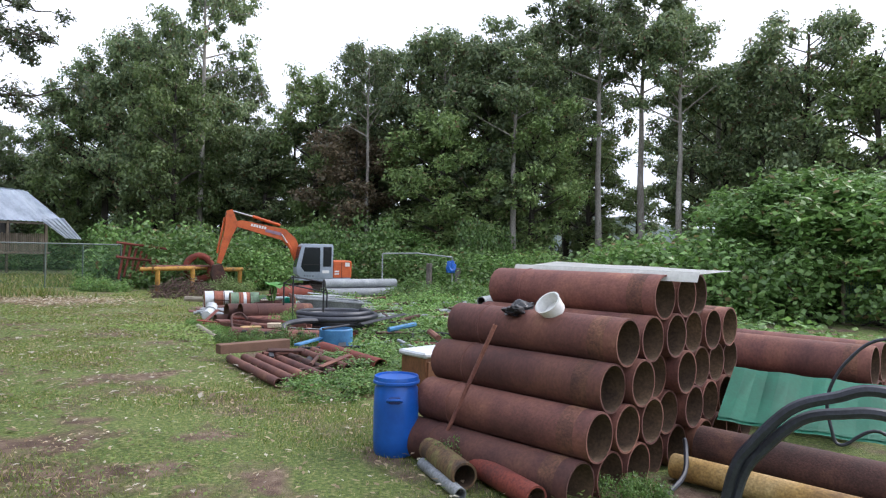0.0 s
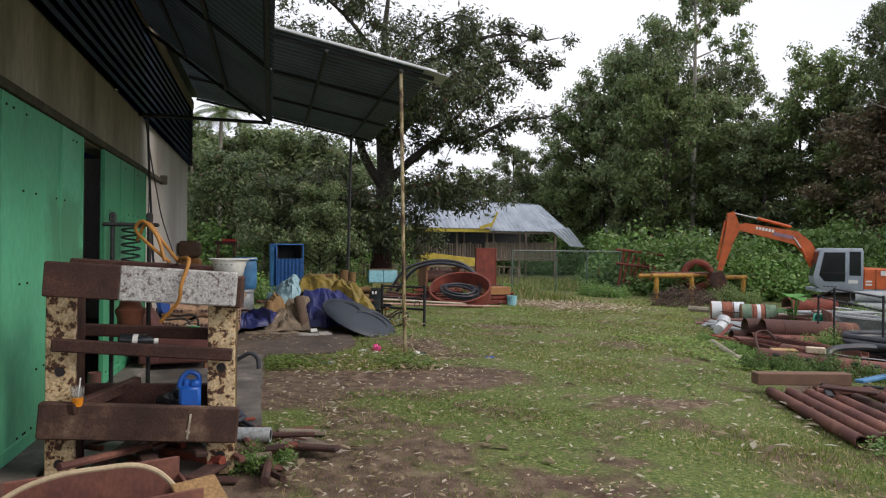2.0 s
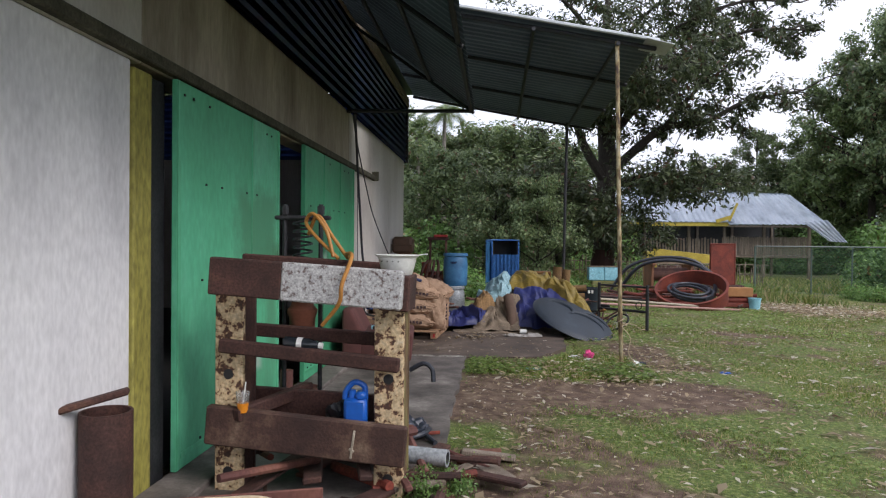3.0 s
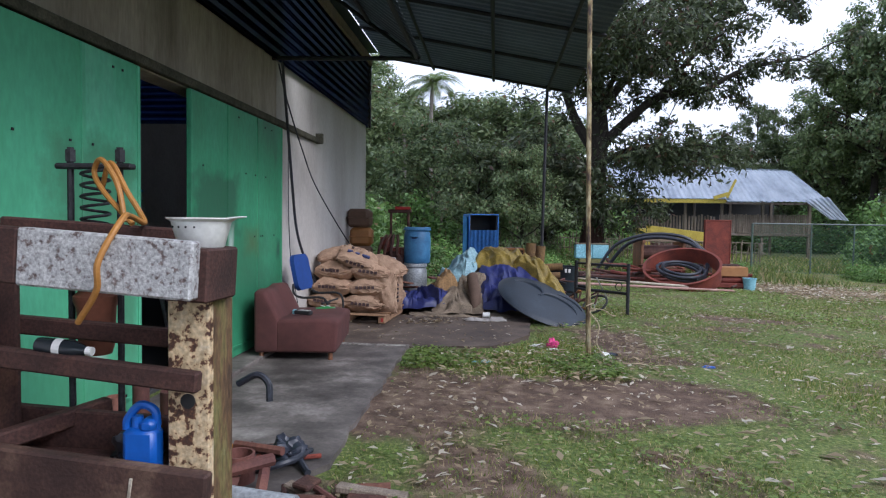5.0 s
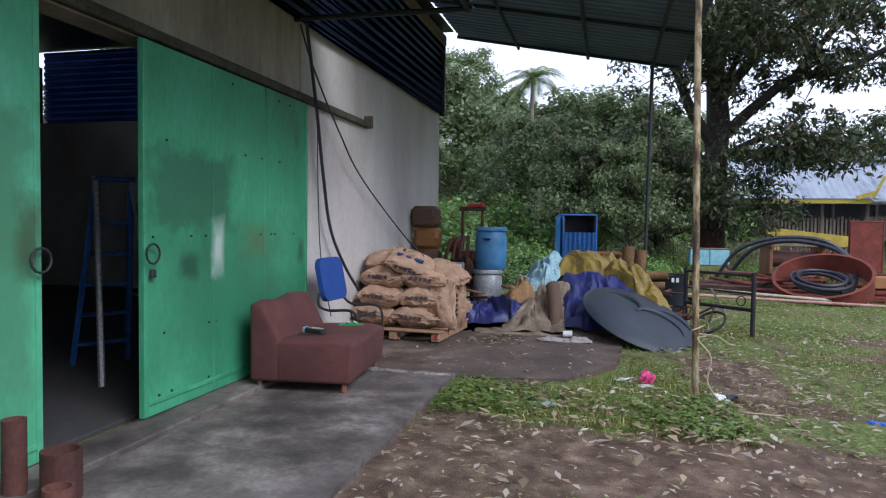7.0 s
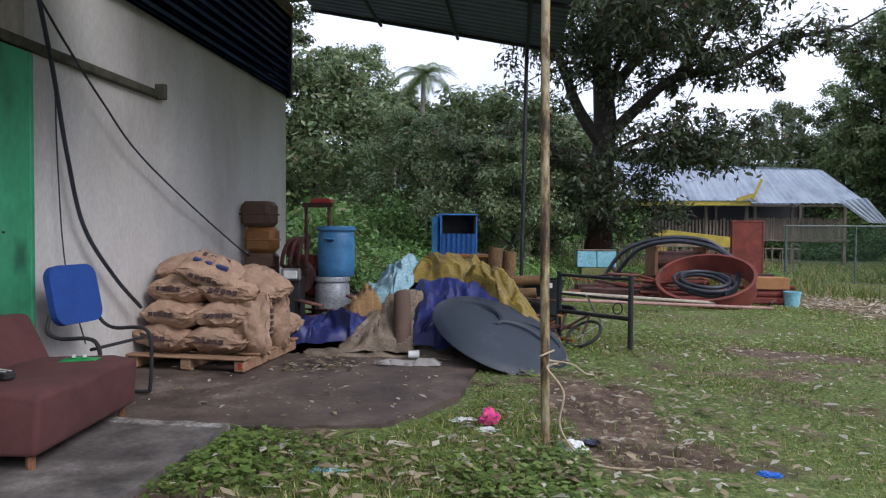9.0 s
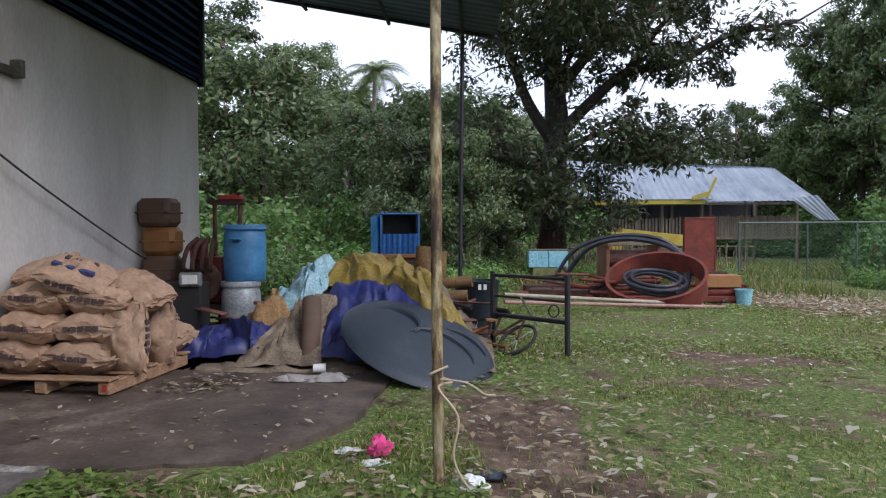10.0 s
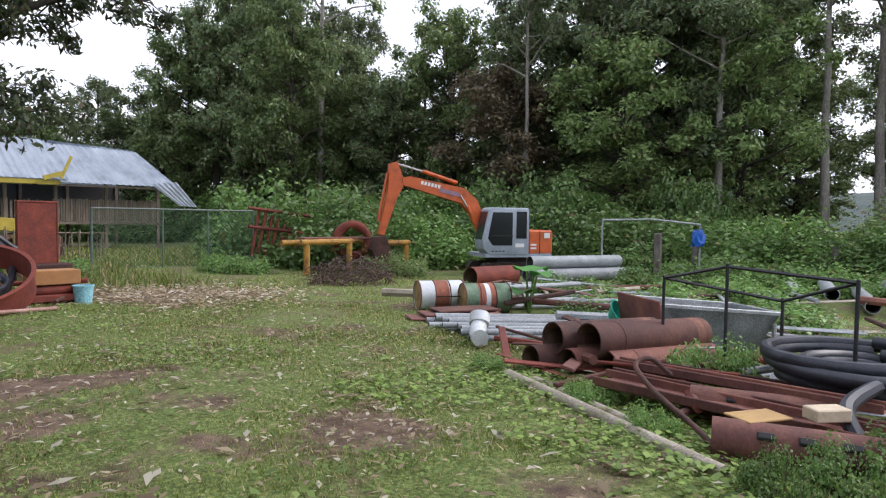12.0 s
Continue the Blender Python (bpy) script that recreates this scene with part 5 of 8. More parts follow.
part("casing", boxes(((0, 0, 0.02), (0.18, 0.06, 0.04))), TYRE, tor)
part("lens_end", boxes(((-0.1, 0, 0.02), (0.03, 0.055, 0.045))), CYAN, tor)
for yy in (-0.015, 0.015):
    part("print_bar", boxes(((0.01, yy, 0.0415), (0.12, 0.008, 0.003)), bevel=0), PALE_PRINT, tor)
pk = thing("snack_packet", "green printed packet lying on the sofa", "packet", -2.36, 6.66, 0.425, 15)
part("packet_pouch", sheet_mesh("p", 8, 6, lambda u, v: Vector(((u - 0.5) * 0.2, (v - 0.5) * 0.13, 0.018 * math.sin(u * 3.14) * math.sin(v * 3.14))), GREEN_PAPER, 0.004), GREEN_PAPER, pk, smooth=True)
for k in (-0.03, 0.03):
    part("print_bar", boxes(((k, 0, 0.022), (0.02, 0.09, 0.003), (0, 0, 20)), bevel=0), PALE_PRINT, pk)

chair = thing("office_chair", "visitor chair with blue back, black tube frame and missing seat", "chair", -2.55, 7.2, 0.03, -6)
def rounded_pad(w, h, t):
    bm = bmesh.new()
    box(bm, (0, 0, 0), (w, t, h), bevel=0)
    bmesh.ops.bevel(bm, geom=[e for e in bm.edges if abs((e.verts[0].co - e.verts[1].co).y) > t * 0.5], offset=min(w, h) * 0.22, segments=5, profile=0.5, affect="EDGES")
    return bm
bk = rounded_pad(0.42, 0.40, 0.05)
bmesh.ops.rotate(bk, verts=bk.verts, matrix=Euler((radians(-12), 0, 0)).to_matrix())
bmesh.ops.rotate(bk, verts=bk.verts, matrix=Euler((0, 0, radians(90))).to_matrix())
bmesh.ops.translate(bk, verts=bk.verts, vec=(-0.24, 0, 0.72))
part("backrest", bk, SEATBLUE, chair)
for sy in (-0.25, 0.25):
    part("side_frame", hose([(-0.25, sy * 0.8, 0.6), (-0.22, sy, 0.5), (-0.12, sy, 0.46), (0.07, sy, 0.47), (0.15, sy, 0.43), (0.17, sy, 0.3), (0.16, sy, 0.06), (0.11, sy, 0.015), (-0.2, sy, 0.015)], 0.013, 8, 5), TYRE, chair, smooth=True)
part("cross_tube", rod((0.1, -0.25, 0.4), (0.1, 0.25, 0.4), r=0.011), TYRE, chair)

pallet = thing("pallet", "raw timber pallet under the sacks", "pallet", -2.48, 8.76, 0.02, -4)
for yy in (-0.5, -0.25, 0, 0.25, 0.5):
    part("deck_board", boxes(((0, yy, 0.115), (1.08, 0.12, 0.02))), WOOD, pallet)
for xx in (-0.48, 0, 0.48):
    part("bearer", boxes(((xx, 0, 0.055), (0.09, 1.08, 0.09))), WOOD, pallet)
part("stencil", boxes(((0.49, -0.545, 0.06), (0.03, 0.004, 0.05)), bevel=0), RED, pallet)
def sack(name_mat, w, d, h, seed):
    bm = bmesh.new()
    bmesh.ops.create_cube(bm, size=2)
    bmesh.ops.subdivide_edges(bm, edges=bm.edges[:], cuts=15, use_grid_fill=True)
    for v in bm.verts:
        c = v.co.copy()
        z = c.z * (1 - 0.62 * abs(c.x) ** 2.6) * (1 - 0.5 * abs(c.y) ** 2.6) * 1.12
        n1 = noise.noise(Vector((c.x * 1.4 + seed, c.y * 1.4, c.z)))
        n2 = 1.6 - 5 * abs(noise.noise(Vector((c.x * 2.6 + seed, c.y * 2.2, c.z * 1.5)))) + 0.8 * noise.noise(Vector((c.x * 8 + seed, c.y * 8, c.z * 6)))
        n3 = noise.noise(Vector((c.x * 3 - seed, c.z * 3, c.y * 3)))
        v.co = Vector((c.x * w / 2 * (1 + 0.03 * n1), c.y * d / 2 * (1 - 0.12 * abs(c.z) ** 3 - 0.08 * abs(c.x) ** 5), z * h / 2 * (1 + 0.28 * n1) + 0.011 * n2))
        v.co.y += 0.02 * n3
        v.co.x += 0.014 * n2 * abs(c.x)
    return bm
gs = random.Random(9)
def put_sack(x, y, z, rx=0, ry=0, rz=0, printed=1):
    o = new("sack")
    o.matrix_world = pose(x, y, z, rx, ry, rz)
    tagged(o, "full brown paper sack with dark printing on the pallet", "sack", "sacks on the pallet")
    part("sack_body", sack(SACK, 0.5, 0.36, 0.225, gs.uniform(0, 50)), SACK, o, smooth=True)
    part("ear", sheet_mesh("ear", 4, 8, lambda u, v: Vector((0.22 + 0.075 * u, (v - 0.5) * 0.2, 0.014 * math.sin(v * 11) * u + 0.01)), SACK, 0.004), SACK, o)
    if printed:
        for k in range(5):
            part("print_bar", boxes(((-0.11 + k * 0.052, -0.18, 0.012), (0.034, 0.03, 0.036)), bevel=0), SACK_PRINT, o)
    if printed == 2:
        for k in range(5):
            part("print_bar", boxes(((-0.1 + k * 0.05, 0.05, 0.108), (0.034, 0.045, 0.028)), bevel=0), SACK_PRINT, o)
        part("print_stripe", boxes(((0.0, -0.07, 0.106), (0.3, 0.034, 0.03)), bevel=0), NAVY_PRINT, o)
    return o
for lay in range(3):
    for ix, xx in enumerate((-2.78, -2.32)):
        for yy in (8.45, 8.82, 9.15):
            if lay == 2 and yy > 9:
                continue
            put_sack(xx + gs.uniform(-0.03, 0.03) + 0.03 * lay, yy + gs.uniform(-0.02, 0.02) + 0.05 * lay, 0.255 + lay * 0.2, gs.uniform(-9, 9), gs.uniform(-7, 7), gs.uniform(-14, 14))
put_sack(-2.06, 8.5, 0.39, 0, 90, 82, 1)
put_sack(-2.05, 8.9, 0.37, 0, 84, 95, 0)
put_sack(-2.1, 9.2, 0.27, 0, 0, 80, 0)
put_sack(-2.42, 8.52, 0.83, 22, 18, 8, 2)
put_sack(-2.08, 8.72, 0.72, 12, 22, -20, 1)
put_sack(-2.75, 8.75, 0.84, 5, -5, 20, 0)
lump("sack_knot", "crumpled neck of a paper sack", "sack", -2.6, 8.75, 0.9, (0.07, 0.07, 0.06), SACK, 8, 0.6)

# ---------- scrap heap at the end of the wall ----------
def jerry(x, y, z, m, s=1.0, rz=0):
    o = thing("jerry_can", "dirty brown plastic jerry can stacked by the wall", "jerry can", x, y, z, rz)
    part("can_body", boxes(((0, 0, 0.15 * s), (0.36 * s, 0.3 * s, 0.3 * s)), bevel=0.05), m, o, smooth=True)
    part("seam_rib", boxes(((0, 0, 0.15 * s), (0.37 * s, 0.31 * s, 0.02))), m, o)
    return o
OCHRE, BROWN = plain("ochre_plastic", (0.20, 0.085, 0.02), 0.6), plain("brown_plastic", (0.09, 0.05, 0.03), 0.7)
bl = thing("crate_stack", "dark rusty steel crate under the jerry cans", "crate", -2.78, 10.7, 0.02)
part("crate_body", boxes(((0, 0, 0.3), (0.5, 0.55, 0.6))), RUST_DARK, bl)
for zz in (0.1, 0.3, 0.5):
    part("crate_rib", boxes(((0, -0.285, zz), (0.5, 0.03, 0.03))), RUST, bl)
jerry(-2.8, 10.65, 0.62, BROWN, 1.0, 5)
jerry(-2.8, 10.65, 0.92, OCHRE, 1.0, 3)
jerry(-2.83, 10.65, 1.22, BROWN, 1.02, -4)
eng = thing("old_engine", "rusty red engine block with pipes and a flywheel", "engine", -2.3, 10.75, 0.05, -6)
part("block", boxes(((0, 0, 0.55), (0.42, 0.4, 0.34)), ((0.02, 0, 0.78), (0.3, 0.3, 0.14)), ((-0.1, -0.1, 0.92), (0.14, 0.14, 0.2))), RUST_RED, eng)
part("base_frame", boxes(((0, 0, 0.33), (0.6, 0.5, 0.06)), ((-0.2, 0, 0.15), (0.06, 0.45, 0.3)), ((0.2, 0, 0.15), (0.06, 0.45, 0.3))), RUST_DARK, eng)
fw = lathe(bmesh.new(), [(0, -0.03), (0.19, -0.03), (0.2, -0.02), (0.2, 0.02), (0.19, 0.03), (0.1, 0.03), (0.09, 0.01), (0, 0.01)], 24)
bmesh.ops.rotate(fw, verts=fw.verts, matrix=Euler((radians(90), 0, 0)).to_matrix())
bmesh.ops.translate(fw, verts=fw.verts, vec=(0.05, -0.27, 0.6))
part("flywheel", fw, RUST_DARK, eng, smooth=True)
for i in range(4):
    part("exhaust_pipe", hose([(-0.15 + i * 0.1, -0.2, 0.7), (-0.15 + i * 0.1, -0.33, 0.75), (-0.1 + i * 0.09, -0.32, 0.95), (-0.05 + i * 0.06, -0.2, 1.05)], 0.025, 8, 4), RUST_DARK, eng)
part("lifting_frame", boxes(((-0.1, 0.25, 1.0), (0.04, 0.04, 0.9)), ((0.2, 0.25, 1.0), (0.04, 0.04, 0.9)), ((0.05, 0.25, 1.45), (0.4, 0.05, 0.06))), RUST_DARK, eng)
part("red_head", boxes(((0.1, 0.25, 1.5), (0.25, 0.1, 0.05))), RED, eng)
hl = thing("work_lamp", "chrome-rimmed white lamp unit on a dark box", "lamp", -2.4, 10.15, 0.02, 5)
part("stand_box", boxes(((-0.15, 0.1, 0.32), (0.75, 0.3, 0.64))), TYRE, hl)
part("rim", boxes(((0.14, -0.07, 0.68), (0.22, 0.06, 0.14)), bevel=0.02), SILVER, hl)
part("lens", boxes(((0.14, -0.105, 0.68), (0.15, 0.015, 0.09)), bevel=0.006), WHITE, hl)
dr = thing("plastic_drum", "dirty pale grey drum standing in the scrap heap", "drum", -1.9, 10.5, 0.02)
DRUM = lambda r, h: [(0, 0), (r * 0.92, 0), (r * 0.97, 0.02 * h), (r, 0.2 * h), (r * 1.01, 0.6 * h), (r * 0.97, 0.84 * h), (r * 0.9, 0.88 * h), (r * 0.9, 0.9 * h), (r * 1.0, 0.91 * h), (r * 1.02, 0.95 * h), (r * 0.98, 1.0 * h), (r * 0.93, 1.0 * h), (r * 0.9, 0.975 * h), (0, 0.97 * h)]
part("drum_body", lathe(bmesh.new(), DRUM(0.2, 0.64), 26), GREY_STEEL, dr, smooth=True)
def blue_drum(x, y, z, r, h, m, label, rz=0, side=-90):
    o = thing("blue_drum", label, "drum", x, y, z, rz)
    part("drum_body", lathe(bmesh.new(), DRUM(r, h), 32), m, o, smooth=True)
    part("lid_ring", lathe(bmesh.new(), [(r * 1.0, 0.905 * h), (r * 1.05, 0.915 * h), (r * 1.05, 0.945 * h), (r * 1.0, 0.955 * h)], 32), m, o, smooth=True)
    a = radians(side)
    c = Vector((math.cos(a), math.sin(a), 0))
    t = Vector((-c.y, c.x, 0))
    hz = 0.72 * h
    part("grip", hose([c * r + t * 0.05 + Vector((0, 0, hz)), c * (r + 0.03) + t * 0.045 + Vector((0, 0, hz + 0.015)), c * (r + 0.03) - t * 0.045 + Vector((0, 0, hz + 0.015)), c * r - t * 0.05 + Vector((0, 0, hz))], 0.012, 7, 4), m, o, smooth=True)
    # A darker blue block paints the shade of the recess behind the grip.
    bm = bmesh.new()
    box(bm, (c.x * (r - 0.004), c.y * (r - 0.004), hz + 0.005), (0.02, 0.08, 0.05), (0, 0, side))
    part("grip_recess", bm, TARP_BLUE, o)
    return o
blue_drum(-1.87, 10.55, 0.66, 0.215, 0.58, BLUE_FADED, "faded blue plastic drum with lid standing on a grey drum", side=-95)

def step(t):
    t = min(1.0, max(0.0, t))
    return t * t * (3 - 2 * t)


def heap_height(x, y):
    """The scrap mound that the tarpaulins lie on."""
    return 0.76 * step((y - 9.0) / 1.5) * step((x + 2.0) / 1.1) * step((0.75 - x) / 0.75) * step((11.6 - y) / 0.7) + 0.02


def draped(name, label, x0, x1, y0, y1, lift, material, seed, fold=0.12, rz=0, flat=False):
    """A crumpled sheet thrown over the mound, with creased folds and a ragged outline."""
    cx, cy = (x0 + x1) / 2, (y0 + y1) / 2
    ca, sa = math.cos(radians(rz)), math.sin(radians(rz))
    def f(u, v):
        rag = 0.16 * noise.noise(Vector((u * 4 + seed, v * 4, 5)))
        px, py = (u - 0.5) * (x1 - x0) * (1 + rag), (v - 0.5) * (y1 - y0) * (1 + rag)
        x, y = cx + px * ca - py * sa, cy + px * sa + py * ca
        w = Vector((x * 5.2 + y * 1.1 + seed, y * 1.7 - x * 0.6, seed * 0.7))
        w += Vector((noise.noise(w * 0.7), noise.noise(w * 0.7 + Vector((9, 0, 0))), 0)) * 0.9
        crease = (1 - abs(noise.noise(w * 1.1)) * 2.2) * 0.6 + (1 - abs(noise.noise(w * 2.4)) * 2.2) * 0.28 + noise.noise(w * 5) * 0.14
        base = 0.015 if flat else heap_height(x, y)
        edge = min(1.0, min(u, 1 - u, v, 1 - v) * 7)
        z = base + (lift + fold * crease) * (0.25 + 0.75 * edge)
        return Vector((x + 0.05 * noise.noise(w * 1.7), y - fold * 0.5 * crease * edge, max(0.024, z)))
    ob = obj(name, sheet_mesh(name, 46, 40, f, material, 0.004), material, True)
    return tagged(ob, label, "tarpaulin" if "tarp" in name else "sacking")


heap = bmesh.new()
hv = [[heap.verts.new((-2.4 + 3.1 * i / 30, 9.1 + 2.4 * j / 24, max(0.02, heap_height(-2.4 + 3.1 * i / 30, 9.1 + 2.4 * j / 24) - 0.09 + 0.12 * noise.noise(Vector((i * 0.5, j * 0.5, 0)))))) for j in range(25)] for i in range(31)]
for i in range(30):
    for j in range(24):
        heap.faces.new((hv[i][j], hv[i + 1][j], hv[i + 1][j + 1], hv[i][j + 1]))
tagged(obj("scrap_mound", heap, TARP_TAN, True), "mound of dusty scrap and sacking under the tarpaulins", "scrap mound")
draped("tarpaulin", "crumpled dark blue tarpaulin in a heap on the concrete", -2.25, -1.3, 9.3, 10.05, 0.15, TARP_BLUE, 2, 0.15)
draped("tarpaulin", "pale blue tarpaulin bundled over scrap", -1.5, -0.9, 9.75, 10.6, 0.08, TARP_LIGHT, 5, 0.13)
draped("tarpaulin", "mustard yellow canvas tarpaulin draped over the heap", -0.9, -0.25, 10.0, 10.75, 0.09, TARP_YELLOW, 7, 0.1, -14)
draped("tarpaulin", "mustard yellow strip of canvas sliding off the heap", -0.35, 0.5, 9.8, 10.12, 0.12, TARP_YELLOW, 9, 0.09, -35)
draped("tarpaulin", "navy blue tarpaulin sheet behind the tank lid", -0.85, 0.05, 9.25, 10.1, 0.05, TARP_BLUE, 12, 0.08)
draped("sacking", "tan woven sacking sagging over the heap", -1.5, -0.72, 9.12, 9.95, 0.06, TARP_TAN, 15, 0.08)
draped("sacking", "torn brown paper sheet on the blue tarpaulin", -1.6, -1.2, 9.6, 9.9, 0.24, PAPER, 17, 0.09, 25)
draped("sacking", "dirty flattened cardboard on the concrete", -1.8, -0.4, 9.0, 9.35, 0.01, TARP_TAN, 19, 0.04, 0, True)
draped("sacking", "crumpled pale paper on the concrete", -1.0, -0.45, 8.66, 8.85, 0.02, plain("dirty_paper", (0.33, 0.31, 0.29), 0.9), 20, 0.05, 0, True)
rl = thing("carpet_roll", "brown rolled mat leaning against the heap", "mat roll", -0.86, 9.22, 0.02)
part("roll", sweep(bmesh.new(), [(0, 0, 0), (-0.03, 0.2, 0.28), (-0.08, 0.42, 0.52)], 0.085, 14), plain("brown_mat", (0.11, 0.07, 0.05), 0.9), rl, smooth=True)
tc_ = thing("tin_can", "white paper cup lying on the ground", "cup", -0.72, 9.0, 0.06, 10, ry=90)
part("cup_side", lathe(bmesh.new(), [(0, -0.05), (0.035, -0.05), (0.04, 0.05), (0.03, 0.05), (0, 0.04)], 14), WHITE, tc_, smooth=True)

# tank lid leaning on the heap
lid = new("tank_lid")
e1 = Vector((0.9, -0.12, -0.38)).normalized()
e2 = Vector((0.12, 0.95, 0.27))
e2 = (e2 - e1 * e2.dot(e1)).normalized()
e3 = e1.cross(e2)
lid.matrix_world = Matrix.Translation((0.07, 9.22, 0.25)) @ Matrix((e1, e2, e3)).transposed().to_4x4()
tagged(lid, "large dark grey plastic tank lid leaning on the heap", "tank lid")
lb = lathe(bmesh.new(), [(0, 0.075), (0.2, 0.072), (0.42, 0.055), (0.58, 0.03), (0.64, 0.005), (0.665, -0.02), (0.66, -0.03), (0.62, -0.01), (0.4, 0.03), (0, 0.05)], 56)
part("dome", lb, GREY_TANK, lid, smooth=True)
for cx, cy, rr, a0, a1 in ((-0.28, 0.03, 0.24, -0.4, 2.6), (0.2, -0.12, 0.3, 0.2, 2.9), (0.3, 0.1, 0.26, 0.3, 2.2)):
    pts = []
    for i in range(19):
        a = a0 + (a1 - a0) * i / 18
        x, y = cx + rr * math.cos(a), cy + rr * math.sin(a) * 0.85
        q = math.hypot(x, y)
        pts.append((x, y, 0.078 - 0.05 * (q / 0.6) ** 2))
    part("moulded_ridge", sweep(bmesh.new(), pts, [0.006 + 0.034 * math.sin(math.pi * i / 18) for i in range(19)], 8), GREY_TANK, lid, smooth=True)

# rope at the foot of the post
coil("rope", "pale rope tied round the post and trailing in the grass", [(0.41, 6.84, 0.52), (0.33, 6.8, 0.49), (0.35, 6.9, 0.46), (0.43, 6.83, 0.45), (0.37, 6.78, 0.43), (0.46, 6.76, 0.3), (0.44, 6.74, 0.12), (0.52, 6.66, 0.0), (0.62, 6.55, -0.03), (0.82, 6.52, -0.035), (0.95, 6.55, -0.04)], 0.006, ROPE)
coil("rope", "frayed rope end sticking out from the post", [(0.38, 6.79, 0.47), (0.5, 6.76, 0.46), (0.58, 6.76, 0.41), (0.63, 6.78, 0.4)], 0.005, ROPE)
lump("plastic_bag", "pink plastic bag dropped in the grass", "bag", 0.03, 7.2, -0.02, (0.055, 0.05, 0.055), PINK, 4, 0.5)
lump("paper_scrap", "white crumpled paper in the grass", "paper", -0.14, 7.22, -0.02, (0.06, 0.04, 0.015), WHITE, 5, 0.5)
lump("paper_scrap", "white crumpled paper in the grass", "paper", 0.02, 7.08, -0.03, (0.07, 0.04, 0.012), WHITE, 6, 0.5)
lump("plastic_bag", "white plastic bag by the foot of the post", "bag", 0.52, 6.8, -0.04, (0.07, 0.05, 0.035), WHITE, 7, 0.5)
lump("plastic_bag", "bright blue plastic scrap lying in the grass", "bag", 1.52, 6.62, -0.07, (0.06, 0.04, 0.012), BLUE_PLASTIC, 9, 0.5)
lump("plastic_bag", "pale blue plastic bag lying in the leaf litter", "bag", -0.72, 6.2, 0.0, (0.08, 0.04, 0.015), CYAN, 10, 0.5)
lump("cloth_scrap", "dark rag lying in the grass", "rag", 0.62, 6.95, -0.04, (0.07, 0.05, 0.018), plain("rag", (0.05, 0.06, 0.08), 0.9), 11, 0.4)

# ---------- middle of the yard: low frame, bicycle, ring, boxes ----------
rail = thing("steel_gate_frame", "dark steel tube frame standing in the grass", "gate frame", 0.72, 10.85, None)
A, B = Vector((0, 0, 0)), Vector((0.7, -0.68, 0))
for p in (A, B):
    part("upright", rod(p, p + Vector((0, 0, 0.78)), r=0.028), DARK_STEEL, rail)
for zz, r in ((0.74, 0.018), (0.52, 0.014), (0.32, 0.024)):
    part("rail", rod(A + Vector((0, 0, zz)), B + Vector((0, 0, zz)), r=r), DARK_STEEL, rail)
part("ring", sweep(bmesh.new(), [Vector((0.58 + 0.05 * math.cos(a * 0.5236), -0.58, 0.42 + 0.06 * math.sin(a * 0.5236))) for a in range(13)], 0.008, 6), DARK_STEEL, rail)
bike = thing("bicycle", "old rusty bicycle lying among the scrap", "bicycle", 0.6, 10.45, None, -50, rx=-52)
for x in (-0.32, 0.34):
    part("wheel", sweep(bmesh.new(), [Vector((x + 0.2 * math.cos(a * 0.2618), 0, 0.21 + 0.2 * math.sin(a * 0.2618))) for a in range(25)], 0.017, 7, False), TYRE, bike)
    for a in range(6):
        part("spoke", rod((x, 0, 0.21), (x + 0.19 * math.cos(a * 1.047), 0, 0.21 + 0.19 * math.sin(a * 1.047)), r=0.003, n=4), SILVER, bike)
for p in (((-0.32, 0, 0.21), (-0.15, 0, 0.5)), ((-0.15, 0, 0.5), (0.2, 0, 0.52)), ((0.2, 0, 0.52), (0.34, 0, 0.21)), ((-0.15, 0, 0.5), (0.0, 0, 0.2)), ((0.0, 0, 0.2), (0.2, 0, 0.5))):
    part("frame_tube", rod(*p, r=0.014), RUST_DARK, bike)
part("handlebar", rod((0.2, -0.2, 0.6), (0.2, 0.2, 0.6), r=0.012), SILVER, bike)
part("saddle", boxes(((-0.15, 0, 0.55), (0.2, 0.1, 0.04)), bevel=0.015), TYRE, bike)
for p, q, r in (((-0.05, 10.9, 0.62), (-0.02, 10.9, 1.0), 0.085), ((0.12, 11.0, 0.65), (0.14, 11.0, 0.95), 0.085), ((-0.1, 11.0, 0.58), (0.5, 10.9, 0.62), 0.06), ((-0.2, 10.8, 0.45), (0.45, 10.75, 0.48), 0.06), ((0.1, 10.7, 0.05), (0.05, 10.95, 0.6), 0.05)):
    pipe_between("pipe_offcut", "ochre rusty pipe offcut in the scrap heap", p, q, r, mat("ochre_rust", [(0.3, (0.08, 0.045, 0.02)), (0.7, (0.22, 0.13, 0.05))], 6, (0.8, 0.95)), group="ochre pipe offcuts")
bt_ = thing("black_tub", "dark plastic tub with white letters on its rim", "tub", 0.55, 11.4, None)
part("tub_wall", lathe(bmesh.new(), [(0, 0), (0.2, 0), (0.26, 0.62), (0.28, 0.64), (0.25, 0.64), (0.19, 0.03), (0, 0.03)], 26), GREY_TANK, bt_, smooth=True)
for k in (0.03, 0.09):
    part("letter_bar", boxes(((k, -0.262, 0.58), (0.035, 0.01, 0.06)), bevel=0), PALE_PRINT, bt_)
hd = thing("steel_cabinet_small", "brown rusty panel box leaning in the heap", "box", -0.4, 11.4, 0.0, 8)
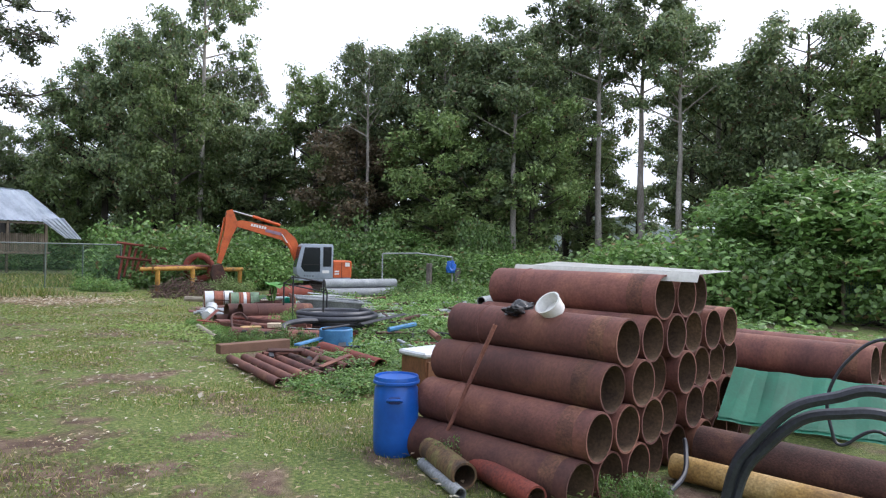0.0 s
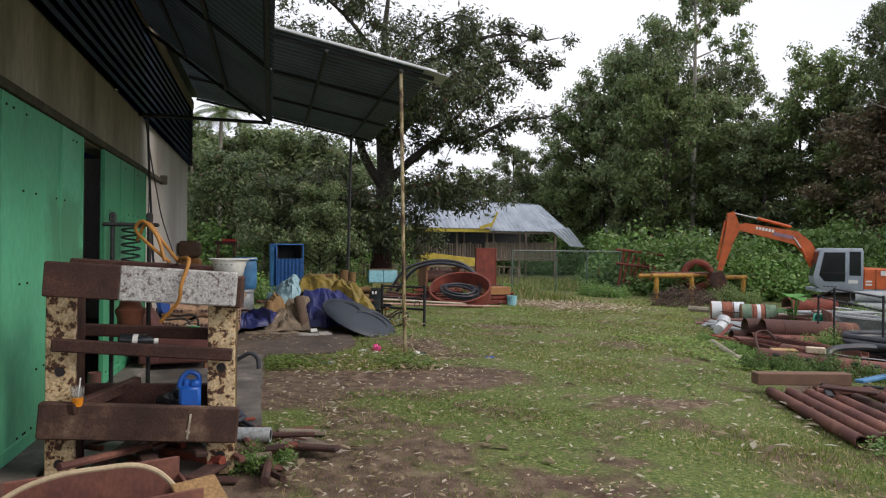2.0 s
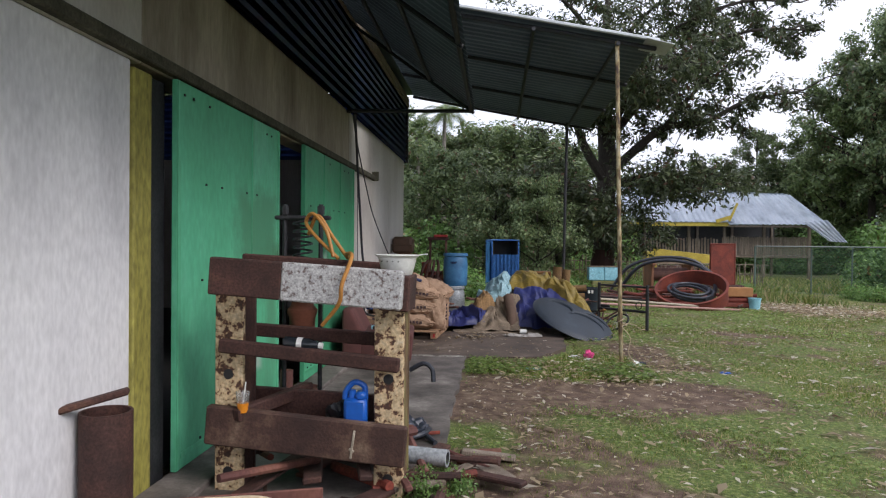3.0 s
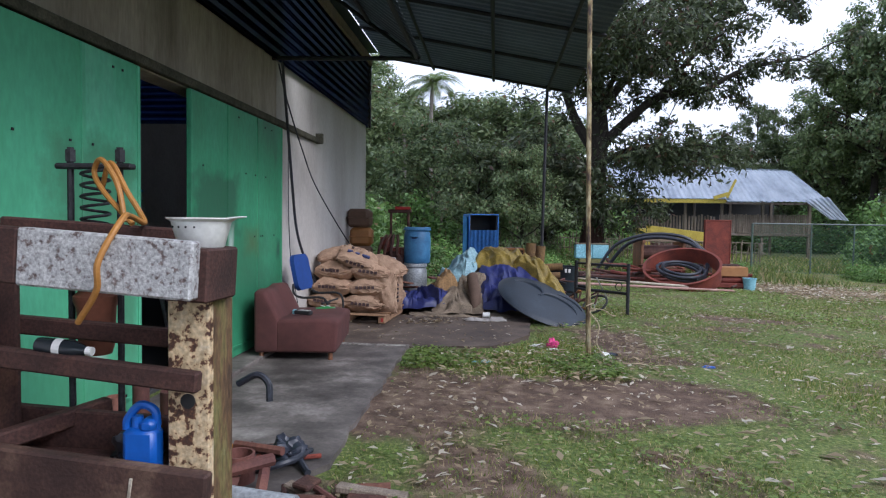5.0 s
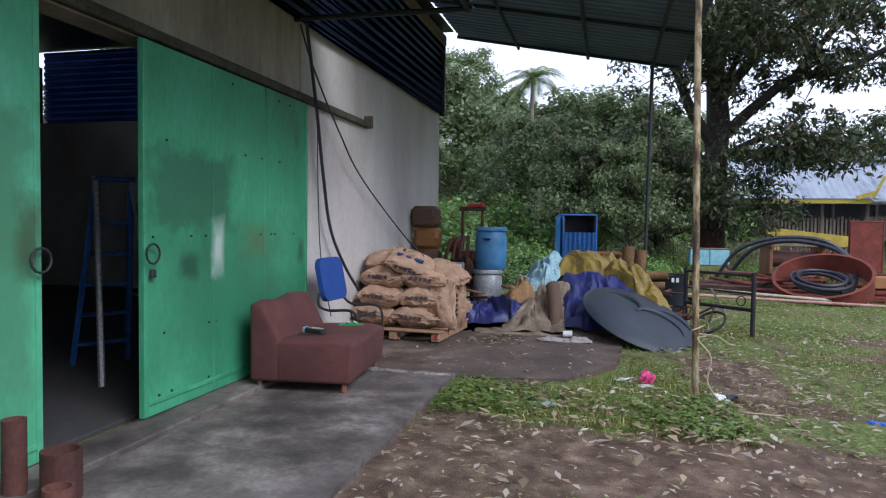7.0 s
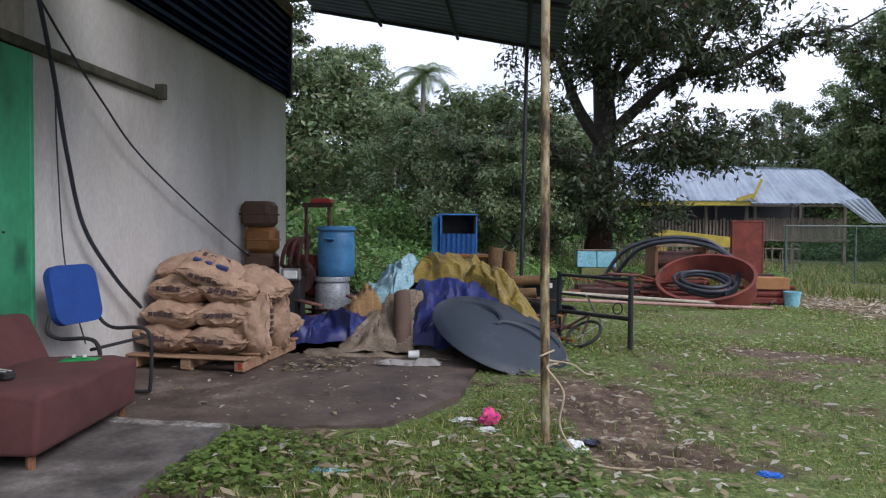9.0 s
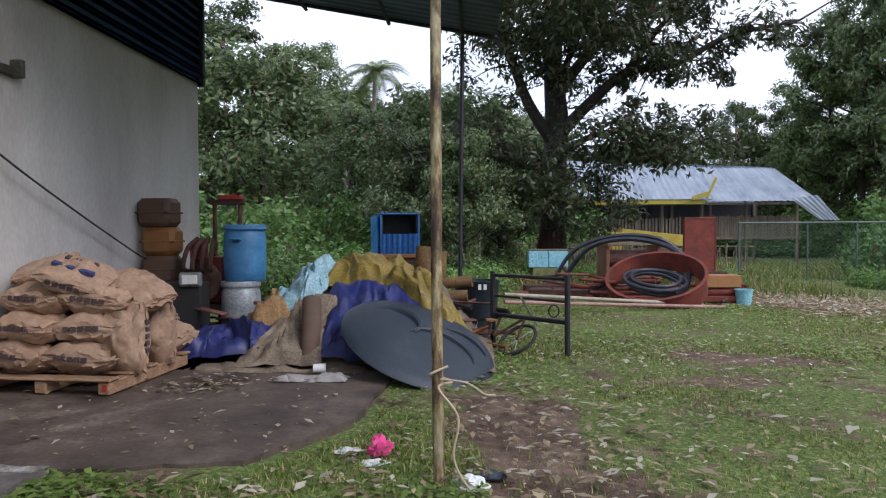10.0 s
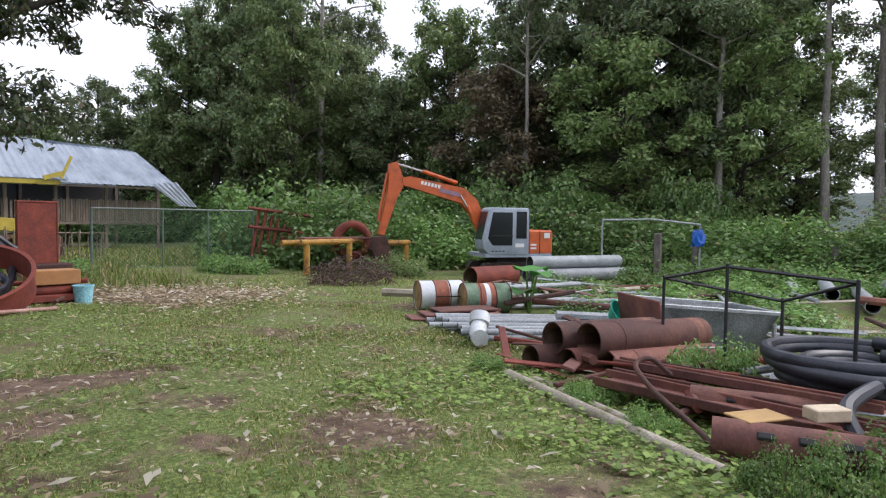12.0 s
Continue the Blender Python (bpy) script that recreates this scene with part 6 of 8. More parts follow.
part("box_body", boxes(((0, 0, 0.45), (0.5, 0.3, 0.9))), RUST_DARK, hd)
part("box_edge", boxes(((0, -0.16, 0.88), (0.52, 0.02, 0.04)), ((0.26, -0.16, 0.65), (0.03, 0.02, 0.45))), OCHRE, hd)
scatter_bars(34, -0.3, 0.7, 10.2, 11.6, [RUST, RUST_DARK, DARK_STEEL, OCHRE], 31, 0.5, 0.3, 0.9, (0.012, 0.03))
scatter_bars(22, -2.6, -1.4, 9.9, 11.2, [RUST, RUST_DARK, DARK_STEEL, GREY_STEEL], 33, 0.5, 0.3, 0.8)

bcab = thing("blue_cabinet", "tall blue corrugated steel cabinet with open dark top", "cabinet", -0.98, 16.5, 0.0, 14)
for c, q in (((-0.36, 0, 0.76), (0.03, 0.7, 1.52)), ((0.36, 0, 0.76), (0.03, 0.7, 1.52)), ((0, 0.34, 0.76), (0.7, 0.03, 1.52)), ((0, 0, 1.51), (0.74, 0.72, 0.03))):
    part("side_panel", boxes((c, q), bevel=0.006), BLUE_SHEET, bcab)
# Dark sheets added inside the open top to paint its shade.
part("inner_lining", boxes(((0, 0.31, 1.2), (0.66, 0.02, 0.58)), ((-0.33, 0, 1.2), (0.02, 0.62, 0.58)), ((0.33, 0, 1.2), (0.02, 0.62, 0.58))), SHADED_INSIDE, bcab, "added dark sheets for the shade inside the cabinet")
part("front_panel", corrugated(-0.34, 0.34, 0.1, 0.018, lambda u, q, v: (u, -0.35 - q, 0.05 + 1.08 * v)), BLUE_SHEET, bcab)
part("side_flap", corrugated(-0.25, 0.2, 0.1, 0.018, lambda u, q, v: (-0.45 + u * 0.45, -0.35 + u * 0.8, 0.1 + 1.35 * v + q)), BLUE_FADED, bcab, "paler blue corrugated flap")

ring = new("steel_ring")
ring.matrix_world = pose(3.72, 15.6, H(3.75) + 0.36, 25, -9, -8)
tagged(ring, "large red-oxide steel ring tilted on the ground", "steel ring")
part("ring_wall", lathe(bmesh.new(), [(0.82, -0.17), (0.84, -0.17), (0.84, 0.17), (0.87, 0.18), (0.87, 0.2), (0.81, 0.2), (0.81, -0.17), (0.82, -0.17)], 48), RUST_RED, ring, smooth=True)
def coil_hose(name, label, x, y, z, r, loops, tube, m, seed, flat=1.0, rx=0):
    g = random.Random(seed)
    pts = []
    for i in range(loops * 18 + 1):
        a = i * math.tau / 18
        q = r * (1 + 0.12 * math.sin(a * 0.37 + seed) + 0.04 * math.sin(a * 1.7))
        pts.append(Vector((q * math.cos(a), q * math.sin(a) * flat, tube + (i / (loops * 18)) * tube * 2.2 * loops * 0.5 + 0.02 * math.sin(a * 0.9))))
    o = obj(name, sweep(bmesh.new(), pts, tube, 9), m, True)
    o.matrix_world = pose(x, y, z, rx, 0, 0)
    return tagged(o, label, "hose")
coil_hose("hose_coil", "coiled black hose lying inside the steel ring", 3.72, 15.68, H(3.7) + 0.3, 0.48, 4, 0.035, BLACK_HOSE, 2, 1.0, 18)
coil("hose", "thick black hose arching over the ring", [(2.4, 18.2, 0.1), (2.9, 17.8, 0.8), (3.6, 17.4, 1.0), (4.3, 16.9, 0.85), (4.45, 16.2, 0.5), (4.2, 15.5, 0.15), (3.9, 15.2, 0.1)], 0.05, BLACK_HOSE)
coil("hose", "thick black hose arching over the scrap", [(2.2, 18.6, 0.0), (2.7, 18.4, 0.75), (3.5, 18.2, 1.05), (4.4, 18.0, 1.0), (5.0, 18.0, 0.6)], 0.045, BLACK_HOSE)
for k, dz in ((0, 0.0), (1, 0.11)):
    pipe_between("long_tube", "long pale red steel tube lying across the yard", (0.95, 13.5 + 0.05 * k, 0.12 + dz), (4.75 - 0.4 * k, 15.15, H(4.7) + 0.04 + dz * 0.4), 0.028, PALE_PIPE if k else mat("pale_red_tube", [(0.3, (0.25, 0.12, 0.10)), (0.7, (0.42, 0.26, 0.22))], 4, (0.5, 0.7)), RUST_IN_SHADE, "long tubes", 0.006)
bed = thing("steel_plate_stack", "low stack of rusty red steel plates and channels", "steel stack", 3.3, 16.6, None)
for i, (x, y, z, w, d, h, a) in enumerate(((0, 0, 0.06, 4.0, 0.5, 0.12, -3), (-0.6, 0.6, 0.12, 2.4, 0.4, 0.2, 6), (1.0, -0.6, 0.05, 2.2, 0.25, 0.1, 2), (-1.2, -0.3, 0.15, 1.1, 0.5, 0.12, -14))):
    part("channel", boxes(((x, y, z), (w, d, h), (0, 0, a))), RUST_RED if i % 2 == 0 else RUST_DARK, bed)
scatter_bars(40, 1.6, 5.2, 15.8, 18.6, [RUST_RED, RUST, RUST_DARK, RUST_RED], 41, 0.45, 0.4, 1.3, (0.02, 0.05))
bxs = thing("timber_crate", "orange-brown timber crate with rusty rollers beside the ring", "crate", 5.0, 16.2, None)
part("crate_board", boxes(((0, 0, 0.42), (0.7, 0.4, 0.22))), plain("orange_timber", (0.34, 0.16, 0.06), 0.8), bxs)
for zz in (0.08, 0.22):
    part("roller", rod((-0.45, -0.1, zz), (0.4, -0.1, zz), r=0.08, n=14), RUST_RED, bxs)
bk_ = thing("cyan_bucket", "pale blue plastic bucket in the grass", "bucket", 5.35, 15.9, None)
part("bucket_wall", lathe(bmesh.new(), [(0, 0), (0.12, 0), (0.15, 0.28), (0.16, 0.28), (0.16, 0.3), (0.14, 0.3), (0.11, 0.02), (0, 0.02)], 22), CYAN, bk_, smooth=True)
rp = thing("red_steel_panel", "upright rusty red steel panel on a dark block", "steel panel", 5.95, 20.1, None, 4)
part("panel", boxes(((0, 0, 1.05), (0.78, 0.1, 1.3))), RUST_RED, rp)
part("stiffener", boxes(((-0.37, -0.055, 1.05), (0.03, 0.02, 1.28)), ((0.37, -0.055, 1.05), (0.03, 0.02, 1.28)), ((0, -0.055, 1.68), (0.74, 0.02, 0.03))), RUST_RED, rp)
part("footing", boxes(((0.05, 0, 0.2), (1.1, 0.5, 0.4)), bevel=0.03), RUST_DARK, rp)
lbx = thing("cyan_ice_box", "pale cyan box with leaves on its lid", "box", 2.3, 20.3, None)
part("tank", boxes(((0.05, 0.05, 0.18), (0.85, 0.6, 0.36))), mat("olive_green_tank", [(0.3, (0.08, 0.09, 0.03)), (0.7, (0.25, 0.23, 0.09))], 3), lbx, "greenish yellow tank")
for x in (-0.245, 0.245):
    part("cyan_case", boxes(((x, 0, 0.58), (0.48, 0.45, 0.42)), bevel=0.02), CYAN, lbx)
part("lid_litter", boxes(((0, 0, 0.81), (1.0, 0.46, 0.03))), TARP_TAN, lbx)
mach = thing("old_winch", "rusty timber and steel winch frame", "winch", 4.0, 19.0, None, 10)
for x in (-0.6, 0.6):
    part("side_frame", boxes(((x, 0, 0.5), (0.08, 0.6, 1.0)), ((x, 0, 1.0), (0.1, 0.8, 0.08))), WOOD_BROWN, mach)
part("winch_drum", rod((-0.6, 0, 0.7), (0.6, 0, 0.7), r=0.2, n=16), RUST_DARK, mach)
part("top_beam", boxes(((0, -0.3, 1.05), (1.4, 0.1, 0.1))), TARP_TAN, mach)
yb = thing("yellow_machine_arm", "old yellow digger arm lying behind the scrap", "machine arm", 7.4, 28.5, None, 12)
part("arm_beam", boxes(((0, 0, 1.15), (3.4, 0.4, 0.4), (0, 6, 0)), ((-1.9, 0, 0.9), (0.5, 0.5, 1.0))), YELLOW, yb)
part("undercarriage", boxes(((0, 0, 0.4), (3.2, 1.4, 0.8)), bevel=0.1), RUST_DARK, yb)
part("yellow_cover", boxes(((0.4, -0.8, 0.55), (0.8, 0.3, 0.5))), YELLOW, yb)

# bamboo stake fence behind the yard
fence = thing("bamboo_fence", "uneven fence of grey bamboo stakes and rails", "fence", 0, 27.5, 0)
gfe = random.Random(12)
for i in range(120):
    x = -6 + i * 0.135 + gfe.uniform(-0.04, 0.04)
    hh = gfe.uniform(0.75, 1.15)
    part("stake", sweep(bmesh.new(), [(x, gfe.uniform(-0.06, 0.06), -0.1 + H(x)), (x + gfe.uniform(-0.1, 0.1), 0, hh + H(x))], 0.022, 5), WOOD_OLD, fence)
for zz in (0.45, 0.85):
    part("cross_rail", rod((-6.2, 0.05, zz), (10.3, 0.05, zz - 0.25), r=0.025, n=6), WOOD_OLD, fence)
for x, y, hh in ((-1.6, 22, 1.9), (-2.6, 24, 2.2), (0.6, 21, 2.4), (-0.9, 24, 1.2)):
    part("stake_post", rod((0, 0, 0), (0.03, 0, hh), r=0.05), WOOD_OLD, thing("fence_post", "weathered timber fence post in the weeds", "post", x, y, None, group="timber fence posts"))

# ---------- chain-link gate ----------
gate = tagged(new("chain_link_gate"), "green chain-link gate with steel tube frame, closed", "gate")
gate.matrix_world = pose(8.6, 24.5, 0)
GW = 5.0
zb, zt = -0.5, 1.4
gx = lambda u: (u * GW, -0.06 * u * GW * 0.8, 0)
GREEN_WIRE = plain("green_wire", (0.05, 0.11, 0.07), 0.5)
for u in (0, 0.4, 0.685, 1.0):
    p = Vector(gx(u))
    part("post", rod(p + Vector((0, 0, zb - 0.15)), p + Vector((0, 0, zt)), r=0.04 if u in (0, 1) else 0.028), plain("green_grey_tube", (0.10, 0.14, 0.12), 0.5), gate)
for zz in (zt, zb + 0.08):
    part("rail", rod(Vector(gx(0)) + Vector((0, 0, zz)), Vector(gx(1)) + Vector((0, 0, zz)), r=0.025), plain("grey_tube", (0.14, 0.17, 0.16), 0.5), gate)
wb = bmesh.new()
hgt = zt - zb - 0.1
for s in (-1, 1):
    k = -hgt
    while k < GW:
        x0, x1 = k, k + hgt
        a0, a1 = max(0, x0), min(GW, x1)
        z0, z1 = (a0 - x0), (a1 - x0)
        if s < 0:
            z0, z1 = hgt - z0, hgt - z1
        pa, pb = Vector(gx(a0 / GW)), Vector(gx(a1 / GW))
        sweep(wb, [pa + Vector((0, 0, zb + 0.08 + z0)), pb + Vector((0, 0, zb + 0.08 + z1))], 0.006, 3, False)
        k += 0.12
part("wire_mesh", wb, GREEN_WIRE, gate)

# ---------- stilt hut ----------
hut = thing("stilt_hut", "timber stilt hut with long shiny zinc roof", "hut", 0, 38, 0)
def roof(p00, p10, p01, p11, ribs, amp=0.03):
    p00, p10, p01, p11 = map(Vector, (p00, p10, p01, p11))
    n = (p10 - p00).cross(p01 - p00).normalized()
    bm = bmesh.new()
    a, b = [], []
    k = ribs * 4
    for i in range(k + 1):
        t = i / k
        o = n * (amp if i % 4 < 2 else 0.0)
        a.append(bm.verts.new(p00.lerp(p10, t) + o))
        b.append(bm.verts.new(p01.lerp(p11, t) + o))
    for i in range(k):
        bm.faces.new((a[i], a[i + 1], b[i + 1], b[i]))
    bmesh.ops.solidify(bm, geom=bm.faces[:], thickness=0.008)
    return bm
part("roof_sheet", roof((4.4, -0.8, 2.75), (12.3, -0.8, 2.75), (4.6, 2.6, 5.1), (12.3, 2.6, 4.75), 26), ZINC, hut)
part("roof_sheet", roof((11.9, -0.9, 2.62), (17.3, -0.9, 2.62), (12.1, 2.4, 4.62), (16.6, 2.4, 4.52), 18), ZINC, hut)
part("roof_sheet", roof((4.6, 2.6, 5.1), (16.6, 2.6, 4.6), (4.6, 6.0, 2.8), (17.0, 6.0, 2.8), 30), ZINC, hut)
part("roof_skirt", roof((15.9, -1.0, 2.75), (17.2, -1.0, 2.9), (17.3, -1.1, 1.7), (18.3, -1.0, 1.65), 5), ZINC, hut, "lower zinc skirt at the gable end")
gh = random.Random(8)
for i in range(46):
    x = 11.9 + i * 0.108
    part("wall_slat", boxes(((x, 0, 1.4), (0.085, 0.025, 1.05 + gh.uniform(-0.08, 0.08))), bevel=0.004), WOOD_OLD, hut)
for i in range(34):
    x = 6.0 + i * 0.17
    part("wall_slat", boxes(((x, 0.1, 1.3), (0.1, 0.025, 1.1 + gh.uniform(-0.15, 0.1))), bevel=0.004), WOOD_OLD, hut)
for x in (5, 7.5, 10, 12, 14.2, 16.7):
    for y in (0.05, 5.2):
        part("stilt_post", boxes(((x, y, 1.0), (0.14, 0.14, 3.4))), WOOD_OLD, hut)
part("floor_deck", boxes(((10.9, 2.6, 0.8), (12.0, 5.4, 0.12))), WOOD_OLD, hut)
# The inner wall's colour carries the shade below the eave.
part("rear_wall", boxes(((10.9, 5.3, 1.75), (12.0, 0.08, 1.9))), SHADED_INSIDE, hut, "inner wall coloured dark for the shade under the roof")
part("eave_beam", boxes(((8.2, -0.7, 2.62), (7.6, 0.1, 0.22))), YELLOW, hut, "yellow eave board")
part("eave_beam", boxes(((14.4, -0.75, 2.52), (5.0, 0.08, 0.1))), WOOD_OLD, hut)
part("gable_board", boxes(((12.15, -0.9, 3.3), (0.12, 0.08, 1.1), (0, 24, 0)), ((11.6, -0.9, 2.9), (0.8, 0.08, 0.2), (0, -18, 0))), YELLOW, hut)

# ---------- excavator ----------
ex = thing("excavator", "orange hydraulic excavator with pale blue-grey cab, parked", "excavator", 18.95, 17.55, -0.56, 150)
# local x points to the boom, local y to the cab side
part("carbody", boxes(((0, 0, 0.42), (1.3, 1.0, 0.3))), TRACK, ex)
for s in (-1, 1):
    bm = bmesh.new()
    prof = [(-1.25, 0.22), (-1.1, 0.02), (1.1, 0.02), (1.25, 0.22), (1.15, 0.4), (-1.15, 0.4)]
    a = [bm.verts.new((x, s * 0.62 - 0.17, z)) for x, z in prof]
    b = [bm.verts.new((x, s * 0.62 + 0.17, z)) for x, z in prof]
    for i in range(6):
        bm.faces.new((a[i], a[(i + 1) % 6], b[(i + 1) % 6], b[i]))
    bm.faces.new(a[::-1])
    bm.faces.new(b)
    bmesh.ops.recalc_face_normals(bm, faces=bm.faces[:])
    tr = part("track", bm, TRACK, ex)
    for i in range(16):
        part("track_shoe", boxes(((-1.05 + i * 0.14, s * 0.62, 0.415), (0.09, 0.38, 0.03))), TRACK, tr)
part("slew_ring", lathe(bmesh.new(), [(0, 0.5), (0.5, 0.5), (0.5, 0.6), (0, 0.6)], 24), TRACK, ex)
part("deck", boxes(((0.0, 0, 0.66), (2.3, 1.5, 0.12))), CAB_GREY, ex)
hs = part("engine_house", boxes(((-0.75, 0.0, 1.08), (0.85, 1.5, 0.78)), bevel=0.05), ORANGE, ex)
part("door_seam", boxes(((-0.72, 0.755, 1.08), (0.015, 0.012, 0.74)), bevel=0), TYRE, hs)
part("warning_plate", boxes(((-0.97, 0.757, 1.3), (0.2, 0.012, 0.17)), bevel=0), PALE_PRINT, hs)
for k in (0, 1):
    part("number_bar", boxes(((-0.5, 0.757, 1.0 - k * 0.11), (0.2, 0.012, 0.06)), bevel=0), PALE_PRINT, hs)
part("exhaust", rod((-0.5, -0.4, 1.4), (-0.5, -0.4, 1.75), r=0.05), TYRE, ex)
cab = bmesh.new()
cp = [(-0.33, 0.68), (1.0, 0.68), (1.22, 0.86), (1.26, 1.15), (1.05, 2.1), (0.95, 2.17), (-0.28, 2.17), (-0.33, 2.1)]
a = [cab.verts.new((x, 0.05, z)) for x, z in cp]
b = [cab.verts.new((x, 0.78, z)) for x, z in cp]
for i in range(len(cp)):
    cab.faces.new((a[i], a[(i + 1) % 8], b[(i + 1) % 8], b[i]))
cab.faces.new(a[::-1])
cab.faces.new(b)
bmesh.ops.recalc_face_normals(cab, faces=cab.faces[:])
bmesh.ops.bevel(cab, geom=cab.edges[:], offset=0.03, segments=2, profile=0.5, affect="EDGES")
cabo = part("cab", cab, CAB_GREY, ex, "pale blue-grey operator cab", True)
def pane(pts, y, th=0.012):
    bm = bmesh.new()
    f = bm.faces.new([bm.verts.new((x, y, z)) for x, z in pts])
    bmesh.ops.solidify(bm, geom=[f], thickness=th)
    return bm
part("door_window", pane([(0.25, 0.98), (0.92, 0.98), (1.08, 1.2), (0.92, 2.02), (0.25, 2.02)], 0.788), GLASS, cabo)
part("rear_window", pane([(-0.24, 1.2), (0.12, 1.2), (0.12, 2.05), (-0.24, 2.05)], 0.788), GLASS, cabo)
part("window_bar", boxes(((0.6, 0.79, 1.28), (0.75, 0.015, 0.03))), TYRE, cabo)
part("windscreen", boxes(((1.165, 0.42, 1.6), (0.012, 0.6, 0.9), (0, -12, 0))), GLASS, cabo)
part("badge", boxes(((0.0, 0.786, 0.98), (0.3, 0.01, 0.12)), bevel=0.003), PALE_PRINT, cabo)
for k in range(4):
    part("step_slot", boxes(((0.55 + k * 0.12, 0.785, 0.8), (0.07, 0.01, 0.035)), bevel=0), TYRE, cabo)
def plate_beam(pts, y0, y1):
    bm = bmesh.new()
    a = [bm.verts.new((x, y0, z)) for x, z in pts]
    b = [bm.verts.new((x, y1, z)) for x, z in pts]
    k = len(pts)
    for i in range(k):
        bm.faces.new((a[i], a[(i + 1) % k], b[(i + 1) % k], b[i]))
    bm.faces.new(a[::-1])
    bm.faces.new(b)
    bmesh.ops.recalc_face_normals(bm, faces=bm.faces[:])
    bmesh.ops.triangulate(bm, faces=[f for f in bm.faces if len(f.verts) > 4])
    return bm
bo = part("boom", plate_beam([(0.45, 0.9), (0.75, 0.85), (1.35, 1.95), (1.7, 2.3), (3.6, 2.82), (3.65, 3.05), (3.4, 3.1), (1.6, 2.78), (1.15, 2.4)], -0.32, 0.0), ORANGE, ex)
for k in range(6):
    part("letter_bar", boxes(((2.45 + k * 0.11, 0.006, 2.8 + k * 0.022), (0.08, 0.01, 0.11), (0, -10, 0)), bevel=0), PALE_PRINT, bo)
part("stripe_mark", boxes(((2.1, 0.006, 2.63), (0.7, 0.01, 0.13), (0, -12, 0)), bevel=0), plain("violet_grey_mark", (0.25, 0.16, 0.22)), bo)
part("boom_cylinder", rod((0.95, 0.05, 1.0), (1.5, 0.05, 2.2), r=0.055), ORANGE, ex)
part("cylinder_rod", rod((1.4, 0.05, 2.0), (1.75, 0.05, 2.55), r=0.03), SILVER, ex)
part("stick_cylinder", rod((1.8, -0.16, 2.95), (2.95, -0.16, 3.28), r=0.06), ORANGE, ex)
part("cylinder_rod", rod((2.9, -0.16, 3.26), (3.85, -0.16, 3.5), r=0.03), SILVER, ex)
stk = part("stick", plate_beam([(3.8, 3.55), (4.02, 3.48), (4.1, 2.6), (4.36, 1.3), (4.2, 1.26), (3.8, 2.4), (3.55, 2.9)], -0.3, -0.02), ORANGE, ex)
part("bucket_cylinder", rod((4.08, -0.16, 3.2), (4.36, -0.16, 1.7), r=0.045), ORANGE, ex)
part("bucket", plate_beam([(4.2, 1.25), (4.5, 1.2), (4.6, 0.8), (4.45, 0.4), (4.05, 0.3), (3.95, 0.65)], -0.55, 0.2), RUST_DARK, ex, "dark rusted digging bucket")

# ---------- yellow pipe frame, brush heap and red machinery by the gate ----------
yf = thing("yellow_pipe_frame", "rusty yellow steel pipe frame with low legs", "pipe frame", 0.43, -0.48, 0)
for x, y in ((12.4, 20.7), (13.8, 20.5), (15.0, 20.3), (15.8, 20.1)):
    part("leg", rod((x, y, H(x) - 0.1), (x, y, 0.5), r=0.09, n=12), YELLOW_STEEL, yf)
part("top_rail", rod((12.2, 20.7, 0.5), (13.9, 20.5, 0.52), r=0.085, n=12), YELLOW_STEEL, yf)
part("top_rail", rod((14.9, 20.3, 0.46), (15.9, 20.05, 0.46), r=0.085, n=12), YELLOW_STEEL, yf)
part("rear_rail", rod((12.3, 21.8, 0.45), (15.9, 21.4, 0.48), r=0.085, n=12), YELLOW_STEEL, yf)
part("plank", boxes(((13.6, 21.0, 0.6), (2.2, 0.5, 0.06), (0, 0, -8))), RUST, yf)
rr = new("red_tyre_ring")
rr.matrix_world = pose(15.3, 21.15, 0.5, 0, 0, -30)
tagged(rr, "red-painted steel wheel ring standing on edge", "wheel ring")
part("rim_ring", sweep(bmesh.new(), [Vector((0.5 * math.cos(a * 0.2244), 0, 0.5 * math.sin(a * 0.2244))) for a in range(29)], 0.15, 10, False), RUST_RED, rr, smooth=True)
rt = thing("lattice_wreck", "collapsed rusty red lattice boom among the bushes", "lattice boom", 13.3, 23.5, None, -12)
grt = random.Random(3)
for i in range(9):
    part("lattice_bar", rod((-0.2 + 0.22 * i, 0, 0.4 + 0.1 * (i % 2)), (0.1 + 0.22 * i, 0.1, 1.95 - 0.12 * i), r=0.05, n=6), RUST_RED, rt)
for zz in (1.3, 1.9):
    part("lattice_chord", rod((-0.3, 0, zz + 0.05), (1.9, 0.1, zz - 0.2), r=0.06, n=6), RUST_RED, rt)
br = bmesh.new()
for i in range(420):
    a, q = grt.uniform(0, 6.28), math.sqrt(grt.random()) * 1.15
    p = Vector((q * math.cos(a), 0.7 * q * math.sin(a), grt.uniform(0.0, 0.75) * (1 - 0.6 * (q / 1.15) ** 2)))
    d = Vector((grt.uniform(-1, 1), grt.uniform(-1, 1), grt.uniform(-0.3, 0.7))).normalized() * grt.uniform(0.2, 0.5)
    sweep(br, [p - d * 0.5, p + Vector((0, 0, 0.04)), p + d * 0.5], [0.012, 0.01, 0.005], 4, False)
bh = tagged(obj("brush_heap", br, mat("dry_twig", [(0.3, (0.05, 0.03, 0.025)), (0.7, (0.15, 0.10, 0.08))], 4, (0.9, 1))), "heap of cut dry reddish brushwood", "brushwood", kind="stuff")
bh.matrix_world = pose(12.0, 17.3, H(12.0))

